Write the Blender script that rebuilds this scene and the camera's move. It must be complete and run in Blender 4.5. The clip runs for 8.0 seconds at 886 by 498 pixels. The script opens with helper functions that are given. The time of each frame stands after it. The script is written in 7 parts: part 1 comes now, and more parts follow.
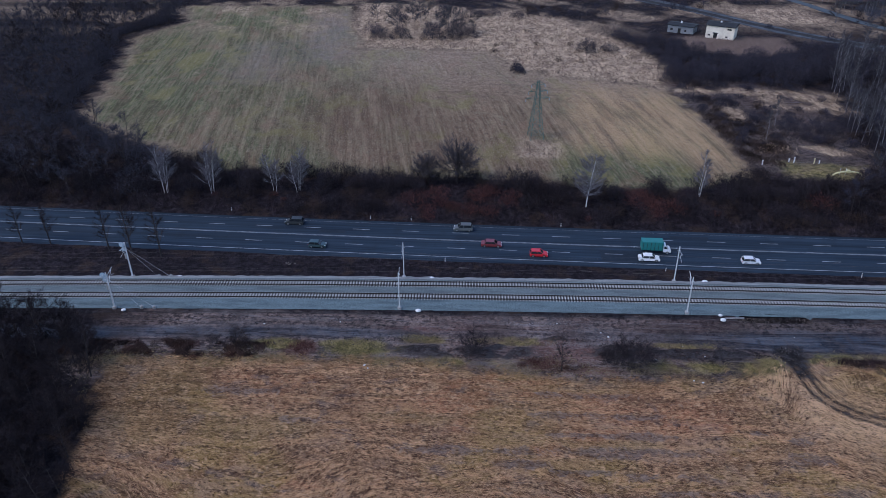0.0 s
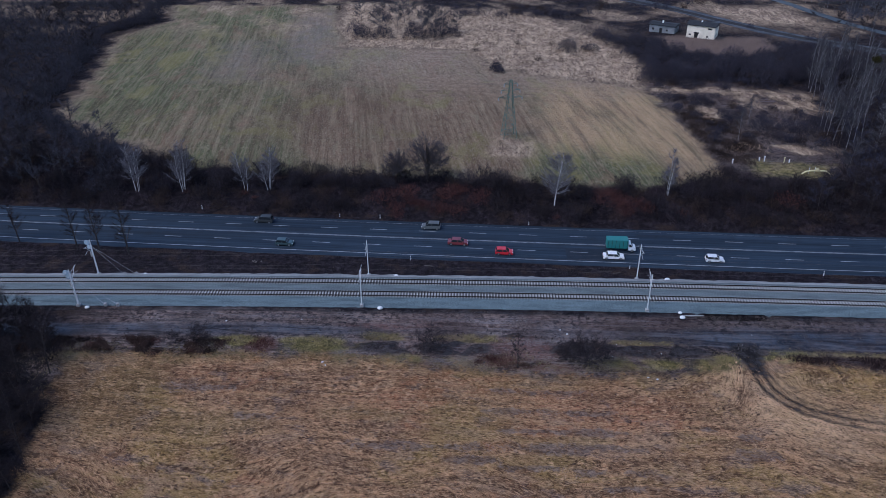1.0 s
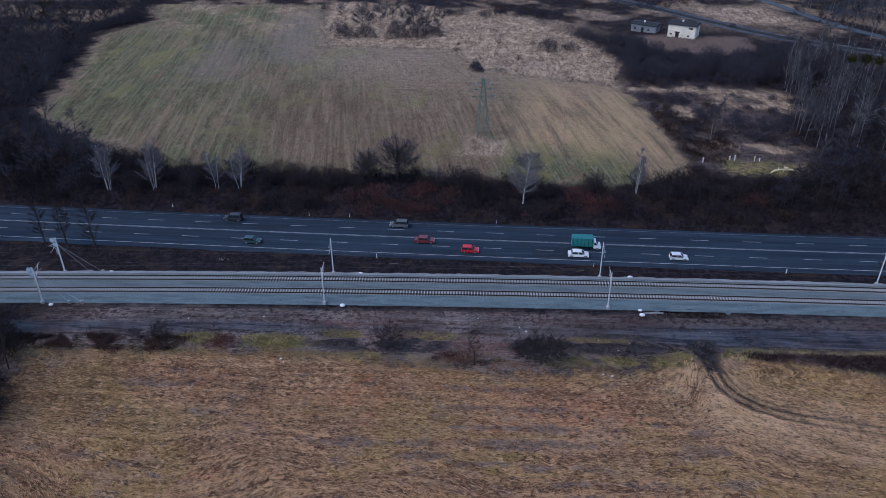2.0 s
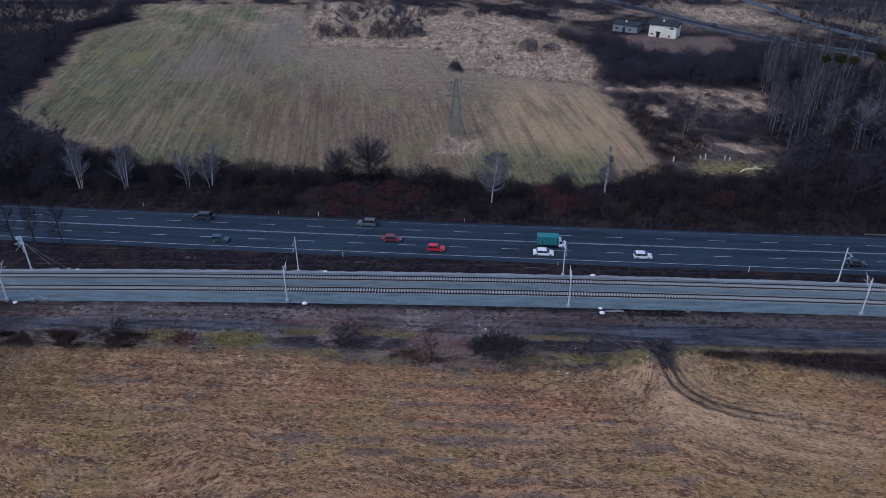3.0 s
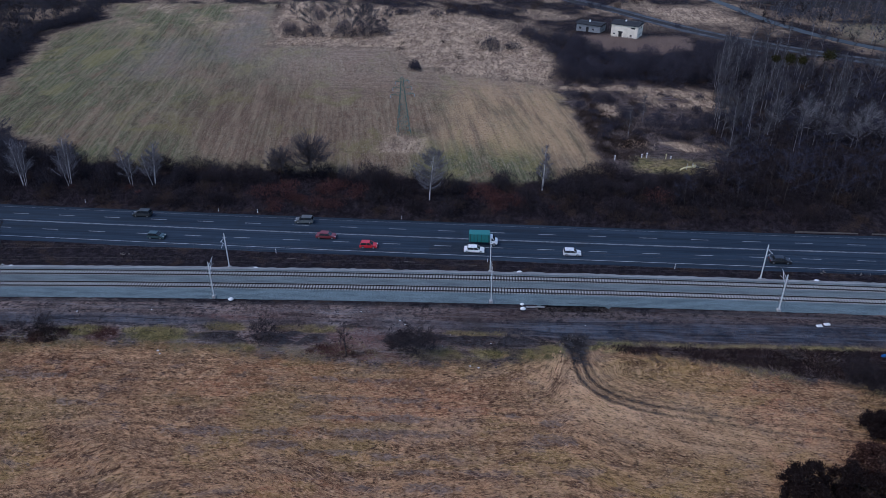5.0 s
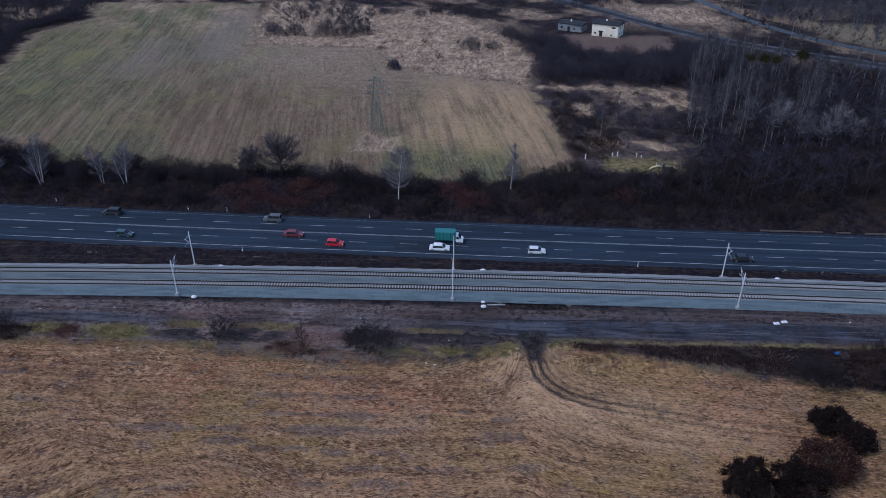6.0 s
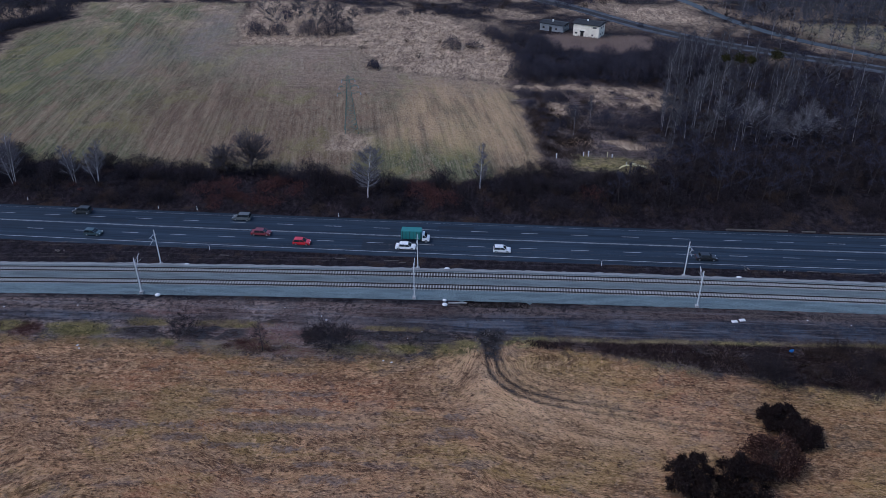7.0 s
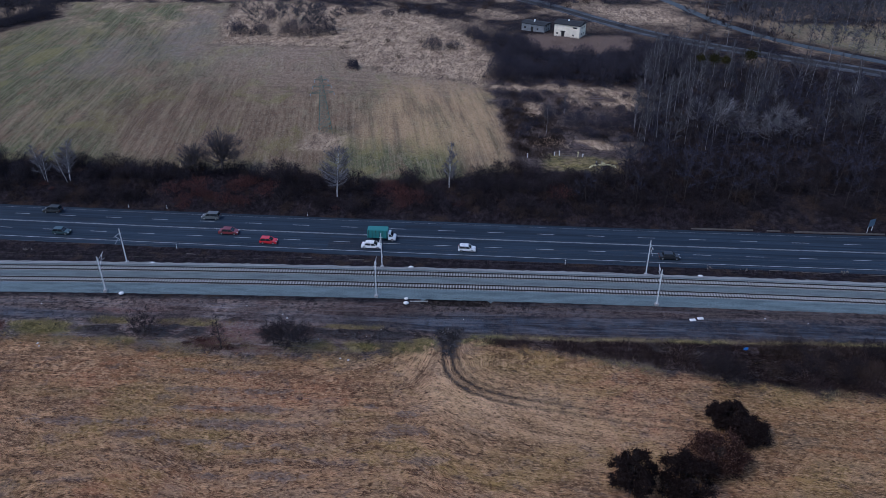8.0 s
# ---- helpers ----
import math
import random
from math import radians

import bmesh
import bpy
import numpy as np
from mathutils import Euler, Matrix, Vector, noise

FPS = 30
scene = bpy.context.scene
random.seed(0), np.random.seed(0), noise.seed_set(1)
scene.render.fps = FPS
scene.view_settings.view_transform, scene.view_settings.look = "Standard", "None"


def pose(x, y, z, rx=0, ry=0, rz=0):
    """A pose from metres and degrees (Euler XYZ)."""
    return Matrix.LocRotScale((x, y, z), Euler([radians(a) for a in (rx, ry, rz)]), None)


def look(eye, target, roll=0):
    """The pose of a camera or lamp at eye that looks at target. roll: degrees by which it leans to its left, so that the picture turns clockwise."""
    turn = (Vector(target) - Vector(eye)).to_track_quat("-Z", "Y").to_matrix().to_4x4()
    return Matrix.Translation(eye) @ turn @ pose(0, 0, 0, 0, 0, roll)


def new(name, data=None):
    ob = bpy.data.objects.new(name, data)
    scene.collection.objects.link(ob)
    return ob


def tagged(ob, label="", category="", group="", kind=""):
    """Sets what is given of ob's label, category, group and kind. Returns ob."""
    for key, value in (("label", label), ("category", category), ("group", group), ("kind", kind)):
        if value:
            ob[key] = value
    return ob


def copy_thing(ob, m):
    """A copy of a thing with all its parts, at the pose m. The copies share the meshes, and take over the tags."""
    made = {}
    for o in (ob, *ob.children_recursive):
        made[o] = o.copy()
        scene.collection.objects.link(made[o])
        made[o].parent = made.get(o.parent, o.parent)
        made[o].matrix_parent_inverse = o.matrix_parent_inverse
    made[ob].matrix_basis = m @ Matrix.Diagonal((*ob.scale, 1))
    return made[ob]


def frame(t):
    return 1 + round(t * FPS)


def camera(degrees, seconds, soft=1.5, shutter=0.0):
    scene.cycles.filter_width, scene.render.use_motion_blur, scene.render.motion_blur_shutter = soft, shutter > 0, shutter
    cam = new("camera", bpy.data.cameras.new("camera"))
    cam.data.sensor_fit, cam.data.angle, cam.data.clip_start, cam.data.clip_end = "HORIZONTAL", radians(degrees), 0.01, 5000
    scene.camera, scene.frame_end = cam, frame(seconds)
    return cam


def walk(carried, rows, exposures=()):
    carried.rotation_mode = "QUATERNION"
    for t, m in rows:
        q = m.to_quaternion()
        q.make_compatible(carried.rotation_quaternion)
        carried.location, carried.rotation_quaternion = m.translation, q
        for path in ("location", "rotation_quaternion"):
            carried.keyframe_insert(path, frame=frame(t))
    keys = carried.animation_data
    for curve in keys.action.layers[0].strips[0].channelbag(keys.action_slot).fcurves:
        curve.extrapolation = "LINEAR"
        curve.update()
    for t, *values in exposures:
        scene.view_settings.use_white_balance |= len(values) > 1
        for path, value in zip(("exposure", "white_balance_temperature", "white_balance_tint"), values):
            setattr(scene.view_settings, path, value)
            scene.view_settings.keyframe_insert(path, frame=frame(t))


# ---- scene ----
cam = camera(60.7, 8.0, soft=0.65)
PATH = [
    (0, (0.417, -126.854, 88.694), (0.3479, -125.1312, 87.6805), -0.38),
    (0.5, (4.276, -127.178, 88.706), (4.2069, -125.4556, 87.6922), -0.35),
    (1, (8.143, -127.505, 88.727), (8.0751, -125.7821, 87.7128), -0.33),
    (1.5, (12.020, -127.833, 88.756), (11.9525, -126.1109, 87.7421), -0.31),
    (2, (15.906, -128.164, 88.795), (15.8391, -126.4418, 87.7802), -0.29),
    (2.5, (19.802, -128.497, 88.842), (19.7350, -126.7748, 87.8271), -0.26),
    (3, (23.706, -128.832, 88.897), (23.6401, -127.1101, 87.8827), -0.24),
    (3.5, (27.620, -129.170, 88.962), (27.5544, -127.4475, 87.9471), -0.22),
    (4, (31.543, -129.509, 89.035), (31.4780, -127.7872, 88.0203), -0.19),
    (4.5, (35.475, -129.851, 89.117), (35.4107, -128.1290, 88.1022), -0.17),
    (5, (39.417, -130.195, 89.208), (39.3527, -128.4729, 88.1929), -0.15),
    (5.5, (43.367, -130.541, 89.308), (43.3039, -128.8191, 88.2924), -0.13),
    (6, (47.327, -130.889, 89.417), (47.2644, -129.1675, 88.4007), -0.10),
    (6.5, (51.296, -131.240, 89.534), (51.2341, -129.5180, 88.5177), -0.08),
    (7, (55.275, -131.592, 89.660), (55.2130, -129.8707, 88.6435), -0.06),
    (7.5, (59.262, -131.947, 89.794), (59.2011, -130.2256, 88.7781), -0.04),
    (8, (63.259, -132.304, 89.938), (63.1984, -130.5826, 88.9214), -0.01),
]
walk(cam, [(t, look(eye, target, roll)) for t, eye, target, roll in PATH], [(0.0, 0.42, 5780, 17), (1.5, 0.37, 5780, 17), (3.0, 0.31, 5780, 17), (8.0, 0.29, 5780, 17)])

# ---- world and sun: dull overcast late-winter afternoon ----
world = bpy.data.worlds.new("overcast_sky")
scene.world = world
world.use_nodes = True
wn = world.node_tree.nodes
sky = wn.new("ShaderNodeTexSky")
sky.sky_type = "NISHITA"
sky.sun_disc = False
SUN_EL, SUN_ROT = radians(50), radians(245)
sky.sun_elevation, sky.sun_rotation = SUN_EL, SUN_ROT
sky.air_density, sky.dust_density, sky.ozone_density = 1.2, 0.8, 3.0
bg = wn["Background"]
bg.inputs["Strength"].default_value = 0.15
world.node_tree.links.new(sky.outputs["Color"], bg.inputs["Color"])
sun = new("sun", bpy.data.lights.new("sun", "SUN"))
sun.data.energy, sun.data.angle, sun.data.color = 1.2, radians(20), (1.0, 0.92, 0.82)
sun_dir = Vector((math.sin(SUN_ROT) * math.cos(SUN_EL), math.cos(SUN_ROT) * math.cos(SUN_EL), math.sin(SUN_EL)))
sun.matrix_world = look(sun_dir * 300, (0, 0, 0))


# ---- the lines of the plan ----
def road_y(x):
    """The road's painted centre line."""
    return 28.55 - 0.0497 * x + 6.6e-5 * x * x


def rail_y(x):
    """The bend of the railway; the near mast row stands on it."""
    return 0.15 + 0.005 * x - 1.6e-4 * x * x


def sm(a, b, v):
    s = np.clip((v - a) / (b - a), 0, 1)
    return s * s * (3 - 2 * s)


def wave(x, y, scale, seed=0.0):
    """Cheap smooth pseudo-noise in -1..1 on arrays."""
    x, y = x / scale + seed * 7.3, y / scale + seed * 3.1
    return (np.sin(1.7 * x + 1.3 * np.sin(0.9 * y + seed)) + np.sin(1.9 * y + 1.1 * np.sin(1.3 * x - seed))
            + np.sin(1.1 * x - 1.4 * y + 2 * np.sin(0.5 * x + seed)) + np.sin(2.3 * x + 2.1 * y)) / 4


def inside(poly, x, y, soft=3.0):
    """How far points lie in a polygon, 0 to 1, with a soft edge of that many metres."""
    d = np.full(np.shape(x), 1e9)
    odd = np.zeros(np.shape(x), bool)
    for (ax, ay), (bx, by) in zip(poly, poly[1:] + poly[:1]):
        ex, ey = bx - ax, by - ay
        s = np.clip(((x - ax) * ex + (y - ay) * ey) / (ex * ex + ey * ey), 0, 1)
        d = np.minimum(d, np.hypot(x - ax - s * ex, y - ay - s * ey))
        hit = (ay > y) != (by > y)
        odd ^= hit & (x < ex * (y - ay) / (ey if ey else 1e-9) + ax)
    return np.clip(0.5 + np.where(odd, d, -d) / soft, 0, 1)


# zones of the ground
MEADOW = [(-123, 100), (-101, 82), (-68, 62), (-42, 58), (0, 56), (38, 51), (60, 52), (77, 58), (74, 99), (69, 135), (30, 152),
          (14, 162), (8, 186), (-44, 190), (-55, 227), (-62, 272), (-146, 270), (-135, 236), (-149, 207), (-136, 160)]
TAN_GRASS = [(-58, 280), (-55, 227), (-44, 190), (8, 186), (14, 162), (30, 152), (69, 135), (74, 160), (66, 200), (45, 245), (20, 262)]
SCRUB_GRASS = [(74, 99), (79, 60), (110, 60), (112, 100), (122, 128), (68, 150)]
REED = [(90, 204), (131, 201), (129, 181), (112, 173), (91, 184)]
FAR_TAN = [(118, 262), (160, 262), (170, 222), (130, 226)]
FAR_GREEN = [(197, 231), (251, 223), (330, 200), (300, 130), (229, 172), (200, 204)]
STRAW = [(-56, -260), (-58.5, -55), (-62, -37), (-66, -18), (-45, -17.2), (-24, -16.8), (-12, -17), (0, -19), (6, -20.2), (14, -22), (30, -22.4), (42, -21.3), (52, -19.2), (56.5, -18.5), (61.5, -15.6), (70, -16.2), (86, -20.5), (100, -24.5), (122, -29), (150, -32), (220, -36), (260, -260)]
MOUTH = [(57.6, -11), (63.6, -11), (62.6, -15), (62.2, -20.8), (58.8, -20.8), (58.5, -15)]
# patches on the waste strip and in the fields: centre and half widths
MOSSY = [(-36, -12.8, 5, 1.8), (-20, -13.6, 9, 2.6), (-9, -10.7, 7, 1.5), (9, -10.8, 8, 1.5), (41, -11.4, 8, 1.0), (41, -18.6, 7.5, 1.7), (52, -18.4, 4, 2.2), (66, -15.8, 5, 1.3), (-4, -17.8, 6, 1.2), (55.5, -16.6, 2.6, 1.6)]
HEAPS = [(-6.5, -14.8, 8, 2.3), (5.5, -14.7, 9, 2.3), (30, -14.2, 7.5, 2.6), (43, -14.5, 9.5, 1.9), (18, -10.2, 3.2, 0.8)]
RUDDY = [(13.4, -18.2, 4.2, 2.0), (18.5, -14, 7.5, 4.4), (-31, -14.5, 3.2, 2.8), (-8, -7.2, 9, 1.2), (22, -20, 6, 1.2)]
DEBRIS = [(43, -9.6, 8, 1.3), (26, -6.8, 6, 1.4), (-46, -6.4, 6, 1.2), (-30, -4.2, 9, 0.8), (84, -4.8, 10, 1.0), (12, -4.6, 12, 0.8), (30, -9.5, 8, 1.6), (22, -11.5, 7, 1.2)]
BARE_SOIL = [(21.6, -26.5, 8, 0.8), (18, -31.4, 10, 0.9), (29, -31.4, 4, 0.9), (24.7, -36, 15, 0.8), (21.4, -39.6, 7, 1.2), (33, -39.5, 5, 0.8), (9.7, -42.6, 5, 0.8), (17.5, -44, 5, 0.8),
             (31, -44.5, 7, 1.0), (32, -47.6, 5, 0.9), (24, -51, 3, 1.0), (36, -50.6, 4, 1.2), (53.1, -40, 4, 1.1), (47.8, -34.8, 3, 0.9), (53.5, -36.3, 2.4, 0.8), (0, -39.8, 11, 0.9), (-40, -27, 5, 1.2), (-27, -34, 6, 1.1)]
OLIVE = [(22.3, -38, 9, 1.2), (17.6, -42.2, 5, 1.2), (5.4, -35.6, 5, 1.6), (-8, -33, 7, 1.8), (-35, -36, 12, 3.5), (20, -24.9, 12, 1.1), (7, -37.5, 8, 1.6), (21, -43, 9, 1.6), (-52, -30, 8, 12), (66, -24, 7, 4), (118, -36, 14, 8)]
DRY_SCRUB = [(110, 121, 17, 12), (88, 77, 7, 4), (100, 76, 13, 4.5), (78, 131, 7, 6), (84.5, 108, 4.5, 11), (95, 130, 10, 6), (120, 112, 6, 6)]


def spots(x, y, patches, w=0.0):
    """How far points lie in any of the patches, 0 to 1, with ragged edges."""
    out = np.zeros(np.shape(x))
    for cx, cy, rx, ry in patches:
        d = np.hypot((x - cx) / rx, (y - cy) / ry) + 0.18 * w * np.minimum(1.0, 2.0 / ry)
        out = np.maximum(out, sm(1.25, 0.6, d))
    return out


RUT = [(60.4, -12), (60.1, -17), (60.2, -21), (60.9, -24.6), (62.4, -27.4), (65, -29.7), (68.8, -31.4), (80.5, -34.1), (96, -37), (125, -41), (300, -54)]
LOOP = [(-124, 200), (-124, 214), (-114, 226), (-98, 220), (-79, 198), (-66, 174), (-60, 150)]


def beside(line, x, y):
    """Signed distance from a line of points (left is positive), and how far along it, 0 to 1."""
    best, side, along = np.full(np.shape(x), 1e9), np.zeros(np.shape(x)), np.zeros(np.shape(x))
    for k, ((ax, ay), (bx, by)) in enumerate(zip(line, line[1:])):
        ex, ey = bx - ax, by - ay
        s = np.clip(((x - ax) * ex + (y - ay) * ey) / (ex * ex + ey * ey), 0, 1)
        dx, dy = x - ax - s * ex, y - ay - s * ey
        d = np.hypot(dx, dy)
        near = d < best
        best = np.where(near, d, best)
        side = np.where(near, np.sign(ex * dy - ey * dx), side)
        along = np.where(near, (k + s) / (len(line) - 1), along)
    return best * side, along


def ruts(x, y):
    """Wheel ruts pressed into the straw."""
    d, a = beside(RUT, x, y)
    d = d + 0.2 * wave(x, y, 5, 61)
    fade = 1 - 0.7 * sm(0.45, 0.95, a)
    out = np.zeros(np.shape(x))
    for off, half, deep in ((-1.0, 0.45, 0.9), (0.75, 0.5, 0.95), (2.1, 0.4, 0.6), (3.6, 0.4, 0.34), (5.3, 0.4, 0.22)):
        out = np.maximum(out, deep * fade * np.exp(-((d - off) / half) ** 2))
    return out * (y < -12)


def flow(x, y):
    """The lie of the straw: a value that stays the same along the way in which the stalks were laid."""
    turn = sm(53, 61, x)
    loose = sm(-26, -38, y) * (1 - sm(22, 46, x))
    field = y + 28 + 0.5 * wave(x, y, 30, 31) + loose * (7.0 * wave(x, y, 26, 91) + 1.6 * wave(x, y, 8.5, 92)) + 0.22 * wave(x, y, 3.4, 93)
    field = field * (1 - 0.6 * sm(36, 54, x) * sm(-36, -26, y))
    round_ruts = beside(RUT, x, y)[0] + 0.35 * wave(x, y, 9, 37)
    hedge = sm(61.5, 65.5, x) * sm(-23.5, -19.5, y)
    return (1 - turn) * field + turn * ((1 - hedge) * round_ruts + hedge * (y + 0.2 * x + 13 + 0.8 * wave(x, y, 5, 38)))


def trampled(x, y):
    """Pale, flattened straw round the field's mouth."""
    d = beside(RUT, x, y)[0]
    return np.exp(-(np.abs(d + 2.5) / 7.5) ** 2) * sm(-13.5, -17, y) * (0.75 + 0.35 * wave(x, y, 2.5, 45)) * (1 - sm(76, 105, x))


def straw_fields(x, y, w=0.0):
    """What sets one stretch of straw apart from another."""
    rows = flow(x, y)
    lined = 0.3 + 0.7 * np.maximum(sm(56, 61, x + w), sm(-40, -28, y + 2 * w)) * (1 - 0.2 * sm(85, 120, x)) * (1 - 0.6 * sm(28, 38, x) * sm(60, 54, x)) * (1 - 0.8 * np.clip(trampled(x, y), 0, 1) * sm(60, 56, x)) * (1 - 0.75 * sm(60, 63, x) * sm(-22, -17, y))
    swath = 0.5 + 0.5 * np.sin(6.283 * (rows + 0.22 * wave(x, y, 2, 35)) / 1.7) * (0.65 + 0.45 * wave(x, y, 11, 36))
    olive = np.clip(np.maximum.reduce([0.9 * spots(x, y, OLIVE, 1.5 * w), sm(96, 126, x + 3 * w) * 0.7, 0.45 * sm(0.1, 0.6, wave(x, y, 21, 39)), 0.85 * (1 - inside(STRAW, x, y + 2.2 + 0.4 * w, 2.6)) * sm(60, 54, x)]), 0, 0.9)
    return {"lane": rows, "lined": lined, "swath": swath, "olive": olive, "trodden": trampled(x, y)}


def road_gap(x, y):
    return np.abs(y - road_y(x))


PROFILE = ([-500, -60, -30, -19, -13, -6, -2, 0, 12, 15, 18], [0.4, 0.5, 0.8, 0.8, 0.25, 0.0, -0.25, -0.3, -0.3, -0.5, -0.7])
BEYOND = ([-20, 8.6, 10, 15, 22, 30, 60, 95, 125, 180, 250, 3000], [-0.75, -0.75, -0.5, 1.2, 2.7, 2.9, 3.2, 2.2, 0.8, -0.3, -1.0, -1.0])


def land(x, y):
    """Height of the ground."""
    near = np.interp(y - np.where(y > 0, rail_y(np.clip(x, -300, 300)), 0), *PROFILE)
    v = y - road_y(np.clip(x, -600, 600))
    far = np.interp(v, *BEYOND) + 2.2 * sm(40, 110, x) * sm(110, 170, y) * (1 - sm(260, 320, y))
    z = np.where(v > -11.0, far, near)
    rough = (1 - sm(3, 12, -np.abs(y - 6) + 20)) * 1.0
    far_off = 1 - sm(400, 900, np.hypot(x, y))
    z = z + far_off * rough * (0.10 * wave(x, y, 9, 1) + 0.05 * wave(x, y, 2.3, 2))
    return z


# ---- materials ----
class Mat:
    """A small builder of node materials."""

    def __init__(self, name, rough=0.9, metal=0.0, spec=0.25):
        self.m = bpy.data.materials.new(name)
        self.m.use_nodes = True
        self.t = self.m.node_tree
        self.b = self.t.nodes["Principled BSDF"]
        self.b.inputs["Roughness"].default_value = rough
        self.b.inputs["Metallic"].default_value = metal
        self.b.inputs["Specular IOR Level"].default_value = spec

    def node(self, kind, **kw):
        n = self.t.nodes.new(kind)
        for k, v in kw.items():
            n.inputs[k].default_value = v
        return n

    def link(self, a, b):
        self.t.links.new(a, b)

    def pos(self):
        return self.node("ShaderNodeNewGeometry").outputs["Position"]

    def obj(self):
        return self.node("ShaderNodeTexCoord").outputs["Object"]

    def mapped(self, vec, scale=(1, 1, 1), rot=(0, 0, 0)):
        if any(rot):                                  # turn first, stretch afterwards
            n = self.node("ShaderNodeMapping")
            n.inputs["Rotation"].default_value = rot
            self.link(vec, n.inputs["Vector"])
            vec = n.outputs["Vector"]
        n = self.node("ShaderNodeMapping")
        n.inputs["Scale"].default_value = scale
        self.link(vec, n.inputs["Vector"])
        return n.outputs["Vector"]

    def noise(self, vec, scale, detail=3.0, rough=0.55, distort=0.0):
        n = self.node("ShaderNodeTexNoise", Scale=scale, Detail=detail, Roughness=rough, Distortion=distort)
        self.link(vec, n.inputs["Vector"])
        return n.outputs["Fac"]

    def attr(self, name):
        n = self.node("ShaderNodeAttribute")
        n.attribute_name = name
        return n.outputs["Fac"]

    def rng(self, fac, a, b, lo=0.0, hi=1.0):
        n = self.node("ShaderNodeMapRange")
        for k, v in zip(("From Min", "From Max", "To Min", "To Max"), (a, b, lo, hi)):
            n.inputs[k].default_value = v
        self.link(fac, n.inputs["Value"])
        return n.outputs["Result"]

    def math(self, op, a, b):
        n = self.node("ShaderNodeMath")
        n.operation = op
        for s, v in zip(n.inputs, (a, b)):
            if isinstance(v, (int, float)):
                s.default_value = v
            else:
                self.link(v, s)
        return n.outputs["Value"]

    def mix(self, fac, a, b, mode="MIX"):
        n = self.node("ShaderNodeMix")
        n.data_type, n.blend_type = "RGBA", mode
        for s, v in zip((n.inputs[0], n.inputs[6], n.inputs[7]), (fac, a, b)):
            if isinstance(v, (int, float)):
                s.default_value = v
            elif isinstance(v, tuple):
                s.default_value = (*v, 1)
            else:
                self.link(v, s)
        return n.outputs[2]

    def color(self, c):
        if isinstance(c, tuple):
            self.b.inputs["Base Color"].default_value = (*c, 1)
        else:
            self.link(c, self.b.inputs["Base Color"])
        return self

    def bump(self, h, strength=0.5, dist=0.05):
        n = self.node("ShaderNodeBump", Strength=strength, Distance=dist)
        self.link(h, n.inputs["Height"])
        self.link(n.outputs["Normal"], self.b.inputs["Normal"])
        return self

    def island(self):
        return self.node("ShaderNodeNewGeometry").outputs["Random Per Island"]

    def rand(self):
        return self.node("ShaderNodeObjectInfo").outputs["Random"]


def worn(name, a, b, scale=2.0, rough=0.8, metal=0.0, spec=0.3, bump=0.3, dist=0.02):
    """Two-tone surface with coarse stains and fine grain."""
    m = Mat(name, rough, metal, spec)
    p = m.obj()
    coarse, fine = m.noise(p, scale, 4), m.noise(p, scale * 9, 3)
    c = m.mix(m.rng(coarse, 0.35, 0.65), a, b)
    c = m.mix(m.rng(fine, 0.3, 0.7, 0.0, 0.35), c, tuple(v * 0.55 for v in a))
    m.color(c).bump(fine, bump, dist)
    return m.m


def straw_tint(m, p, c, k=1.0):
    """Ochre, russet, olive, grey and dark patches over the straw field."""
    p = m.mapped(p, (0.7, 1.25, 1))
    for scale, lo, hi, f, tint in ((0.026, 0.50, 0.57, 0.62, (0.42, 0.195, 0.11)), (0.045, 0.50, 0.58, 0.65, (0.37, 0.27, 0.10)), (0.075, 0.53, 0.60, 0.65, (0.21, 0.115, 0.07)),
                                   (0.13, 0.54, 0.62, 0.6, (0.40, 0.285, 0.20)), (0.21, 0.56, 0.63, 0.7, (0.20, 0.165, 0.16))):
        c = m.mix(m.rng(m.noise(p, scale, 5, 0.65, 0.6), lo, hi, 0, f * k), c, tint)
    return c


def laid(m, along, across):
    """Coordinates along and across the lie of the stalks."""
    sep, n = m.node("ShaderNodeSeparateXYZ"), m.node("ShaderNodeCombineXYZ")
    m.link(m.pos(), sep.inputs[0])
    m.link(m.math("MULTIPLY", sep.outputs["X"], along), n.inputs[0])
    m.link(m.math("MULTIPLY", m.attr("lane"), across), n.inputs[1])
    return n.outputs[0]


def straw_bands(m, c):
    """Dark and pale swathes along the lie of the stalks, olive growth and trodden straw."""
    swathe = m.rng(m.noise(laid(m, 0.05, 0.62), 1.0, 4, 0.62, 0.5), 0.3, 0.7)
    c = m.mix(m.rng(swathe, 0.54, 0.82, 0, 0.72), c, (0.13, 0.080, 0.052))
    c = m.mix(m.rng(swathe, 0.42, 0.15, 0, 0.55), c, (0.56, 0.375, 0.205))
    c = m.mix(m.math("MULTIPLY", m.attr("lined"), m.rng(m.attr("swath"), 0.5, 0.95, 0, 0.62)), c, (0.110, 0.068, 0.044))
    c = m.mix(m.math("MULTIPLY", m.attr("olive"), m.rng(swathe, 0.1, 0.9, 0.65, 0.35)), c, (0.27, 0.205, 0.088))
    c = m.mix(m.math("MULTIPLY", m.attr("trodden"), m.rng(swathe, 0.4, 0.95, 0.9, 0.3)), c, (0.72, 0.515, 0.32))
    return c


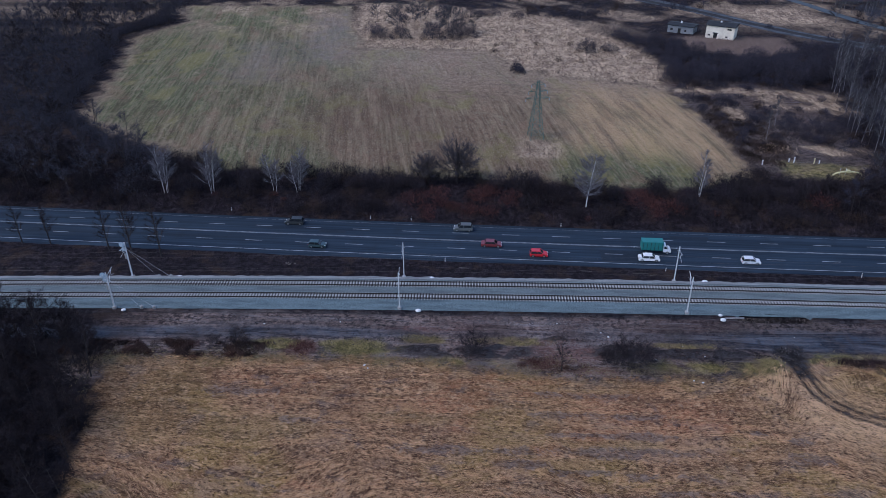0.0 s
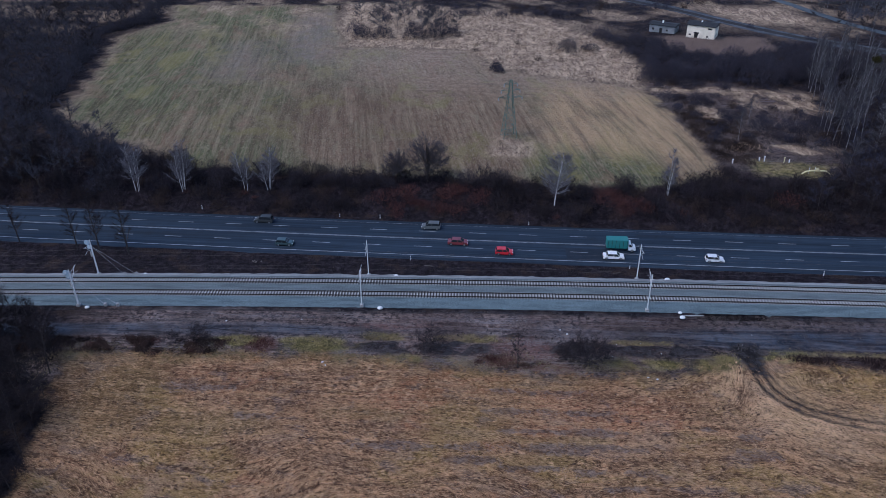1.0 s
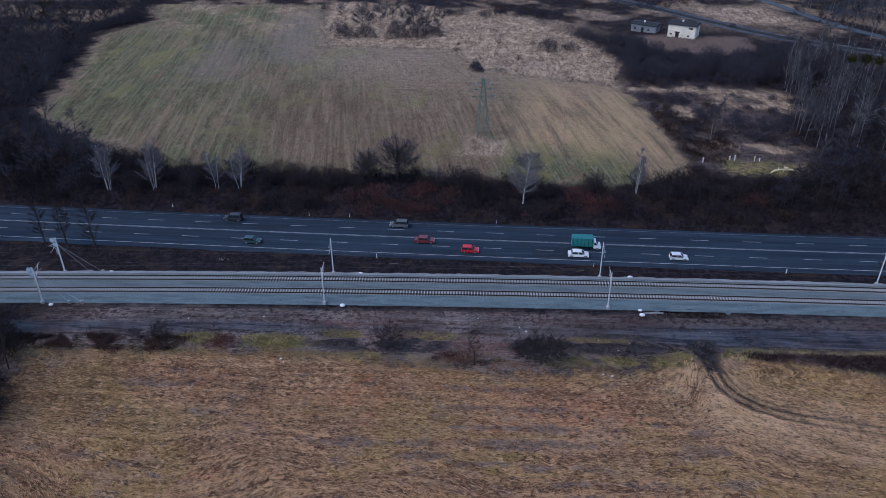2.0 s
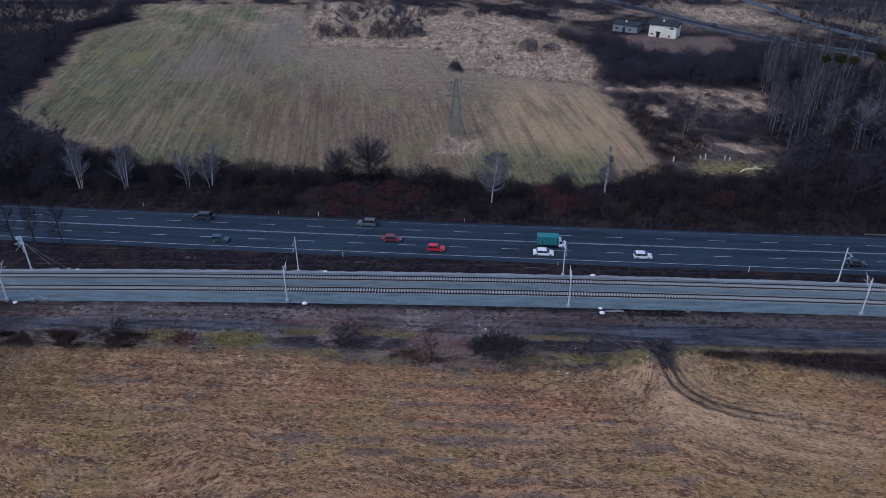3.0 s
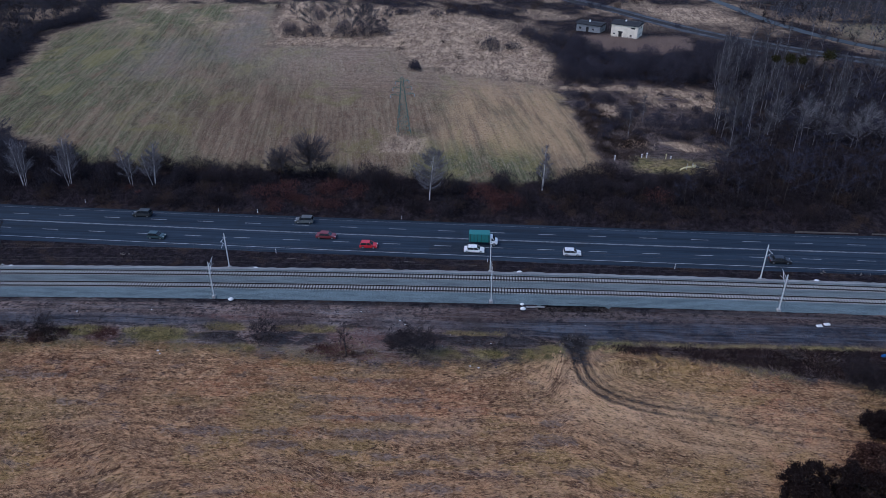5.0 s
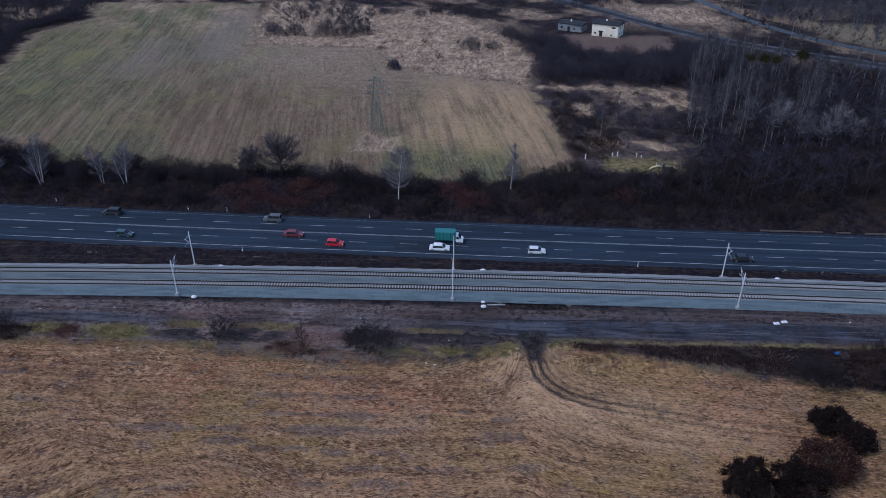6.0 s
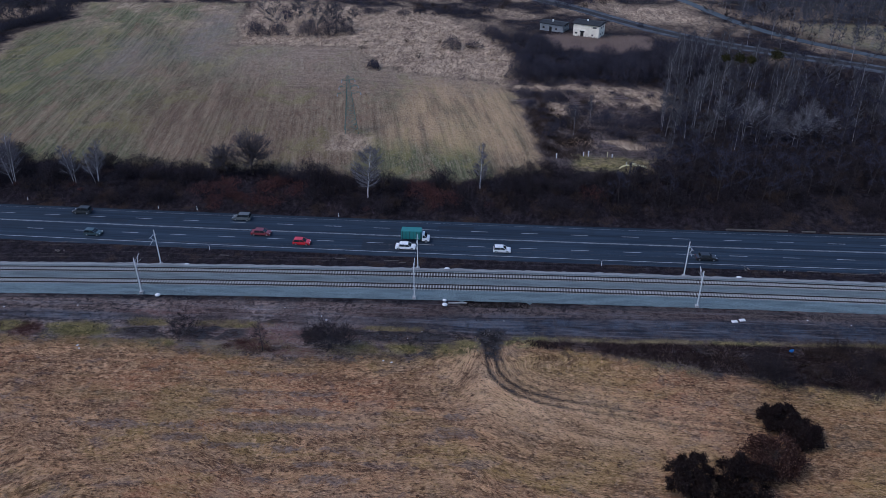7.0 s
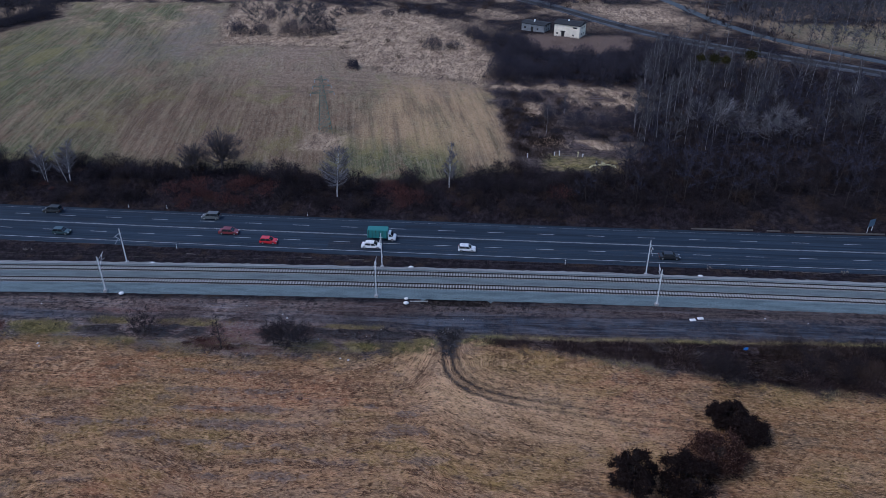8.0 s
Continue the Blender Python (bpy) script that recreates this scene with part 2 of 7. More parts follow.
def ground_material():
    m = Mat("ground", 0.95, 0, 0.04)
    p = m.pos()
    big, mid, small, fine = [m.rng(m.noise(p, *a), 0.3, 0.7) for a in ((0.035, 4), (0.16, 6, 0.65), (0.8, 6, 0.7), (3.6, 4, 0.7))]
    # leaf litter and bramble floor
    c = m.mix(m.rng(small, 0.3, 0.7), (0.016, 0.013, 0.016), (0.042, 0.033, 0.038))
    c = m.mix(m.rng(mid, 0.55, 0.78), c, (0.055, 0.038, 0.032))
    c = m.mix(m.rng(fine, 0.45, 0.75, 0, 0.7), c, (0.014, 0.011, 0.011))
    # mown meadow: strips along the mowing direction, greener to the west
    turned = radians(-8.6)
    def drawn(across, along, *a):
        return m.rng(m.noise(m.mapped(p, (across, along, 1), (0, 0, turned)), 1.0, *a), 0.3, 0.7)
    strip, broad = drawn(0.34, 0.012, 4, 0.6, 0.3), drawn(0.10, 0.006, 3, 0.55, 0.3)
    hair, comb = drawn(0.95, 0.026, 5, 0.66, 0.3), drawn(2.6, 0.09, 4, 0.7, 0.3)
    tuft, grit = drawn(0.8, 0.36, 6, 0.72, 0.9), drawn(2.4, 1.1, 5, 0.74, 0.6)
    patch, blot = drawn(0.085, 0.035, 5, 0.65, 0.8), drawn(0.28, 0.13, 6, 0.7, 1.1)
    headland = m.rng(m.noise(m.mapped(p, (0.05, 0.42, 1), (0, 0, radians(3))), 1.0, 5, 0.65, 0.6), 0.3, 0.7)
    green = m.mix(tuft, (0.064, 0.082, 0.037), (0.200, 0.222, 0.108))
    tan = m.mix(tuft, (0.150, 0.098, 0.060), (0.44, 0.315, 0.20))
    sway = m.math("ADD", m.math("MULTIPLY", m.math("SUBTRACT", strip, 0.5), 0.45), m.math("MULTIPLY", m.math("SUBTRACT", broad, 0.5), 0.6))
    sway = m.math("ADD", sway, m.math("MULTIPLY", m.math("SUBTRACT", blot, 0.5), 0.6))
    f = m.mix(m.rng(m.math("ADD", m.attr("lush"), sway), 0.0, 0.95), tan, green)
    mown = m.math("SUBTRACT", 1.0, m.attr("across"))
    lanes = m.node("ShaderNodeSeparateXYZ")
    m.link(m.mapped(p, (1, 1, 1), (0, 0, turned)), lanes.inputs[0])
    lane = m.math("ADD", m.math("MULTIPLY", lanes.outputs["X"], 2.9), m.math("MULTIPLY", m.math("ADD", broad, strip), 5.0))
    lane = m.rng(m.math("ADD", m.math("SINE", lane, 0.0), m.math("MULTIPLY", m.math("SUBTRACT", blot, 0.5), 2.4)), -1.4, 1.4)
    f = m.mix(m.math("MULTIPLY", mown, m.rng(strip, 0.52, 0.85, 0, 0.42)), f, (0.090, 0.062, 0.042))
    f = m.mix(m.math("MULTIPLY", mown, m.rng(strip, 0.40, 0.10, 0, 0.35)), f, (0.40, 0.32, 0.20))
    f = m.mix(m.math("MULTIPLY", mown, m.rng(lane, 0.58, 0.95, 0, 0.27)), f, (0.085, 0.062, 0.040))
    f = m.mix(m.math("MULTIPLY", mown, m.rng(lane, 0.42, 0.08, 0, 0.18)), f, (0.43, 0.35, 0.22))
    f = m.mix(m.math("MULTIPLY", mown, m.rng(hair, 0.54, 0.85, 0, 0.36)), f, (0.075, 0.055, 0.036))
    f = m.mix(m.math("MULTIPLY", mown, m.rng(hair, 0.42, 0.12, 0, 0.3)), f, (0.47, 0.38, 0.25))
    f = m.mix(m.math("MULTIPLY", mown, m.rng(comb, 0.56, 0.9, 0, 0.45)), f, (0.085, 0.066, 0.044))
    f = m.mix(m.math("MULTIPLY", mown, m.rng(comb, 0.40, 0.1, 0, 0.40)), f, (0.40, 0.335, 0.21))
    f = m.mix(m.math("MULTIPLY", m.attr("across"), m.rng(headland, 0.5, 0.85, 0, 0.6)), f, (0.15, 0.104, 0.078))
    f = m.mix(m.math("MULTIPLY", m.attr("across"), m.rng(headland, 0.42, 0.1, 0, 0.5)), f, (0.42, 0.315, 0.225))
    f = m.mix(m.rng(patch, 0.58, 0.82, 0, 0.65), f, (0.27, 0.238, 0.095))
    f = m.mix(m.rng(patch, 0.35, 0.10, 0, 0.45), f, (0.30, 0.175, 0.115))
    f = m.mix(m.rng(blot, 0.62, 0.90, 0, 0.55), f, (0.40, 0.34, 0.215))
    f = m.mix(m.rng(blot, 0.38, 0.08, 0, 0.5), f, (0.100, 0.076, 0.054))
    f = m.mix(m.math("MULTIPLY", m.attr("gold"), m.rng(strip, 0.25, 0.8, 0.95, 0.25)), f, (0.60, 0.41, 0.22))
    f = m.mix(m.math("MULTIPLY", m.attr("brown"), m.rng(strip, 0.2, 0.7, 0.25, 0.75)), f, (0.150, 0.098, 0.066))
    f = m.mix(m.math("MULTIPLY", m.attr("mauve"), m.rng(blot, 0.1, 0.8, 0.2, 0.75)), f, (0.27, 0.222, 0.198))
    f = m.mix(m.rng(grit, 0.58, 0.95, 0, 0.55), f, (0.075, 0.058, 0.042))
    f = m.mix(m.rng(grit, 0.40, 0.1, 0, 0.5), f, (0.52, 0.43, 0.30))
    f = m.mix(m.math("MULTIPLY", m.attr("pale"), m.rng(tuft, 0.1, 0.8)), f, (0.42, 0.335, 0.255))
    f = m.mix(m.math("MULTIPLY", m.attr("loop"), m.rng(tuft, 0.1, 0.7, 0.8, 0.3)), f, (0.10, 0.088, 0.066))
    f = m.mix(1.0, f, (0.96, 0.92, 0.91), "MULTIPLY")
    c = m.mix(m.attr("meadow"), c, f)
    # tall bleached grass, clumped and flecked with dark gaps
    clump = m.rng(m.noise(m.mapped(p, (1, 0.4, 1)), 0.34, 6, 0.72, 1.2), 0.32, 0.68)
    fleck = m.rng(m.noise(m.mapped(p, (1, 0.4, 1)), 1.2, 6, 0.74, 0.8), 0.32, 0.68)
    g = m.mix(m.rng(clump, 0.25, 0.8), (0.27, 0.184, 0.125), (0.66, 0.475, 0.31))
    g = m.mix(m.rng(mid, 0.5, 0.8, 0, 0.6), g, (0.25, 0.17, 0.125))
    g = m.mix(m.rng(fleck, 0.58, 0.86, 0, 0.85), g, (0.070, 0.052, 0.044))
    g = m.mix(m.rng(fleck, 0.40, 0.1, 0, 0.6), g, (0.55, 0.42, 0.30))
    g = m.mix(m.rng(clump, 0.22, 0.0, 0, 0.75), g, (0.060, 0.046, 0.044))
    c = m.mix(m.attr("tan"), c, g)
    r = m.mix(m.rng(m.noise(m.mapped(p, (1.5, 0.5, 1)), 1.0, 4), 0.3, 0.7), (0.19, 0.132, 0.108), (0.275, 0.20, 0.160))
    c = m.mix(m.attr("reed"), c, r)
    # unmown straw field: stalks laid along the flow, in tussocks and swaths
    tuss = m.rng(m.noise(laid(m, 0.42, 1.0), 1.0, 5, 0.68, 0.9), 0.32, 0.68)
    stalk = m.rng(m.noise(laid(m, 1.1, 3.6), 1.0, 5, 0.7, 0.7), 0.3, 0.7)
    clod = m.rng(m.noise(m.mapped(p, (0.8, 1.1, 1), (0, 0, radians(14))), 0.7, 6, 0.74, 1.4), 0.3, 0.7)
    s = m.mix(m.rng(tuss, 0.25, 0.75), (0.13, 0.074, 0.045), (0.60, 0.375, 0.212))
    s = straw_bands(m, straw_tint(m, p, s, 1.05))
    s = m.mix(m.rng(clod, 0.56, 0.84, 0, 0.7), s, (0.60, 0.415, 0.24))
    s = m.mix(m.rng(clod, 0.42, 0.14, 0, 0.85), s, (0.075, 0.044, 0.030))
    s = m.mix(m.rng(stalk, 0.54, 0.80, 0, 0.8), s, (0.66, 0.465, 0.28))
    s = m.mix(m.rng(stalk, 0.44, 0.16, 0, 0.9), s, (0.060, 0.037, 0.027))
    bare = m.rng(m.math("ADD", m.math("MULTIPLY", m.attr("bare"), 0.95), m.math("MULTIPLY", m.math("SUBTRACT", clod, 0.5), 1.5)), 0.42, 0.92, 0, 0.7)
    s = m.mix(bare, s, m.mix(m.rng(clod, 0.3, 0.9), (0.060, 0.048, 0.046), (0.33, 0.275, 0.25)))
    s = m.mix(1.0, s, (1.09, 0.96, 0.865), "MULTIPLY")
    c = m.mix(m.attr("straw"), c, s)
    # waste ground between the rails and the straw, combed by wheels
    tread = m.rng(m.noise(m.mapped(p, (0.06, 0.85, 1), (0, 0, radians(1.5))), 1.0, 5, 0.68, 0.7), 0.3, 0.7)
    u = m.mix(m.rng(small, 0.36, 0.64), (0.045, 0.034, 0.032), (0.27, 0.195, 0.165))
    u = m.mix(m.rng(mid, 0.5, 0.8, 0, 0.5), u, (0.115, 0.105, 0.110))
    u = m.mix(m.rng(big, 0.5, 0.75, 0, 0.4), u, (0.165, 0.092, 0.075))
    u = m.mix(m.rng(tread, 0.56, 0.82, 0, 0.7), u, (0.25, 0.22, 0.215))
    u = m.mix(m.rng(tread, 0.44, 0.16, 0, 0.85), u, (0.034, 0.028, 0.031))
    u = m.mix(m.math("MULTIPLY", m.attr("ruddy"), m.rng(small, 0.2, 0.8, 0.9, 0.4)), u, m.mix(fine, (0.075, 0.034, 0.030), (0.26, 0.145, 0.118)))
    u = m.mix(m.math("MULTIPLY", m.attr("debris"), m.rng(fine, 0.45, 0.75)), u, (0.36, 0.335, 0.34))
    crumb = m.rng(m.noise(m.mapped(p, (1.2, 2.2, 1)), 1.0, 6, 0.76, 0.9), 0.3, 0.7)
    u = m.mix(m.rng(crumb, 0.56, 0.85, 0, 0.75), u, (0.030, 0.025, 0.027))
    u = m.mix(m.rng(crumb, 0.42, 0.14, 0, 0.6), u, (0.33, 0.28, 0.26))
    u = m.mix(m.rng(fine, 0.55, 0.88, 0, 0.7), u, (0.022, 0.018, 0.020))
    u = m.mix(m.rng(fine, 0.28, 0.08, 0, 0.6), u, (0.27, 0.24, 0.23))
    u = m.mix(1.0, u, m.mix(m.attr("cinder"), (1.58, 1.52, 1.46), (0.86, 0.84, 0.84)), "MULTIPLY")
    c = m.mix(m.attr("waste"), c, u)
    # mossy verge
    v = m.mix(m.rng(small, 0.3, 0.7), (0.13, 0.108, 0.040), (0.50, 0.39, 0.15))
    v = m.mix(m.rng(mid, 0.45, 0.7, 0, 0.5), v, (0.12, 0.118, 0.04))
    v = m.mix(m.rng(big, 0.45, 0.75, 0, 0.55), v, (0.34, 0.235, 0.13))
    v = m.mix(m.rng(fine, 0.5, 0.75, 0, 0.75), v, (0.05, 0.042, 0.026))
    v = m.mix(m.rng(mid, 0.42, 0.2, 0, 0.7), v, (0.21, 0.15, 0.098))
    c = m.mix(m.attr("moss"), c, v)
    # cindery service track
    d = m.mix(m.rng(mid, 0.3, 0.7), (0.030, 0.037, 0.052), (0.080, 0.092, 0.118))
    d = m.mix(m.attr("cinder"), m.mix(m.rng(small, 0.25, 0.8), (0.070, 0.075, 0.092), (0.185, 0.195, 0.225)), d)
    d = m.mix(m.rng(small, 0.5, 0.8, 0, 0.5), d, (0.066, 0.058, 0.060))
    d = m.mix(m.rng(m.noise(m.mapped(p, (0.12, 1.6, 1)), 1.0, 4), 0.5, 0.75, 0, 0.7), d, (0.032, 0.032, 0.038))
    d = m.mix(m.rng(fine, 0.62, 0.82, 0, 0.6), d, (0.12, 0.115, 0.115))
    d = m.mix(m.rng(tread, 0.54, 0.8, 0, 0.75), d, (0.155, 0.160, 0.178))
    d = m.mix(m.rng(tread, 0.44, 0.15, 0, 0.8), d, (0.024, 0.023, 0.027))
    c = m.mix(m.attr("dirt"), c, d)
    # muddy mouth and ruts, plus painted shade inside the trench
    c = m.mix(m.rng(m.math("ADD", m.attr("mud_and_shade"), m.math("MULTIPLY", m.math("SUBTRACT", small, 0.5), 0.35)), 0.08, 0.85), c, m.mix(m.rng(small, 0.35, 0.65), (0.026, 0.021, 0.020), (0.075, 0.058, 0.048)))
    # dark soil heaps, plus shade painted in the trench and along the ballast foot
    c = m.mix(m.rng(m.math("ADD", m.attr("wet"), m.math("MULTIPLY", m.math("SUBTRACT", small, 0.5), 1.3)), 0.2, 1.0, 0, 0.85), c, m.mix(m.rng(m.math("ADD", m.math("MULTIPLY", fine, 0.5), m.math("MULTIPLY", small, 0.5)), 0.38, 0.68), (0.009, 0.009, 0.010), (0.075, 0.069, 0.071)))
    m.color(c)
    h = m.math("ADD", m.math("MULTIPLY", fine, 0.35), small)
    return m.bump(h, 1.0, 0.5).m


def asphalt_material():
    m = Mat("asphalt", 0.85, 0, 0.2)
    p = m.pos()
    along = m.mapped(p, (0.03, 1.4, 1), (0, 0, radians(2.6)))
    streak, blot, grain = m.noise(along, 1.0, 4, 0.6), m.noise(p, 0.25, 4), m.noise(p, 14, 2)
    c = m.mix(m.rng(streak, 0.34, 0.66), (0.007, 0.014, 0.025), (0.026, 0.043, 0.064))
    c = m.mix(m.rng(blot, 0.55, 0.75, 0, 0.5), c, (0.012, 0.015, 0.019))
    c = m.mix(m.rng(m.noise(m.mapped(p, (0.012, 0.5, 1), (0, 0, radians(2.6))), 1.0, 3), 0.52, 0.66, 0, 0.55), c, (0.010, 0.014, 0.020))
    c = m.mix(m.rng(grain, 0.35, 0.75, 0, 0.3), c, (0.036, 0.046, 0.057))
    c = m.mix(m.rng(m.noise(m.mapped(p, (0.6, 9, 1)), 1.0, 2), 0.66, 0.72, 0, 0.5), c, (0.02, 0.02, 0.022))
    return m.color(c).bump(grain, 0.25, 0.01).m


def ballast_material(name, a, b):
    m = Mat(name, 0.9, 0, 0.3)
    p = m.pos()
    v = m.node("ShaderNodeTexVoronoi", Scale=11.0)
    m.link(p, v.inputs["Vector"])
    blot = m.noise(m.mapped(p, (0.15, 1.2, 1)), 1.0, 4)
    c = m.mix(m.rng(v.outputs["Color"], 0.1, 0.9), a, b)
    c = m.mix(m.rng(blot, 0.42, 0.7, 0, 0.55), c, tuple(x * 0.5 for x in a))
    return m.color(c).bump(v.outputs["Distance"], 0.7, 0.05).m


def bark(name, a, b, k=3.0):
    m = Mat(name, 0.9, 0, 0.08)
    n = m.noise(m.mapped(m.obj(), (k, k, k * 0.4)), 1.0, 4)
    c = m.mix(m.rng(n, 0.35, 0.65), a, b)
    return m.color(c).bump(n, 0.4, 0.03).m


def tuft_material(name, cols, rough=0.9):
    """Blades, twigs or leaves that differ one from another."""
    m = Mat(name, rough, 0, 0.03)
    r = m.node("ShaderNodeValToRGB")
    r.color_ramp.interpolation = "LINEAR"
    while len(r.color_ramp.elements) < len(cols):
        r.color_ramp.elements.new(0.5)
    for i, (e, c) in enumerate(zip(r.color_ramp.elements, cols)):
        e.position, e.color = i / (len(cols) - 1), (*c, 1)
    m.link(m.island(), r.inputs["Fac"])
    c = m.mix(m.rng(m.noise(m.pos(), 0.22, 3), 0.3, 0.7, 0, 0.45), r.outputs["Color"], tuple(v * 0.55 for v in cols[0]))
    c = m.mix(m.rng(m.rand(), 0, 1, 0, 0.4), c, tuple(v * 0.5 for v in cols[-1]))
    return m.color(c).m


def straw_material():
    """Straw that shifts from ochre to russet, olive and grey over the field."""
    m = Mat("straw_blades", 0.9, 0, 0.15)
    p, isl = m.pos(), m.island()
    c = m.mix(isl, (0.11, 0.062, 0.036), (0.66, 0.425, 0.245))
    c = m.mix(m.rng(isl, 0.82, 1.0, 0, 0.7), c, (0.60, 0.43, 0.27))
    return m.color(m.mix(1.0, straw_bands(m, straw_tint(m, p, c, 1.1)), (1.09, 0.96, 0.865), "MULTIPLY")).m


def paint(name, c, rough=0.35, coat=0.4, dirt=(0.08, 0.075, 0.07)):
    m = Mat(name, rough, 0, 0.5)
    n = m.noise(m.obj(), 2.5, 4)
    m.color(m.mix(m.rng(n, 0.5, 0.8, 0, 0.35), c, dirt))
    m.b.inputs["Coat Weight"].default_value = coat
    return m.m


M_GROUND = ground_material()
M_ASPHALT = asphalt_material()
M_PATCH = worn("fresh_asphalt", (0.009, 0.015, 0.024), (0.014, 0.021, 0.032), 0.8, 0.8)
M_LINE = worn("road_paint", (0.36, 0.37, 0.38), (0.19, 0.20, 0.21), 1.2, 0.7)
M_BALLAST = ballast_material("ballast", (0.063, 0.089, 0.099), (0.162, 0.209, 0.217))
M_GREY_BALLAST = ballast_material("grey_ballast", (0.073, 0.092, 0.096), (0.179, 0.209, 0.208))
M_PALE_GRAVEL = ballast_material("pale_gravel", (0.172, 0.175, 0.170), (0.333, 0.331, 0.316))
M_RAIL = worn("rail_steel", (0.018, 0.014, 0.014), (0.032, 0.025, 0.023), 3.0, 0.8, 0.0, 0.1)
# track bed ballast: rust stain and the rails' shadow, both in its dark colour
M_CRIB = ballast_material("stained_shaded_ballast", (0.028, 0.027, 0.028), (0.064, 0.062, 0.060))
M_SLEEPER = worn("sleeper_concrete", (0.504, 0.498, 0.465), (0.341, 0.334, 0.314), 1.5, 0.9)
M_MAST = worn("galvanised_mast", (0.72, 0.73, 0.73), (0.56, 0.57, 0.575), 1.0, 0.5, 0.0)
M_CONCRETE = worn("pale_concrete", (0.42, 0.41, 0.39), (0.27, 0.26, 0.25), 2.0, 0.9)
M_WHITE = worn("whitewashed_concrete", (0.82, 0.82, 0.80), (0.62, 0.61, 0.59), 2.5, 0.8)
M_WIRE = worn("wire_copper", (0.10, 0.085, 0.075), (0.15, 0.13, 0.12), 4.0, 0.5, 0.6)
M_INSUL = worn("insulator_glaze", (0.22, 0.30, 0.34), (0.15, 0.2, 0.24), 4.0, 0.3)
M_WHEELBLUE = worn("tension_wheel", (0.35, 0.47, 0.55), (0.5, 0.58, 0.62), 3.0, 0.5, 0.3)
M_GLASS = Mat("car_glass", 0.08, 0, 0.6).color((0.018, 0.022, 0.026)).m
M_RUBBER = worn("tyre_rubber", (0.018, 0.018, 0.018), (0.03, 0.03, 0.03), 6.0, 0.85)
M_RIM = worn("wheel_rim", (0.45, 0.46, 0.47), (0.3, 0.3, 0.31), 6.0, 0.35, 0.7)
M_LAMP = Mat("headlight_lens", 0.12, 0, 0.6).color((0.75, 0.77, 0.78)).m
M_TAIL = Mat("tail_light_lens", 0.2, 0, 0.5).color((0.35, 0.02, 0.02)).m
M_TRIM = Mat("black_trim", 0.6, 0, 0.4).color((0.02, 0.02, 0.021)).m
M_BIRCH = bark("birch_bark", (0.72, 0.70, 0.68), (0.42, 0.40, 0.39), 2.0)
M_POLE = bark("young_birch_bark", (0.30, 0.285, 0.29), (0.14, 0.133, 0.135), 2.5)
M_BIRCH_LIMB = bark("birch_limb_bark", (0.40, 0.385, 0.40), (0.22, 0.21, 0.22), 2.5)
M_BARK = bark("dark_bark", (0.036, 0.030, 0.029), (0.066, 0.054, 0.051))
M_BARK_GREY = bark("grey_bark", (0.085, 0.078, 0.08), (0.14, 0.13, 0.13))
M_TWIG = tuft_material("twigs", [(0.018, 0.014, 0.017), (0.031, 0.024, 0.027), (0.058, 0.046, 0.048)])
M_TWIG_OAK = tuft_material("oak_twigs", [(0.048, 0.042, 0.050), (0.080, 0.071, 0.081), (0.125, 0.114, 0.124)])
# far thicket twigs, tinted blue in place of haze
M_TWIG_FAR = tuft_material("hazed_thicket_twigs", [(0.024, 0.023, 0.034), (0.044, 0.041, 0.060), (0.080, 0.076, 0.101)])
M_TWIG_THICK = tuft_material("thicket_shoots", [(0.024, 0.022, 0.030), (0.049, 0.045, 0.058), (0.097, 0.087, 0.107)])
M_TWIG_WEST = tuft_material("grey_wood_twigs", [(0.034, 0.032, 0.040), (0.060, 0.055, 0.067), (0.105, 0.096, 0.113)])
# paler, bluer twigs for the far lane: distance haze put into the colour
M_TWIG_HAZE = tuft_material("hazed_lane_twigs", [(0.045, 0.047, 0.062), (0.085, 0.088, 0.112), (0.155, 0.16, 0.195)])
M_TWIG_BIRCH = tuft_material("birch_twigs", [(0.040, 0.034, 0.042), (0.095, 0.084, 0.098), (0.30, 0.28, 0.30)])
M_TWIG_GREY = tuft_material("grey_twigs", [(0.04, 0.037, 0.042), (0.075, 0.07, 0.078), (0.14, 0.132, 0.14)])
M_TWIG_RED = tuft_material("russet_twigs", [(0.045, 0.018, 0.019), (0.10, 0.042, 0.038), (0.18, 0.085, 0.070)])
M_VERGE_BRAMBLE = tuft_material("verge_bramble", [(0.020, 0.011, 0.012), (0.045, 0.024, 0.025), (0.080, 0.046, 0.042), (0.17, 0.115, 0.085)])
M_BRAMBLE = tuft_material("maroon_bramble", [(0.008, 0.005, 0.006), (0.019, 0.010, 0.012), (0.030, 0.017, 0.017), (0.065, 0.043, 0.039)])
M_BANK_BRAMBLE = tuft_material("bank_bramble", [(0.014, 0.010, 0.015), (0.032, 0.023, 0.029), (0.055, 0.039, 0.049), (0.101, 0.079, 0.090)])
M_TWIG_BANK = tuft_material("bank_twigs", [(0.016, 0.013, 0.016), (0.033, 0.026, 0.031), (0.068, 0.056, 0.061)])
M_BUSH = tuft_material("bush_shoots", [(0.020, 0.016, 0.021), (0.044, 0.035, 0.042), (0.095, 0.080, 0.089)])
M_TWIG_BROWN = tuft_material("brown_twigs", [(0.030, 0.021, 0.020), (0.055, 0.038, 0.033), (0.10, 0.070, 0.056)])
M_STRAW = straw_material()
M_VERGE = tuft_material("verge_blades", [(0.08, 0.066, 0.034), (0.22, 0.18, 0.075), (0.33, 0.255, 0.12), (0.42, 0.33, 0.19)])
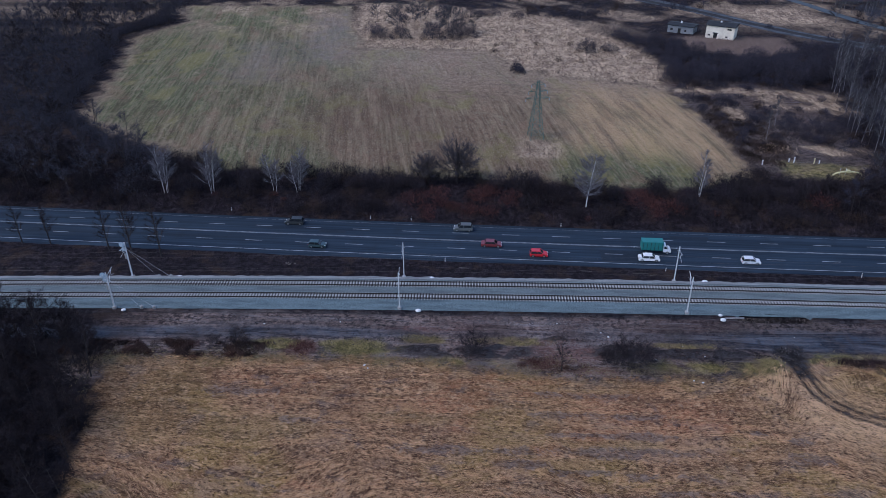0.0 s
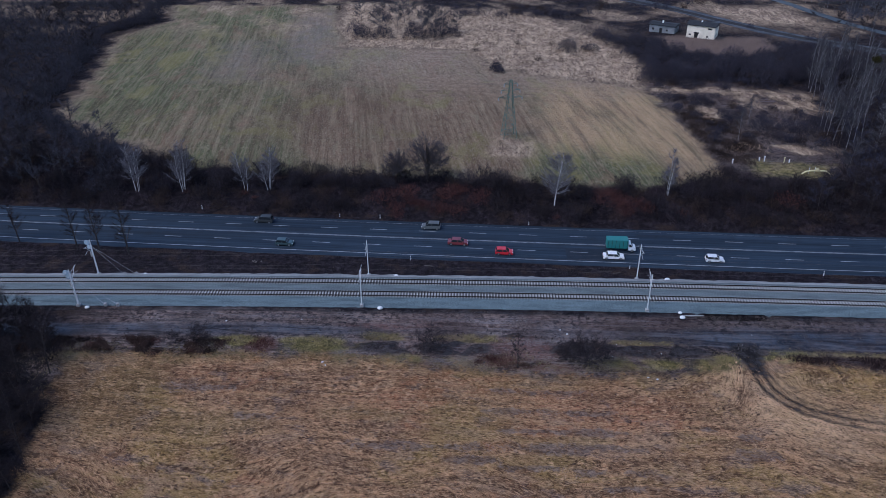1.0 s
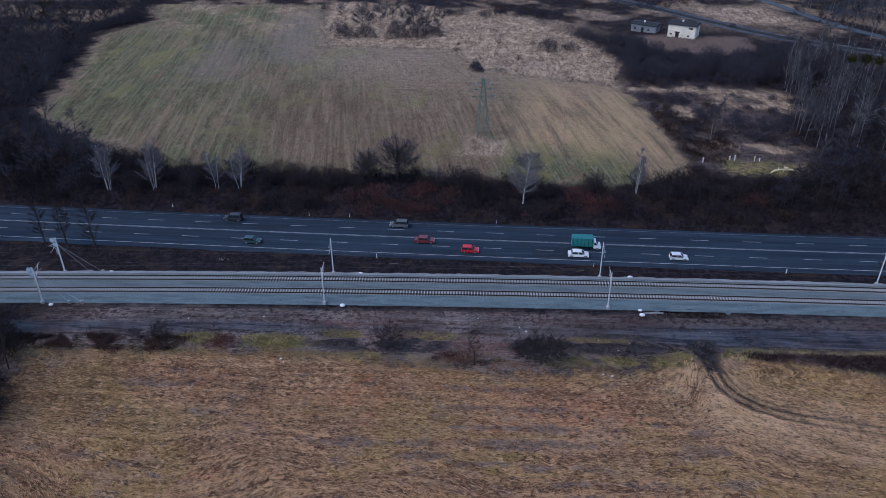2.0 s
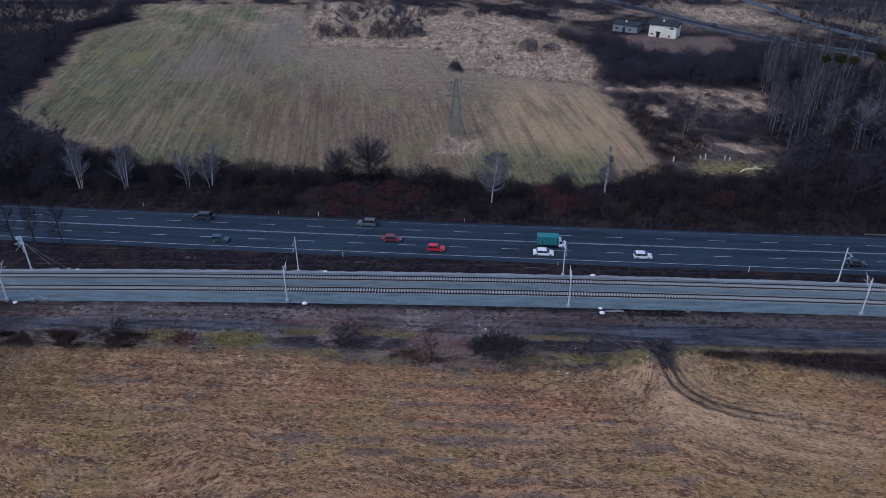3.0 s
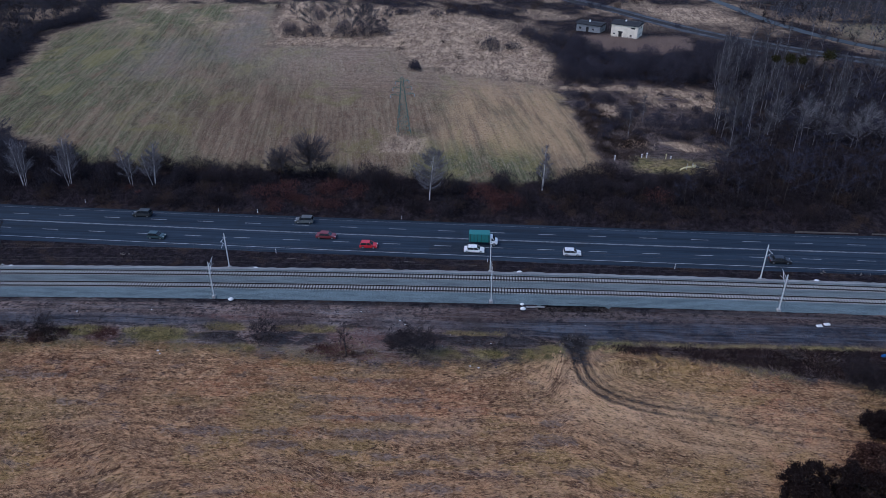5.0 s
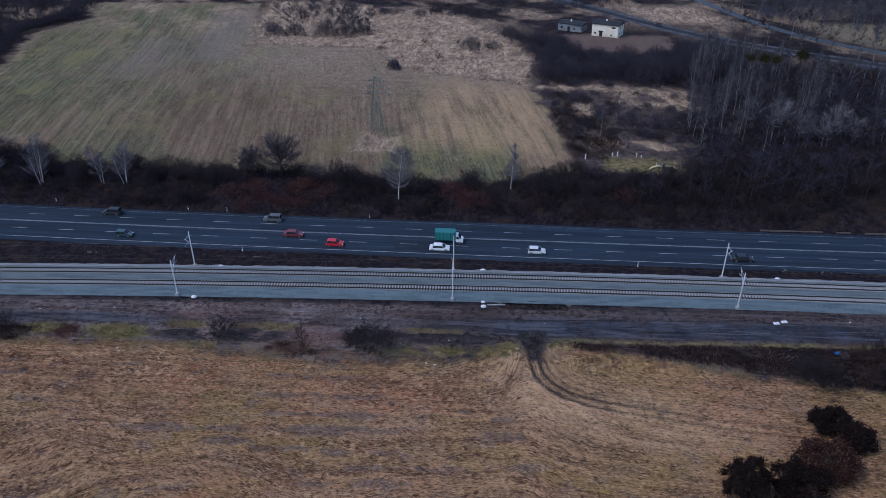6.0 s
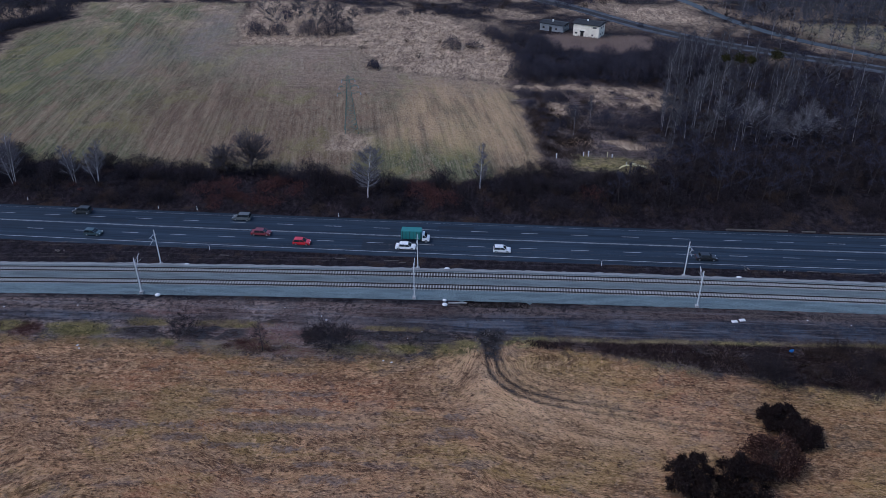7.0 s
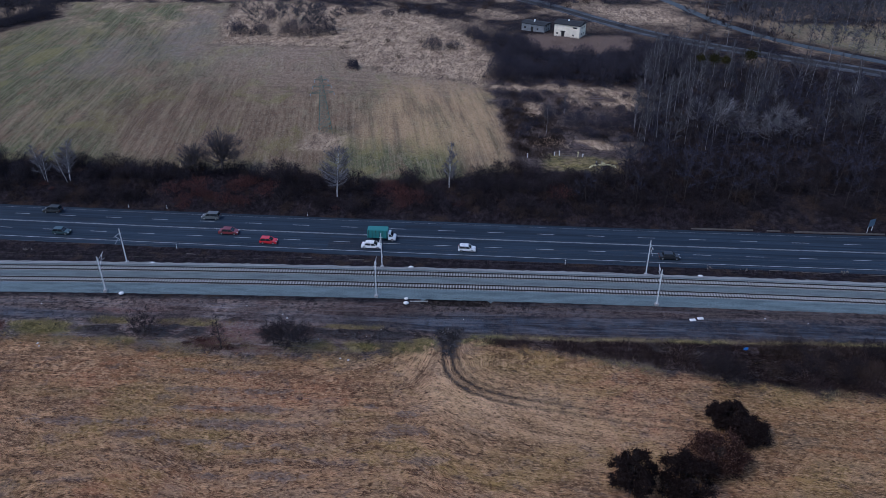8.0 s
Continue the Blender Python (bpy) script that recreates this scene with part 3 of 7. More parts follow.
M_IVY = tuft_material("ivy_leaves", [(0.018, 0.018, 0.008), (0.036, 0.034, 0.013), (0.066, 0.057, 0.023)], 0.6)
M_WEED = tuft_material("weeds", [(0.047, 0.036, 0.038), (0.101, 0.076, 0.070), (0.176, 0.135, 0.121), (0.284, 0.236, 0.209)])
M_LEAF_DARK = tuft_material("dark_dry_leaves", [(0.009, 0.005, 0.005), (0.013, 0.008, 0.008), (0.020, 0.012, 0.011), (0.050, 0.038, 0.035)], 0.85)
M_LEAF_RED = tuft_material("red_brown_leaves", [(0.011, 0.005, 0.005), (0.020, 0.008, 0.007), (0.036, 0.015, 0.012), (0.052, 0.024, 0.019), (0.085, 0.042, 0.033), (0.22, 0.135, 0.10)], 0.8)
M_PYLON = worn("green_pylon_paint", (0.075, 0.14, 0.115), (0.11, 0.175, 0.15), 1.0, 0.6, 0.2)
M_RENDER = worn("cream_render", (0.86, 0.78, 0.63), (0.68, 0.60, 0.47), 0.5, 0.9)
M_GREYWALL = worn("grey_blockwork", (0.24, 0.25, 0.26), (0.17, 0.18, 0.19), 0.6, 0.9)
M_ROOF = worn("bitumen_roof", (0.020, 0.021, 0.022), (0.034, 0.034, 0.036), 0.6, 0.8)
M_DARK = worn("dark_opening", (0.015, 0.015, 0.016), (0.025, 0.025, 0.026), 2.0, 0.5)
M_WOOD = worn("weathered_wood", (0.16, 0.14, 0.12), (0.10, 0.085, 0.075), 1.0, 0.9)
M_YELLOW = worn("yellow_pipe_paint", (0.74, 0.67, 0.36), (0.60, 0.54, 0.30), 1.5, 0.5)
M_SIGNBACK = worn("sign_back", (0.10, 0.16, 0.22), (0.14, 0.20, 0.26), 1.5, 0.5, 0.3)
M_BLUE = worn("blue_plastic", (0.015, 0.12, 0.36), (0.02, 0.15, 0.42), 3.0, 0.4)
M_SOIL = worn("bare_soil", (0.015, 0.013, 0.013), (0.030, 0.025, 0.022), 0.7, 0.95, bump=0.6, dist=0.1)


# ---- mesh helpers ----
def mesh(name, verts, faces, material, smooth=False):
    me = bpy.data.meshes.new(name)
    me.from_pydata([tuple(v) for v in verts], [], faces)
    me.materials.append(material)
    if smooth:
        me.polygons.foreach_set("use_smooth", [True] * len(me.polygons))
    me.update()
    return me


def tri_mesh(name, verts, tris, material):
    """A mesh from arrays of triangles."""
    me = bpy.data.meshes.new(name)
    verts, tris = np.asarray(verts, np.float32), np.asarray(tris, np.int32)
    me.vertices.add(len(verts))
    me.vertices.foreach_set("co", verts.ravel())
    me.loops.add(tris.size)
    me.loops.foreach_set("vertex_index", tris.ravel())
    me.polygons.add(len(tris))
    me.polygons.foreach_set("loop_start", np.arange(0, tris.size, 3, dtype=np.int32))
    me.materials.append(material)
    me.update(calc_edges=True)
    return me


def part(name, bm, material, parent, label="", smooth=False):
    """Links a bmesh, or a mesh, as one object under a thing or a part."""
    me = bm
    if isinstance(bm, bmesh.types.BMesh):
        me = bpy.data.meshes.new(name)
        bm.to_mesh(me)
        bm.free()
        me.materials.append(material)
        if smooth:
            me.polygons.foreach_set("use_smooth", [True] * len(me.polygons))
    ob = new(name, me)
    ob.parent = parent
    return tagged(ob, label)


def thing(name, m, label, category, group=""):
    ob = new(name)
    ob.empty_display_size = 0.3
    ob.matrix_basis = m
    return tagged(ob, label, category, group)


def box(bm, x0, x1, y0, y1, z0, z1, bevel=0.0):
    vs = [bm.verts.new((x, y, z)) for z in (z0, z1) for x, y in ((x0, y0), (x1, y0), (x1, y1), (x0, y1))]
    fs = [bm.faces.new([vs[i] for i in f]) for f in ((3, 2, 1, 0), (4, 5, 6, 7), (0, 1, 5, 4), (1, 2, 6, 5), (2, 3, 7, 6), (3, 0, 4, 7))]
    if bevel:
        bmesh.ops.bevel(bm, geom=list({e for f in fs for e in f.edges}), offset=bevel, segments=2, affect="EDGES")
    return bm


def tube(bm, pts, radii, sides=6, cap=True):
    """A tapered tube along a line of points."""
    pts = [Vector(p) for p in pts]
    if isinstance(radii, (int, float)):
        radii = [radii] * len(pts)
    rings = []
    for i, p in enumerate(pts):
        d = (pts[min(i + 1, len(pts) - 1)] - pts[max(i - 1, 0)]).normalized()
        u = d.orthogonal().normalized() if abs(d.z) > 0.9 else d.cross(Vector((0, 0, 1))).normalized()
        w = d.cross(u)
        rings.append([bm.verts.new(p + radii[i] * (math.cos(a) * u + math.sin(a) * w)) for a in [2 * math.pi * k / sides for k in range(sides)]])
    for a, b in zip(rings, rings[1:]):
        for k in range(sides):
            bm.faces.new((a[k], a[(k + 1) % sides], b[(k + 1) % sides], b[k]))
    if cap:
        bm.faces.new(rings[0][::-1])
        bm.faces.new(rings[-1])
    return bm


def disc(bm, c, axis, r, depth, sides=16):
    """A short cylinder about an axis."""
    a = Vector(axis).normalized()
    tube(bm, [Vector(c) - a * depth / 2, Vector(c) + a * depth / 2], r, sides)
    return bm


def strip(name, xs, line, offs, zs, material):
    """A long strip that follows a line: offsets across it and their heights."""
    n = len(offs)
    vs = [(x, line(x) + o, z) for x in xs for o, z in zip(offs, zs)]
    fs = [(i * n + j, (i + 1) * n + j, (i + 1) * n + j + 1, i * n + j + 1) for i in range(len(xs) - 1) for j in range(n - 1)]
    return mesh(name, vs, fs, material)


# ---- the ground ----
def build_ground():
    xs = np.concatenate([[-3500, -1800, -900, -500, -330, -250, -205], np.arange(-180, -72, 1.4), np.arange(-72, 54, 0.9), np.arange(54, 78, 0.4), np.arange(78, 130, 0.9), np.arange(130, 262, 1.4), [280, 320, 400, 560, 900, 1800, 3500]])
    ys = np.concatenate([[-2500, -1200, -500, -250, -150, -100, -75], np.arange(-62, -12, 0.46), np.arange(-12, 1, 0.45), np.arange(1, 42, 1.0),
                         np.arange(42, 300, 1.3), [310, 330, 370, 450, 650, 1100, 2000, 4500]])
    X, Y = np.meshgrid(xs, ys)
    x, y = X.ravel(), Y.ravel()
    z = land(x, y)
    w = 1.6 * wave(x, y, 4, 3) + 1.0 * wave(x, y, 1.4, 5)
    straw = inside(STRAW, x + w, y + w, 2.5)
    meadow = inside(MEADOW, x + w, y + w, 3.0)
    meadow = np.maximum(meadow, inside(FAR_GREEN, x + w, y + w, 8))
    rim = inside(MEADOW, x + 1.5 * w, y + 1.5 * w, 7)
    scrub = inside(SCRUB_GRASS, x + w, y + w, 6)
    mown_edge = 1.7 * rim * (1 - rim) * sm(-60, -95, x)
    tan = np.maximum.reduce([mown_edge, 0.75 * inside([(13.5, 70), (26, 69), (27, 82), (15, 84)], x + w, y + w, 4), inside(TAN_GRASS, x + w, y + 2 * w, 8), inside(FAR_TAN, x + w, y + w, 14),
                             0.95 * spots(x, y, DRY_SCRUB, 1.6 * w) * sm(-0.75, 0.1, wave(x, y, 5, 8) + 0.5 * wave(x, y, 2.6, 18)),
                             sm(-0.2, 0.4, wave(x, y, 13, 11) + 0.4 * wave(x, y, 4, 12)) * sm(200, 240, y) * 0.6,
                             sm(-0.1, 0.5, wave(x, y, 15, 13) + 0.4 * wave(x, y, 5, 14)) * sm(120, 170, x) * sm(150, 180, y) * 0.55])
    reed = inside(REED, x + w, y + w, 7)
    strip_y = y - (-14.0 + 0.4 * wave(x, y, 6, 44))
    verge = np.exp(-((y + 18.8 - 0.5 * wave(x, y, 8, 4)) / 1.9) ** 2) * sm(58, 54, x) * (1 - 0.7 * spots(x, y, RUDDY, w)) * (1 - spots(x, y, HEAPS, w))
    ragged = sm(-0.75, 0.1, wave(x, y, 3.4, 6) + 0.5 * wave(x, y, 1.3, 16) + 0.5 * wave(x, y, 0.8, 17))
    moss = np.maximum.reduce([spots(x, y, MOSSY, w), 0.8 * verge * sm(-0.4, 0.4, wave(x, y, 7, 86)), 1.1 * np.exp(-(strip_y / 0.8) ** 2) * sm(61, 66, x)]) * ragged * 0.95
    moss = np.maximum(moss, 0.8 * inside([(84, 60), (106, 58), (107, 66), (85, 69)], x + w, y + w, 4))
    track_y = y - np.interp(x, [-80, -66, -31, -10, 20, 62, 110, 160], [-10.2, -9.8, -8.7, -9.2, -8.4, -9.6, -9.6, -9.9]) - 0.25 * wave(x, y, 6, 87)
    dirt = np.exp(-(track_y / np.interp(x, [-30, -8, 35, 62], [1.9, 1.2, 1.6, 3.5])) ** 4) * np.interp(x, [-20, -8, 28, 52], [0.95, 0.35, 0.25, 1.0])
    dirt = dirt * (0.72 + 0.28 * sm(-0.4, 0.2, wave(x, y, 4, 41) + wave(x, y, 1.2, 42)))
    mud_and_shade = inside(MOUTH, x + 0.4 * w, y, 1.5) * (0.75 + 0.25 * wave(x, y, 1.2, 43))
    mud_and_shade = np.maximum(mud_and_shade, ruts(x, y))
    trench = inside([(54.5, -2.2), (68.5, -2.7), (68.5, -0.5), (54.5, 0.0)], x, y, 0.7)
    z = z - 2.2 * trench
    straw_at = straw_fields(x, y, w)
    lined, swath = straw_at["lined"], straw_at["swath"]
    mound = spots(x, y, HEAPS, w) * sm(-1.0, -0.2, wave(x, y, 3.2, 46) + 0.6 * wave(x, y, 1.1, 47))
    # dark line along the ballast foot is painted shade, as is the trench
    foot = y - rail_y(np.clip(x, -300, 300)) + 1.75
    wet = np.clip(np.maximum.reduce([1.3 * trench, 1.2 * mound, 1.1 * inside(MOUTH, x + 0.4 * w, y + 0.4 * w, 2.4) * (0.75 + 0.5 * wave(x, y, 0.9, 48)), 0.85 * np.exp(-((foot - 0.25 * wave(x, y, 5, 88)) / 0.5) ** 2),
                                     0.55 * sm(0.25, 0.6, wave(x, y, 5, 49) + 0.5 * wave(x, y, 1.5, 50)) * sm(-13, -11, y) * sm(-1, -2, y) * (x < 56)]), 0, 1)
    z = z + mound * (0.55 + 0.45 * wave(x, y, 1.1, 47) + 0.25 * wave(x, y, 0.5, 99))
    bare = spots(x, y, BARE_SOIL, 2.2 * w)
    lush = (0.12 + 0.85 * sm(15, -120, x + 18 * wave(x, y, 22, 33)) + 0.75 * np.exp(-((y - 59 + 0.05 * x) / 5) ** 2) + 0.9 * inside([(24, 50), (58, 50), (60, 74), (26, 80)], x, y, 10) - 0.5 * np.exp(-((x - 2 + 0.12 * (y - 90)) / 20) ** 2)
            + 0.4 * wave(x, y, 16, 34) - 0.05 + 1.2 * inside(FAR_GREEN, x, y, 8))
    across = np.maximum(inside([(-10, 118), (66, 118), (76, 150), (-14, 150)], x + 2 * w, y + 2 * w, 8), inside([(-60, 168), (4, 164), (4, 190), (-56, 194)], x + 2 * w, y + 2 * w, 8))
    mauve = np.maximum.reduce([inside([(-68, 168), (-50, 168), (-58, 262), (-76, 250)], x + 3 * w, y + 3 * w, 14), 0.7 * inside([(-92, 140), (-70, 140), (-78, 200), (-98, 196)], x + 3 * w, y + 3 * w, 14), 0.15 * across])
    loop = np.exp(-((np.abs(beside(LOOP, x, y)[0]) - 1.0) / 0.8) ** 2) * (0.6 + 0.4 * wave(x, y, 6, 89))
    # the trench is darkened in this mask too, as painted shade
    dirt, mud_and_shade = np.where(y > 13, 0, np.clip(dirt, 0, 1)), np.where(y > 0, 0, np.clip(np.maximum(mud_and_shade, trench * 0.9), 0, 1))
    # tussocks in the straw and in the bleached grass
    waste = sm(-27, -23.5, y + w) * sm(-0.9, -2.6, y - 0.6 * w) * sm(-77, -68, x - 0.25 * y - 4) * (0.75 + 0.25 * wave(x, y, 6, 62)) * (1 - straw)
    waste = np.maximum(waste, 0.95 * scrub * (1 - np.clip(1.2 * tan, 0, 1)))
    hump = 0.20 * wave(x + 0.5 * y, y - 0.2 * x, 0.95, 7) + 0.12 * wave(x + 0.6 * y, y, 0.55, 9)
    z = z + straw * (hump * (1.4 - 0.6 * lined) - 0.09 * swath * lined) * (1 - mud_and_shade) + tan * 0.30 * wave(x, y, 1.9, 10) - 0.12 * mud_and_shade
    nx, ny = len(xs), len(ys)
    i = np.arange(nx * ny).reshape(ny, nx)
    a, b, c, d = i[:-1, :-1].ravel(), i[:-1, 1:].ravel(), i[1:, 1:].ravel(), i[1:, :-1].ravel()
    tris = np.concatenate([np.stack([a, b, c], 1), np.stack([a, c, d], 1)])
    me = tri_mesh("ground", np.stack([x, y, z], 1), tris, M_GROUND)
    me.polygons.foreach_set("use_smooth", np.ones(len(tris), bool))
    for name, v in (("meadow", meadow), ("tan", tan), ("reed", reed), ("straw", straw), ("moss", moss), ("dirt", dirt), ("mud_and_shade", mud_and_shade), ("waste", waste), ("cinder", sm(25, 48, x + 2 * w)), ("pale", 0.5 * sm(115, 165, y + 2 * w) * sm(-75, -25, x)), ("lush", lush), ("across", across), ("mauve", mauve), ("loop", np.clip(loop, 0, 1)), ("bare", bare), ("ruddy", spots(x, y, RUDDY, w)), ("debris", spots(x, y, DEBRIS, w)), *straw_at.items(), ("wet", wet), ("gold", 0.75 * inside([(30, 76), (60, 70), (77, 60), (74, 132), (36, 140)], x + 2 * w, y + 2 * w, 14)), ("brown", np.clip(np.exp(-((x + 24 + 0.3 * (y - 90)) / 40) ** 2) * (0.8 + 0.4 * wave(x, y, 14, 82)), 0, 1) * sm(175, 120, y))):
        me.attributes.new(name, "FLOAT", "POINT").data.foreach_set("value", v.astype(np.float32))
    return tagged(new("ground", me), "winter fields of straw and mown grass with scrub", "ground", kind="structure")


build_ground()

# ---- the road ----
ROAD_X = [-600, -450, -320] + [x * 5.0 for x in range(-48, 61)] + [360, 480, 600]
road = new("road", strip("road", ROAD_X, road_y, [-9.2, -8.6, -0.0, 8.2, 8.8], [-0.95, -0.47, -0.36, -0.45, -0.95], M_ASPHALT))
tagged(road, "grey-blue four-lane asphalt road with worn white lines", "road", kind="structure")


def road_z(o):
    return float(np.interp(o, [-8.6, 0, 8.2], [-0.47, -0.36, -0.45]))


def painted(name, xs, o, half, material=None, lift=0.006):
    offs = [o - half, o + half]
    return part(name, strip(name, xs, road_y, offs, [road_z(v) + lift for v in offs], material or M_LINE), None, road)


for o in (-0.14, 0.14):
    painted("centre_line", ROAD_X, o, 0.06)
painted("edge_line", ROAD_X, -7.5, 0.09)
painted("edge_line", ROAD_X, 7.05, 0.03)
for i in range(-14, 21):
    painted("lane_dash", [12.05 * i + 8.2, 12.05 * i + 10.2, 12.05 * i + 12.3], 3.62, 0.085)
    painted("lane_dash", [12.05 * i + 7.4, 12.05 * i + 9.4, 12.05 * i + 11.5], -3.62, 0.085)
painted("repair_patch", [30.5, 34, 37, 40.3], -4.5, 2.6, M_PATCH, 0.003)
painted("repair_patch", [-36, -33, -29.5], 2.0, 0.8, M_PATCH, 0.003)
painted("repair_patch", [48, 53, 57], 5.2, 0.7, M_PATCH, 0.003)
painted("repair_patch", [-3, 4], 1.6, 0.5, M_PATCH, 0.003)

# ---- the railway ----
RAIL_X = [-420, -300] + [x * 4.0 for x in range(-55, 66)] + [340, 460]


def build_ballast():
    offs = [-1.3, -0.3, 0.7, 1.7, 2.5, 4.7, 5.9, 7.2, 9.5, 10.2, 10.8, 11.6, 12.4]
    hts = [-0.55, -0.22, 0.06, 0.32, 0.36, 0.36, 0.30, 0.36, 0.36, 0.34, 0.36, 0.06, -0.55]
    xs = [-420, -300] + [x * 1.0 for x in range(-200, 231)] + [300, 460]
    n = len(offs)
    rng = random.Random(4)
    vs = []
    for x in xs:
        for j, (o, z) in enumerate(zip(offs, hts)):
            k = 0.05 if j in (0, 1, 2, 3, 6) else 0.14 if j in (10, 11) else 0.01
            if 54.5 < x < 68.5 and j < 2:
                o += 1.2 - 0.45 * j
            vs.append((x, rail_y(x) + o + rng.uniform(-k, k) * 1.5, z + rng.uniform(-k, k) * 0.6))
    fs, mats = [], []
    for i in range(len(xs) - 1):
        for j in range(n - 1):
            fs.append((i * n + j, (i + 1) * n + j, (i + 1) * n + j + 1, i * n + j + 1))
            mats.append(1 if j >= 9 else 2 if j in (4, 7) else 3 if j in (5, 6, 8) else 0)
    me = mesh("ballast_bed", vs, fs, M_BALLAST, True)
    me.materials.append(M_PALE_GRAVEL)
    me.materials.append(M_CRIB)
    me.materials.append(M_GREY_BALLAST)
    me.polygons.foreach_set("material_index", mats)
    return tagged(new("ballast_bed", me), "blue-grey crushed stone ballast bed with a pale gravel edge", "ballast", kind="structure")


build_ballast()


def rail_mesh(off):
    """A flat-footed rail: foot, web and head."""
    prof = [(-0.07, 0.0), (-0.07, 0.02), (-0.014, 0.04), (-0.014, 0.125), (-0.036, 0.135), (-0.036, 0.172),
            (0.036, 0.172), (0.036, 0.135), (0.014, 0.125), (0.014, 0.04), (0.07, 0.02), (0.07, 0.0)]
    n = len(prof)
    vs = [(x, rail_y(x) + off + o, 0.43 + z) for x in RAIL_X for o, z in prof]
    fs = [(i * n + j, (i + 1) * n + j, (i + 1) * n + (j + 1) % n, i * n + (j + 1) % n) for i in range(len(RAIL_X) - 1) for j in range(n)]
    return mesh("rail", vs, fs, M_RAIL)


SLEEPER_V = [(-0.16, -1.18, 0), (0.16, -1.18, 0), (0.16, 1.18, 0), (-0.16, 1.18, 0), (-0.13, -1.15, 0.17), (0.13, -1.15, 0.17), (0.13, -0.45, 0.17),
             (-0.13, -0.45, 0.17), (0.11, 0, 0.14), (-0.11, 0, 0.14), (0.13, 0.45, 0.17), (-0.13, 0.45, 0.17), (0.13, 1.15, 0.17), (-0.13, 1.15, 0.17)]
SLEEPER_F = [(0, 1, 5, 4), (4, 5, 6, 7), (7, 6, 8, 9), (9, 8, 10, 11), (11, 10, 12, 13), (2, 3, 13, 12), (1, 2, 12, 10, 8, 6, 5), (3, 0, 4, 7, 9, 11, 13)]
sleeper_mesh = mesh("sleeper", SLEEPER_V, SLEEPER_F, M_SLEEPER)


def build_track(mid):
    track = thing("railway_track", pose(0, 0, 0), "rusty steel rails on pale concrete sleepers in ballast", "railway track", "pair of tracks")
    for g in (-0.755, 0.755):
        part("rail", rail_mesh(mid + g), None, track, "dark rusty steel rail")
    clip_v, clip_f, rest_v, rest_f = [], [], [], []
    for k in range(-180, 300):              # rail clips on every sleeper
        x = 0.62 * k
        for g in (-0.755, 0.755):
            b, y = len(clip_v), rail_y(x) + mid + g
            clip_v += [(x + sx * q, y + sy * (0.19 if q > 0.07 else 0.15), z) for z, q in ((0.40, 0.10), (0.49, 0.06)) for sx, sy in ((-1, -1), (1, -1), (1, 1), (-1, 1))]
            clip_f += [tuple(i + b for i in f) for f in ((4, 5, 6, 7), (0, 1, 5, 4), (1, 2, 6, 5), (2, 3, 7, 6), (3, 0, 4, 7))]
    tagged(part("fastening", mesh("fastening", clip_v, clip_f, M_RAIL), None, track, "dark steel clips and pads along one track"), kind="stuff")
    for k in range(-330, 520):
        x = 0.62 * k
        turn = math.atan(0.005 - 3.2e-4 * x)
        y = rail_y(x) + mid
        if -75 <= x < 111:
            s = part("sleeper", sleeper_mesh, None, track)
            s.matrix_basis = pose(x, y, 0.262, 0, 0, math.degrees(turn))
        else:
            b = len(rest_v)
            m = pose(x, y, 0.262, 0, 0, math.degrees(turn))
            rest_v += [m @ Vector(v) for v in SLEEPER_V]
            rest_f += [tuple(i + b for i in f) for f in SLEEPER_F]
    tagged(part("sleepers_far_along", mesh("sleepers_far_along", rest_v, rest_f, M_SLEEPER), None, track), kind="stuff")


# ---- overhead line masts ----
def arm_parts(mast, side, h):
    """Bracket arm that carries the wires over the track; side +1 reaches to +y."""
    bm = bmesh.new()
    tube(bm, [(0, 0.12 * side, h - 1.0), (0, 2.9 * side, h - 0.5)], 0.04)
    tube(bm, [(0, 0.12 * side, h - 2.9), (0, 2.2 * side, h - 0.75)], 0.045)
    tube(bm, [(0, 1.3 * side, h - 1.75), (0, 3.0 * side, h - 2.05)], 0.028)
    arm = part("bracket_arm", bm, M_MAST, mast, "thin galvanised bracket arm")
    for z, y0 in ((h - 0.96, 0.35), (h - 2.65, 0.38)):
        bm = bmesh.new()
        for k in range(4):
            disc(bm, (0, (y0 + 0.11 * k) * side, z + 0.02 * k + (0.1 * k if z < h - 2 else 0)), (0, side, 0.2), 0.10, 0.05, 8)
        part("insulator", bm, M_INSUL, arm, "glazed blue-grey insulator")


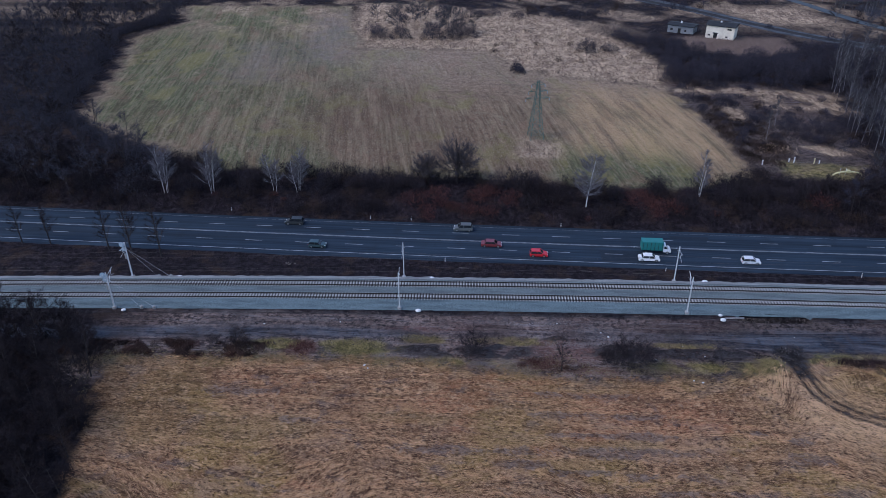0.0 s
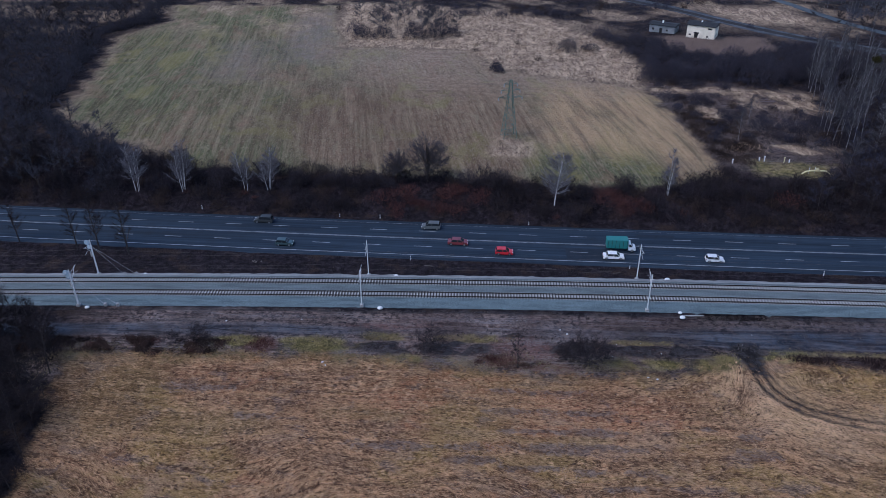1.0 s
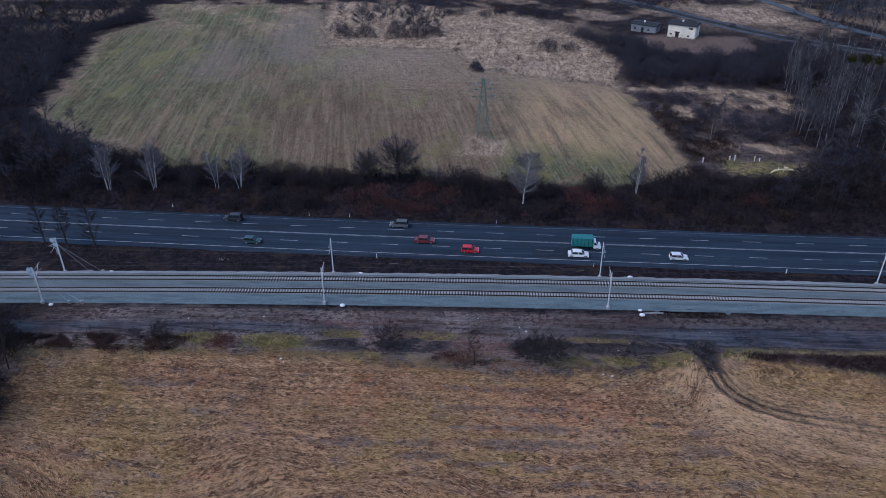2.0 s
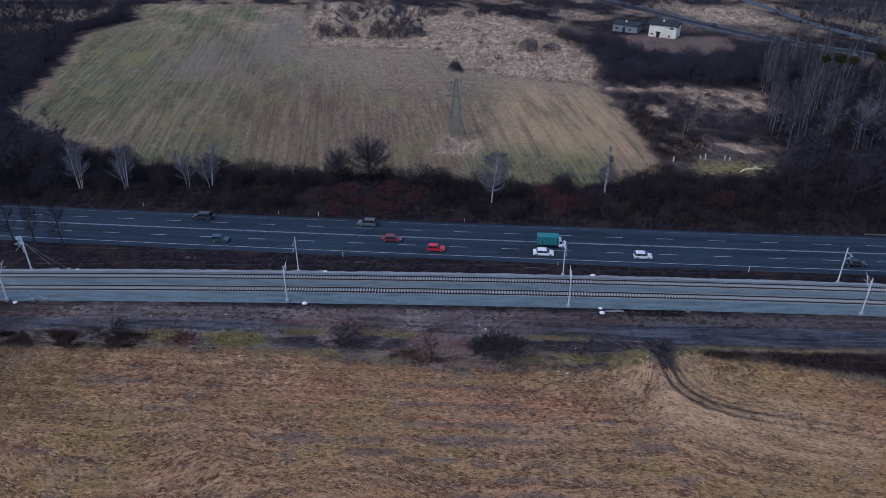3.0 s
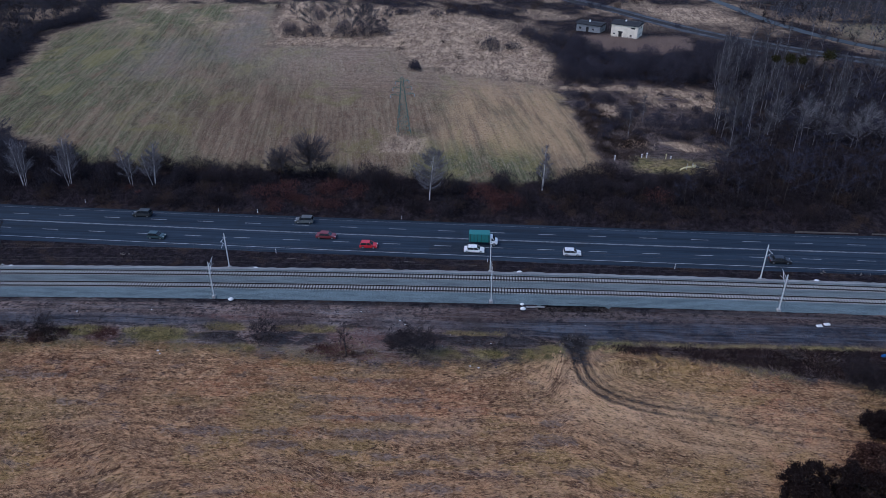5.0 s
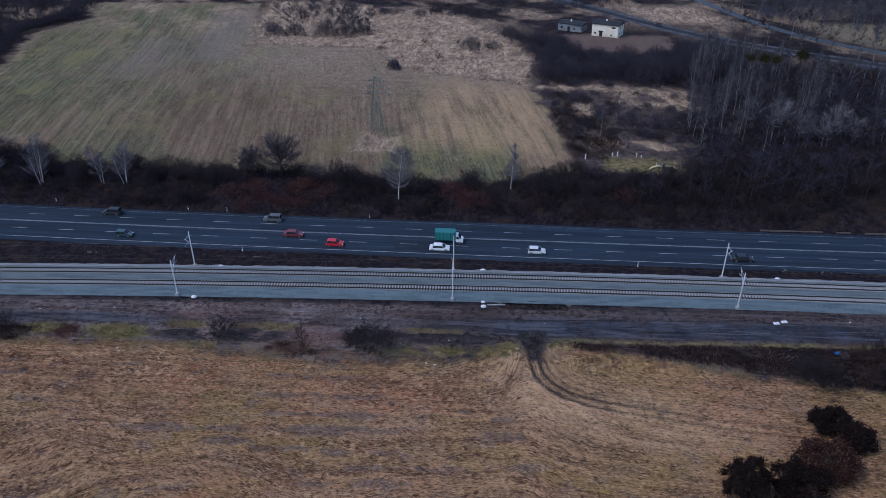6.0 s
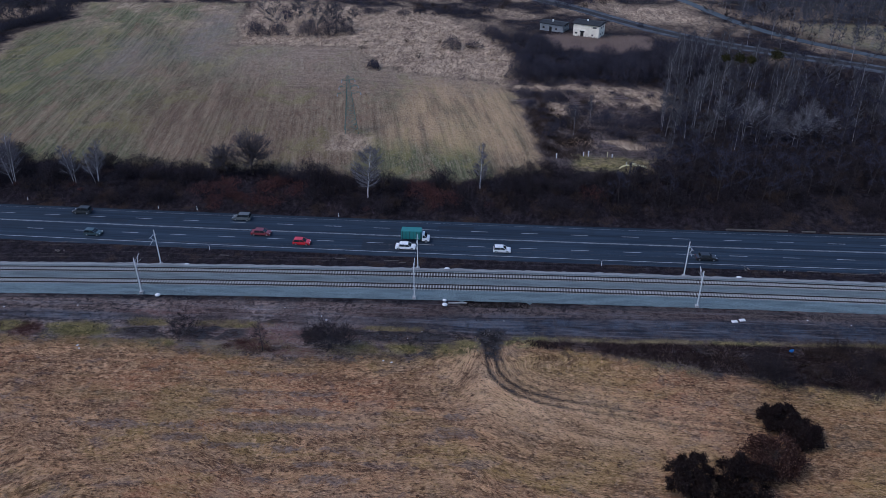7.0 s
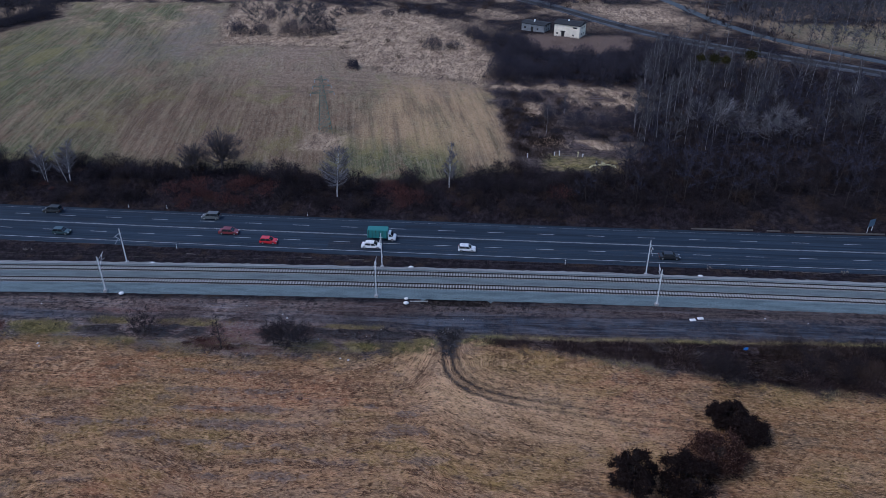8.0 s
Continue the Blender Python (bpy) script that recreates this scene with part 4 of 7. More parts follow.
def build_mast(x, y, side, h, tension=False):
    label = "white galvanised overhead-line mast on a concrete foot"
    if tension:
        label = "white tension mast with blue wheels and guy wires"
    mast = thing("catenary_mast", pose(x, y, 0.0), label, "railway mast", "overhead line masts")
    bm = bmesh.new()
    box(bm, -0.38, 0.38, -0.38, 0.38, -0.7, 0.28, 0.05)
    part("foundation", bm, M_CONCRETE, mast, "pale concrete foundation")
    bm = bmesh.new()
    w = 0.115 if tension else 0.095
    for s in (-1, 1):                       # H section: two flanges and a web, tapering upwards
        vs = [bm.verts.new(p) for p in ((-w, s * w - 0.015, 0.28), (w, s * w - 0.015, 0.28), (w, s * w + 0.015, 0.28), (-w, s * w + 0.015, 0.28),
                                        (-w * 0.75, s * w * 0.75 - 0.015, h), (w * 0.75, s * w * 0.75 - 0.015, h), (w * 0.75, s * w * 0.75 + 0.015, h), (-w * 0.75, s * w * 0.75 + 0.015, h))]
        for f in ((3, 2, 1, 0), (4, 5, 6, 7), (0, 1, 5, 4), (1, 2, 6, 5), (2, 3, 7, 6), (3, 0, 4, 7)):
            bm.faces.new([vs[i] for i in f])
    box(bm, -0.03, 0.03, -w + 0.016, w - 0.016, 0.28, h - 0.02)
    part("pole", bm, M_MAST, mast)
    arm_parts(mast, side, h)
    bm = bmesh.new()
    box(bm, -0.4, 0.4, -0.03, 0.03, h - 1.1, h - 1.04)
    if not tension:
        part("cross_bar", bm, M_MAST, mast)
    else:
        bm.free()
        for z, dy in ((h - 0.5, -0.25), (h - 1.9, 0.3)):
            bm = bmesh.new()
            disc(bm, (-0.55, dy, z), (0, 1, 0), 0.55, 0.16, 18)
            wheel = part("tension_wheel", bm, M_WHEELBLUE, mast, "pale blue tension wheel")
            bm = bmesh.new()
            disc(bm, (-0.55, dy, z), (0, 1, 0), 0.16, 0.3, 10)
            part("hub", bm, M_MAST, wheel)
        bm = bmesh.new()
        for k in range(9):
            disc(bm, (-0.55, 0.3, h - 4.2 + 0.12 * k), (0, 0, 1), 0.19, 0.09, 10)
        part("weight_stack", bm, M_CONCRETE, mast, "stack of grey counterweights")
        for dx in (5.4, 8.1):
            bm = bmesh.new()
            tube(bm, [(0.1, 0, h - 1.6), (dx, -side * 0.05, 0.4)], 0.017, 5)
            part("guy_wire", bm, M_MAST, mast, "thin steel guy wire")
    return mast


def build_anchor(x, y):
    bm = bmesh.new()
    box(bm, -0.29, 0.29, -0.27, 0.27, -0.5, 0.40, 0.05)
    box(bm, -0.06, 0.06, -0.2, 0.2, 0.425, 0.55, 0.02)
    a = thing("guy_anchor", pose(x, y, 0), "pale square concrete guy-wire anchor block", "anchor block", "guy anchors")
    part("block", bm, M_CONCRETE, a)


def build_cap(x, y, k=1.0, z=0.0):
    """A whitewashed domed foundation head in the gravel."""
    bm = bmesh.new()
    bmesh.ops.create_uvsphere(bm, u_segments=14, v_segments=8, radius=0.5 * k)
    for v in bm.verts:
        v.co.z = max(v.co.z, -0.25) * 0.62
        v.co.x *= 1.15
    c = thing("foundation_head", pose(x, y, z + 0.15), "white painted rounded concrete foundation head in gravel", "concrete block", "white foundation heads")
    part("head", bm, M_WHITE, c, smooth=True)


H_NEAR, H_FAR = 8.45, 8.65
MASTS = [(-72.2, -1.5, 10.25, True), (-13.65, 0.0, 11.6, False), (44.5, 0.0, 11.6, False), (103.1, -1.1, 10.45, False)]
for x, y0, y1, tens in MASTS:
    build_mast(x, y0, 1, H_NEAR, tens)
    build_mast(x - (0.9 if tens else 0.0), y1, -1, H_FAR, tens)
for x, y in ((-66.6, -1.35), (-64.0, -1.35), (-67.3, 10.45), (-64.7, 10.55)):
    build_anchor(x, y)
for x, y, k in ((-62.7, 10.3, 0.9), (-69.9, -2.6, 0.85), (-9.75, -1.1, 1.0), (-7.6, 11.2, 0.9), (51.0, 11.3, 1.1), (50.9, -1.0, 0.75), (51.0, -2.6, 1.0), (114.9, 9.8, 1.1)):
    build_cap(x, y, k)


def build_wires(mid, h):
    """Carrying wire, contact wire and droppers over one track, span by span."""
    line = thing("overhead_wires", pose(0, 0, 0), "thin dark overhead wires hung above the track", "overhead line", "overhead wires")
    marks = [-190, -131, -72.2, -13.65, 44.5, 103.1, 161.5, 220]
    for a, b in zip(marks, marks[1:]):
        bm = bmesh.new()
        tube(bm, [(a + (b - a) * k / 10, rail_y(a + (b - a) * k / 10) + mid, h - 0.45 - 1.0 * 4 * (k / 10) * (1 - k / 10)) for k in range(11)], 0.013, 3, False)
        part("carrying_wire", bm, M_WIRE, line)
    bm = bmesh.new()
    tube(bm, [(x, rail_y(x) + mid, h - 2.05) for x in range(-190, 221, 5)], 0.013, 3, False)
    part("contact_wire", bm, M_WIRE, line)
    for a, b in zip(marks, marks[1:]):
        for k in (1, 3, 5, 7, 9):
            x = a + (b - a) * k / 10
            bm = bmesh.new()
            tube(bm, [(x, rail_y(x) + mid, h - 2.05), (x, rail_y(x) + mid, h - 0.45 - 4 * (k / 10) * (1 - k / 10))], 0.007, 3, False)
            part("dropper", bm, M_WIRE, line)


build_wires(3.6, H_NEAR)
build_wires(8.35, H_FAR)


# ---- vehicles ----
def prism(bm, prof, y0, y1, pinch=None):
    """A side outline (x, z) drawn out across the width; pinch narrows points above a height."""
    n = len(prof)

    def wid(z, y):
        if pinch and z > pinch[0]:
            return y * (1 - pinch[1] * min(1, (z - pinch[0]) / pinch[2]))
        return y
    a = [bm.verts.new((x, wid(z, y0), z)) for x, z in prof]
    b = [bm.verts.new((x, wid(z, y1), z)) for x, z in prof]
    bm.faces.new(a)
    bm.faces.new(b[::-1])
    for i in range(n):
        bm.faces.new((a[i], b[i], b[(i + 1) % n], a[(i + 1) % n]))
    bmesh.ops.recalc_face_normals(bm, faces=bm.faces)
    return bm


def arch(cx, r, z):
    return [(cx + r * math.cos(a), z + r * math.sin(a)) for a in [math.pi * k / 6 for k in range(7)]]


def build_car(kind, m, paintwork, label):
    """A car that points along +x, standing on its wheels."""
    L, W, H = {"hatch": (4.1, 1.74, 1.48), "sedan": (4.75, 1.82, 1.45), "suv": (4.6, 1.86, 1.68)}[kind]
    f, r, hw = L / 2, -L / 2, W / 2
    fa, ra, wr = f - 0.82, r + 0.78, 0.32
    belt = H * 0.60
    tail = {"hatch": r + 0.10, "sedan": r + 0.75, "suv": r + 0.08}[kind]
    car = thing("car", m, label, "car", "cars on the road")
    low = [(r + 0.05, 0.25)] + arch(ra, wr + 0.05, 0.28)[::-1] + arch(fa, wr + 0.05, 0.28)[::-1] + [(f - 0.03, 0.24), (f, 0.48), (f - 0.10, 0.68), (f - 0.35, 0.80), (f - 1.05, belt), (r + 0.12, belt + 0.02), (r, belt - 0.2)]
    bm = prism(bmesh.new(), low, -hw, hw, (0.5, 0.05, 0.4))
    part("body", bm, paintwork, car)
    up = [(f - 1.0, belt), (f - 1.75, H - 0.03), (f - 2.0, H), (tail + 0.55, H), (tail + 0.30, H - 0.05), (tail, belt)]
    bm = prism(bmesh.new(), up, -hw * 0.93, hw * 0.93, (belt, 0.16, H - belt))
    part("cabin_glass", bm, M_GLASS, car, "dark tinted glass")
    bm = bmesh.new()
    rw = hw * 0.80
    top = [(f - 1.72, H - 0.02), (f - 2.0, H + 0.02), (tail + 0.55, H + 0.02), (tail + 0.27, H - 0.02), (tail + 0.27, H - 0.06), (f - 1.72, H - 0.06)]
    prism(bm, top, -rw, rw)
    part("roof", bm, paintwork, car)
    for s in (-1, 1):
        for x0, x1 in ((f - 1.0, f - 1.74), (f - 2.45, f - 2.42), (tail + 0.02, tail + 0.33)):
            bm = bmesh.new()
            tube(bm, [(x0, s * hw * 0.935, belt), (x1, s * hw * 0.79, H - 0.03)], 0.045, 5)
            part("pillar", bm, paintwork, car)
        bm = bmesh.new()
        box(bm, f - 1.28, f - 1.10, s * hw * 1.02 - 0.06, s * hw * 1.02 + 0.08, belt + 0.02, belt + 0.16, 0.03)
        part("mirror", bm, paintwork, car)
        bm = bmesh.new()
        box(bm, f - 0.30, f - 0.01, s * (hw - 0.28) - 0.17, s * (hw - 0.28) + 0.17, 0.58, 0.72, 0.03)
        part("headlight", bm, M_LAMP, car, "clear headlight")
        bm = bmesh.new()
        box(bm, r - 0.01, r + 0.10, s * (hw - 0.22) - 0.13, s * (hw - 0.22) + 0.13, 0.62, 0.80, 0.02)
        part("tail_light", bm, M_TAIL, car, "red tail light")
        for ax in (fa, ra):
            bm = bmesh.new()
            disc(bm, (ax, s * (hw - 0.10), wr), (0, 1, 0), wr, 0.20, 16)
            wheel = part("wheel", bm, M_RUBBER, car, "black tyre")
            bm = bmesh.new()
            disc(bm, (ax, s * (hw + 0.004), wr), (0, 1, 0), wr * 0.66, 0.03, 10)
            part("rim", bm, M_RIM, wheel, "grey rim")
    bm = bmesh.new()
    box(bm, f - 0.06, f + 0.03, -hw * 0.8, hw * 0.8, 0.26, 0.42, 0.03)
    part("bumper", bm, M_TRIM, car)
    return car


def build_van(m, label):
    """A box lorry: white cab, teal box body."""
    teal, white = paint("teal_tarpaulin", (0.015, 0.16, 0.15), 0.5, 0.0), paint("white_cab_paint", (0.75, 0.76, 0.76))
    van = thing("delivery_lorry", m, label, "lorry")
    bm = bmesh.new()
    box(bm, -3.3, 1.55, -1.12, 1.12, 0.95, 3.05, 0.07)
    b = part("cargo_box", bm, teal, van, "teal tarpaulin cargo box")
    for k in range(6):
        bm = bmesh.new()
        box(bm, -3.0 + 0.85 * k, -2.92 + 0.85 * k, -1.145, -1.122, 1.0, 3.0)
        part("strap", bm, M_TRIM, b)
    bm = bmesh.new()
    prism(bm, [(1.65, 0.5), (3.35, 0.45), (3.4, 0.95), (3.2, 1.15), (2.75, 1.3), (2.2, 2.15), (1.65, 2.25)], -0.98, 0.98, (1.2, 0.12, 1.0))
    part("cab", bm, white, van, "white rounded cab")
    bm = bmesh.new()
    prism(bm, [(2.80, 1.33), (2.26, 2.10), (2.20, 2.08), (2.72, 1.30)], -0.84, 0.84)
    part("windscreen", bm, M_GLASS, van, "dark windscreen")
    for s in (-1, 1):
        bm = bmesh.new()
        prism(bm, [(1.80, 1.35), (2.62, 1.33), (2.20, 1.98), (1.80, 2.02)], s * 0.93 - 0.03, s * 0.93 + 0.03)
        part("side_window", bm, M_GLASS, van, "dark side window")
        bm = bmesh.new()
        box(bm, 3.2, 3.40, s * 0.72 - 0.16, s * 0.72 + 0.16, 0.72, 0.92, 0.03)
        part("headlight", bm, M_LAMP, van, "clear headlight")
        for ax in (-2.2, 2.6):
            bm = bmesh.new()
            disc(bm, (ax, s * 0.92, 0.37), (0, 1, 0), 0.37, 0.26, 16)
            w = part("wheel", bm, M_RUBBER, van, "black tyre")
            bm = bmesh.new()
            disc(bm, (ax, s * 1.055, 0.37), (0, 1, 0), 0.22, 0.03, 10)
            part("rim", bm, M_RIM, w, "grey rim")
    bm = bmesh.new()
    box(bm, -3.25, 1.8, -0.5, 0.5, 0.55, 0.93, 0.03)
    part("chassis", bm, M_TRIM, van)
    return van


def lane_pose(x, o, back=False):
    a = math.degrees(math.atan(-0.0497 + 1.32e-4 * x))
    return pose(x, road_y(x) + o, road_z(o), 0, 0, a + (180 if back else 0))


build_van(lane_pose(43.1, -1.9), "lorry with teal tarpaulin box and white cab")
build_car("sedan", lane_pose(41.0, -5.6), paint("white_paint", (0.78, 0.78, 0.76)), "white saloon car with dark windows on asphalt")
build_car("hatch", lane_pose(63.5, -5.4), paint("pearl_paint", (0.66, 0.67, 0.67)), "pale silver-white hatchback with dark windows on asphalt")
build_car("hatch", lane_pose(16.3, -5.5), paint("red_paint", (0.52, 0.015, 0.025)), "bright red hatchback with dark windows on asphalt")
build_car("sedan", lane_pose(5.6, -1.9), paint("dark_red_paint", (0.17, 0.025, 0.03)), "dark red saloon car with dark windows on asphalt")
build_car("suv", lane_pose(-1.1, 5.3, True), paint("grey_paint", (0.10, 0.11, 0.11)), "dark grey estate car with silver roof on asphalt")
build_car("sedan", lane_pose(110.0, -5.5), paint("black_paint", (0.012, 0.013, 0.015)), "black saloon car with glossy paint on asphalt")
build_car("hatch", lane_pose(-35.1, -5.3), paint("petrol_paint", (0.03, 0.06, 0.065)), "dark petrol-blue hatchback with dark windows on asphalt")
build_car("suv", lane_pose(-42.7, 5.3, True), paint("charcoal_paint", (0.03, 0.033, 0.034)), "charcoal estate car with dark windows on asphalt")


# ---- vegetation ----
class Tri:
    """Collects triangles: tapered limbs and single twigs or blades."""

    def __init__(self):
        self.v, self.f, self.n = [], [], 0

    def limb(self, pts, radii, sides=4):
        pts = np.asarray(pts, float)
        k = len(pts)
        d = np.gradient(pts, axis=0)
        d /= np.linalg.norm(d, axis=1)[:, None] + 1e-9
        ref = np.where(np.abs(d[:, 2:3]) > 0.9, np.array([[1.0, 0, 0]]), np.array([[0, 0, 1.0]]))
        u = np.cross(d, ref)
        u /= np.linalg.norm(u, axis=1)[:, None] + 1e-9
        w = np.cross(d, u)
        a = 2 * np.pi * np.arange(sides) / sides
        ring = pts[:, None] + np.asarray(radii, float)[:, None, None] * (np.cos(a)[None, :, None] * u[:, None] + np.sin(a)[None, :, None] * w[:, None])
        self.v.append(ring.reshape(-1, 3))
        for i in range(k - 1):
            for j in range(sides):
                p, q = self.n + i * sides + j, self.n + i * sides + (j + 1) % sides
                self.f += [(p, q, q + sides), (p, q + sides, p + sides)]
        self.n += k * sides

    def slivers(self, base, way, width, rs):
        """One narrow triangle from each base along each way."""
        n = len(base)
        side = np.cross(way, rs.normal(size=(n, 3)))
        side *= (np.asarray(width) / (np.linalg.norm(side, axis=1) + 1e-9))[:, None] * 0.5
        self.v.append(np.stack([base - side, base + side, base + way], 1).reshape(-1, 3))
        self.f += [tuple(r) for r in (self.n + np.arange(3 * n).reshape(n, 3)).tolist()]
        self.n += 3 * n

    def strands(self, base, way, width, rs):
        """One bent, drooping strand from each base: three triangles."""
        n = len(base)
        ln = np.linalg.norm(way, axis=1)
        side = np.cross(way, np.array([0, 0, 1.0]) + rs.normal(0, 0.5, (n, 3)))
        side *= (np.asarray(width) / (np.linalg.norm(side, axis=1) + 1e-9))[:, None] * 0.5
        mid = base + way * 0.5 + np.stack([0 * ln, 0 * ln, 0.16 * ln], 1)
        tip = base + way + np.stack([-way[:, 1], way[:, 0], 0 * ln], 1) * rs.uniform(-0.4, 0.4, n)[:, None]
        self.v.append(np.stack([base - side, base + side, mid - side * 0.9, mid + side * 0.9, tip], 1).reshape(-1, 3))
        i = self.n + 5 * np.arange(n)
        f = np.concatenate([np.stack([i, i + 1, i + 3], 1), np.stack([i, i + 3, i + 2], 1), np.stack([i + 2, i + 3, i + 4], 1)])
        self.f += [tuple(r) for r in f.tolist()]
        self.n += 5 * n

    def mesh(self, name, material):
        return tri_mesh(name, np.concatenate(self.v), np.array(self.f), material)


def grow(seed, h, spread, stems=1, limbs=16, twigs=1100, up=0.8, clear=0.25, girth=0.02, lean=0.06, twig_len=1.4, twig_w=0.055, form="round", fine=True):
    """A leafless tree: trunk with limbs, and a crown of fine twigs."""
    rs = np.random.RandomState(seed)
    wood, limb_t, crown = Tri(), Tri(), Tri()
    tips, ways = [], []
    for s in range(stems):
        a = rs.uniform(0, 6.28)
        hh = h * (1 if s == 0 else rs.uniform(0.75, 0.98))
        tilt = (lean + (0.10 if stems > 1 else 0)) * rs.uniform(0.5, 1.4)
        base = np.array([0.5 * math.cos(a), 0.5 * math.sin(a), 0]) * (stems > 1)
        t = np.linspace(0, 1, 8)
        wob = np.cumsum(rs.normal(0, 0.012 * hh, (8, 2)), 0)
        pts = np.stack([base[0] + math.cos(a) * tilt * hh * t + wob[:, 0] * t, base[1] + math.sin(a) * tilt * hh * t + wob[:, 1] * t, hh * t - 0.3 * (t == 0)], 1)
        g = girth * hh / math.sqrt(stems) * 1.1
        wood.limb(pts, g * (1 - 0.92 * t) + 0.012, 5)
        for k in range(max(3, limbs // stems)):
            f = clear + (0.97 - clear) * (k + rs.uniform(0, 1)) / max(3, limbs // stems)
            p = np.array([np.interp(f, t, pts[:, i]) for i in range(3)])
            rel = (f - clear) / (1 - clear)
            reach = spread * (math.sqrt(max(0.04, 1 - rel ** 1.6)) if form == "round" else (1.0 - 0.8 * rel)) * rs.uniform(0.75, 1.15)
            b = rs.uniform(0, 6.28)
            q = np.linspace(0, 1, 4)
            rise = up * reach * rs.uniform(0.7, 1.3)
            lp = p + np.stack([math.cos(b) * reach * q + rs.normal(0, 0.05 * reach, 4) * q, math.sin(b) * reach * q + rs.normal(0, 0.05 * reach, 4) * q, rise * q ** 1.3], 1)
            if form == "dome":
                f = clear + (0.72 - clear) * rs.uniform(0, 1)
                p = np.array([np.interp(f, t, pts[:, i]) for i in range(3)])
                e = rs.uniform(-0.1, 1.35)
                goal = np.array([spread * math.cos(e) * math.cos(b), spread * math.cos(e) * math.sin(b), h * (0.5 + 0.46 * math.sin(e))]) * rs.uniform(0.86, 1.0)
                lp = p + (goal - p) * q[:, None] + np.stack([0 * q, 0 * q, -0.35 * reach * np.sin(q * 3.14) * math.cos(e)], 1) + rs.normal(0, 0.12, (4, 3)) * q[:, None]
            r0 = g * (1 - 0.9 * f) * 0.55 + 0.012
            limb_t.limb(lp, r0 * (1 - 0.85 * q) + 0.006, 3)
            for c in range(3):
                qs = rs.uniform(0.3, 0.9)
                sp = np.array([np.interp(qs, q, lp[:, i]) for i in range(3)])
                bb = b + rs.uniform(-1.1, 1.1)
                sl = reach * rs.uniform(0.3, 0.55)
                e = np.linspace(0, 1, 3)
                ln = sp + np.stack([math.cos(bb) * sl * e, math.sin(bb) * sl * e, sl * rs.uniform(0.4, 1.1) * e ** 1.2], 1)
                if fine:
                    limb_t.limb(ln, r0 * 0.42 * (1 - 0.8 * e) + 0.004, 3)
                tips.append(ln)
            tips.append(lp)
            ways.append((math.cos(b), math.sin(b)))
        if form != "dome":
            tips.append(pts[4:])
    n = twigs
    size = np.array([np.linalg.norm(ln[-1] - ln[0]) for ln in tips])
    which = rs.choice(len(tips), n, p=size / size.sum())
    base = np.zeros((n, 3))
    for i in range(n):
        ln = tips[which[i]]
        q = rs.uniform(0.25, 1.0) * (len(ln) - 1)
        j = min(int(q), len(ln) - 2)
        base[i] = ln[j] + (ln[j + 1] - ln[j]) * (q - j)
    out = base - np.array([0, 0, h * 0.45])
    out[:, 2] *= 0.35
    out /= np.linalg.norm(out, axis=1)[:, None] + 1e-6
    way = out * 0.55 + rs.normal(0, 0.6, (n, 3)) + np.array([0, 0, 0.35])
    way *= (twig_len * rs.uniform(0.5, 1.2, n) / (np.linalg.norm(way, axis=1) + 1e-6))[:, None]
    crown.slivers(base, way, twig_w * rs.uniform(0.6, 1.2, n), rs)
    return wood, limb_t, crown


def shrub_tri(seed, r, h, n, w=0.06, shoot=0.22, brim=1.3):
    """A many-stemmed bush of thin shoots."""
    rs = np.random.RandomState(seed)
    t = Tri()
    for k in range(9):
        a, o = rs.uniform(0, 6.28), rs.uniform(0.2, 0.9) * r
        q = np.linspace(0, 1, 4)
        t.limb(np.stack([math.cos(a) * o * q, math.sin(a) * o * q, h * rs.uniform(0.6, 1.0) * q - 0.15], 1), 0.05 * (1 - 0.8 * q) + 0.01, 3)
    a = rs.uniform(0, 6.28, n)
    o = r * np.sqrt(rs.uniform(0, 1, n)) * (1 + 0.22 * np.sin(3 * a + seed) + 0.13 * np.sin(7 * a + 2 * seed))
    top = h * np.sqrt(np.clip(1.05 - (o / (r * brim)) ** 2, 0.03, 1)) * (1 + 0.18 * np.sin(5 * a + 3 * o))
    base = np.stack([np.cos(a) * o, np.sin(a) * o, top * rs.uniform(0.0, 0.85, n) ** 0.7], 1)
    way = np.stack([np.cos(a) * 0.35, np.sin(a) * 0.35, np.ones(n) * 0.75], 1) + rs.normal(0, 0.45, (n, 3))
    way *= (shoot * h * rs.uniform(0.5, 1.1, n) / np.linalg.norm(way, axis=1))[:, None]
    t.slivers(base, way, w * rs.uniform(0.5, 1.3, n), rs)
    return t


def wood_mesh(wood, limb_t, bark_m, limb_m):
    """Trunk and boughs as one mesh, the boughs in their own bark."""
    v = np.concatenate(wood.v + limb_t.v)
    f = np.concatenate([np.array(wood.f), np.array(limb_t.f) + wood.n])
    me = tri_mesh("trunk", v, f, bark_m)
    me.materials.append(limb_m)
    me.polygons.foreach_set("material_index", np.repeat([0, 1], [len(wood.f), len(limb_t.f)]).astype(np.int32))
    return me


def tree_proto(name, category, label, data, bark_m, twig_m, group, limb_m=None):
    wood, limb_t, crown = data
    ob = thing(name, pose(0, 0, -900), label, category, group)
    part("trunk", wood_mesh(wood, limb_t, bark_m, limb_m or bark_m), None, ob)
    part("crown", crown.mesh("crown", twig_m), None, ob)
    return ob


def at(x, y, turn=0.0, sink=0.0):
    return pose(x, y, float(land(np.array([float(x)]), np.array([float(y)]))[0]) - sink, 0, 0, turn)


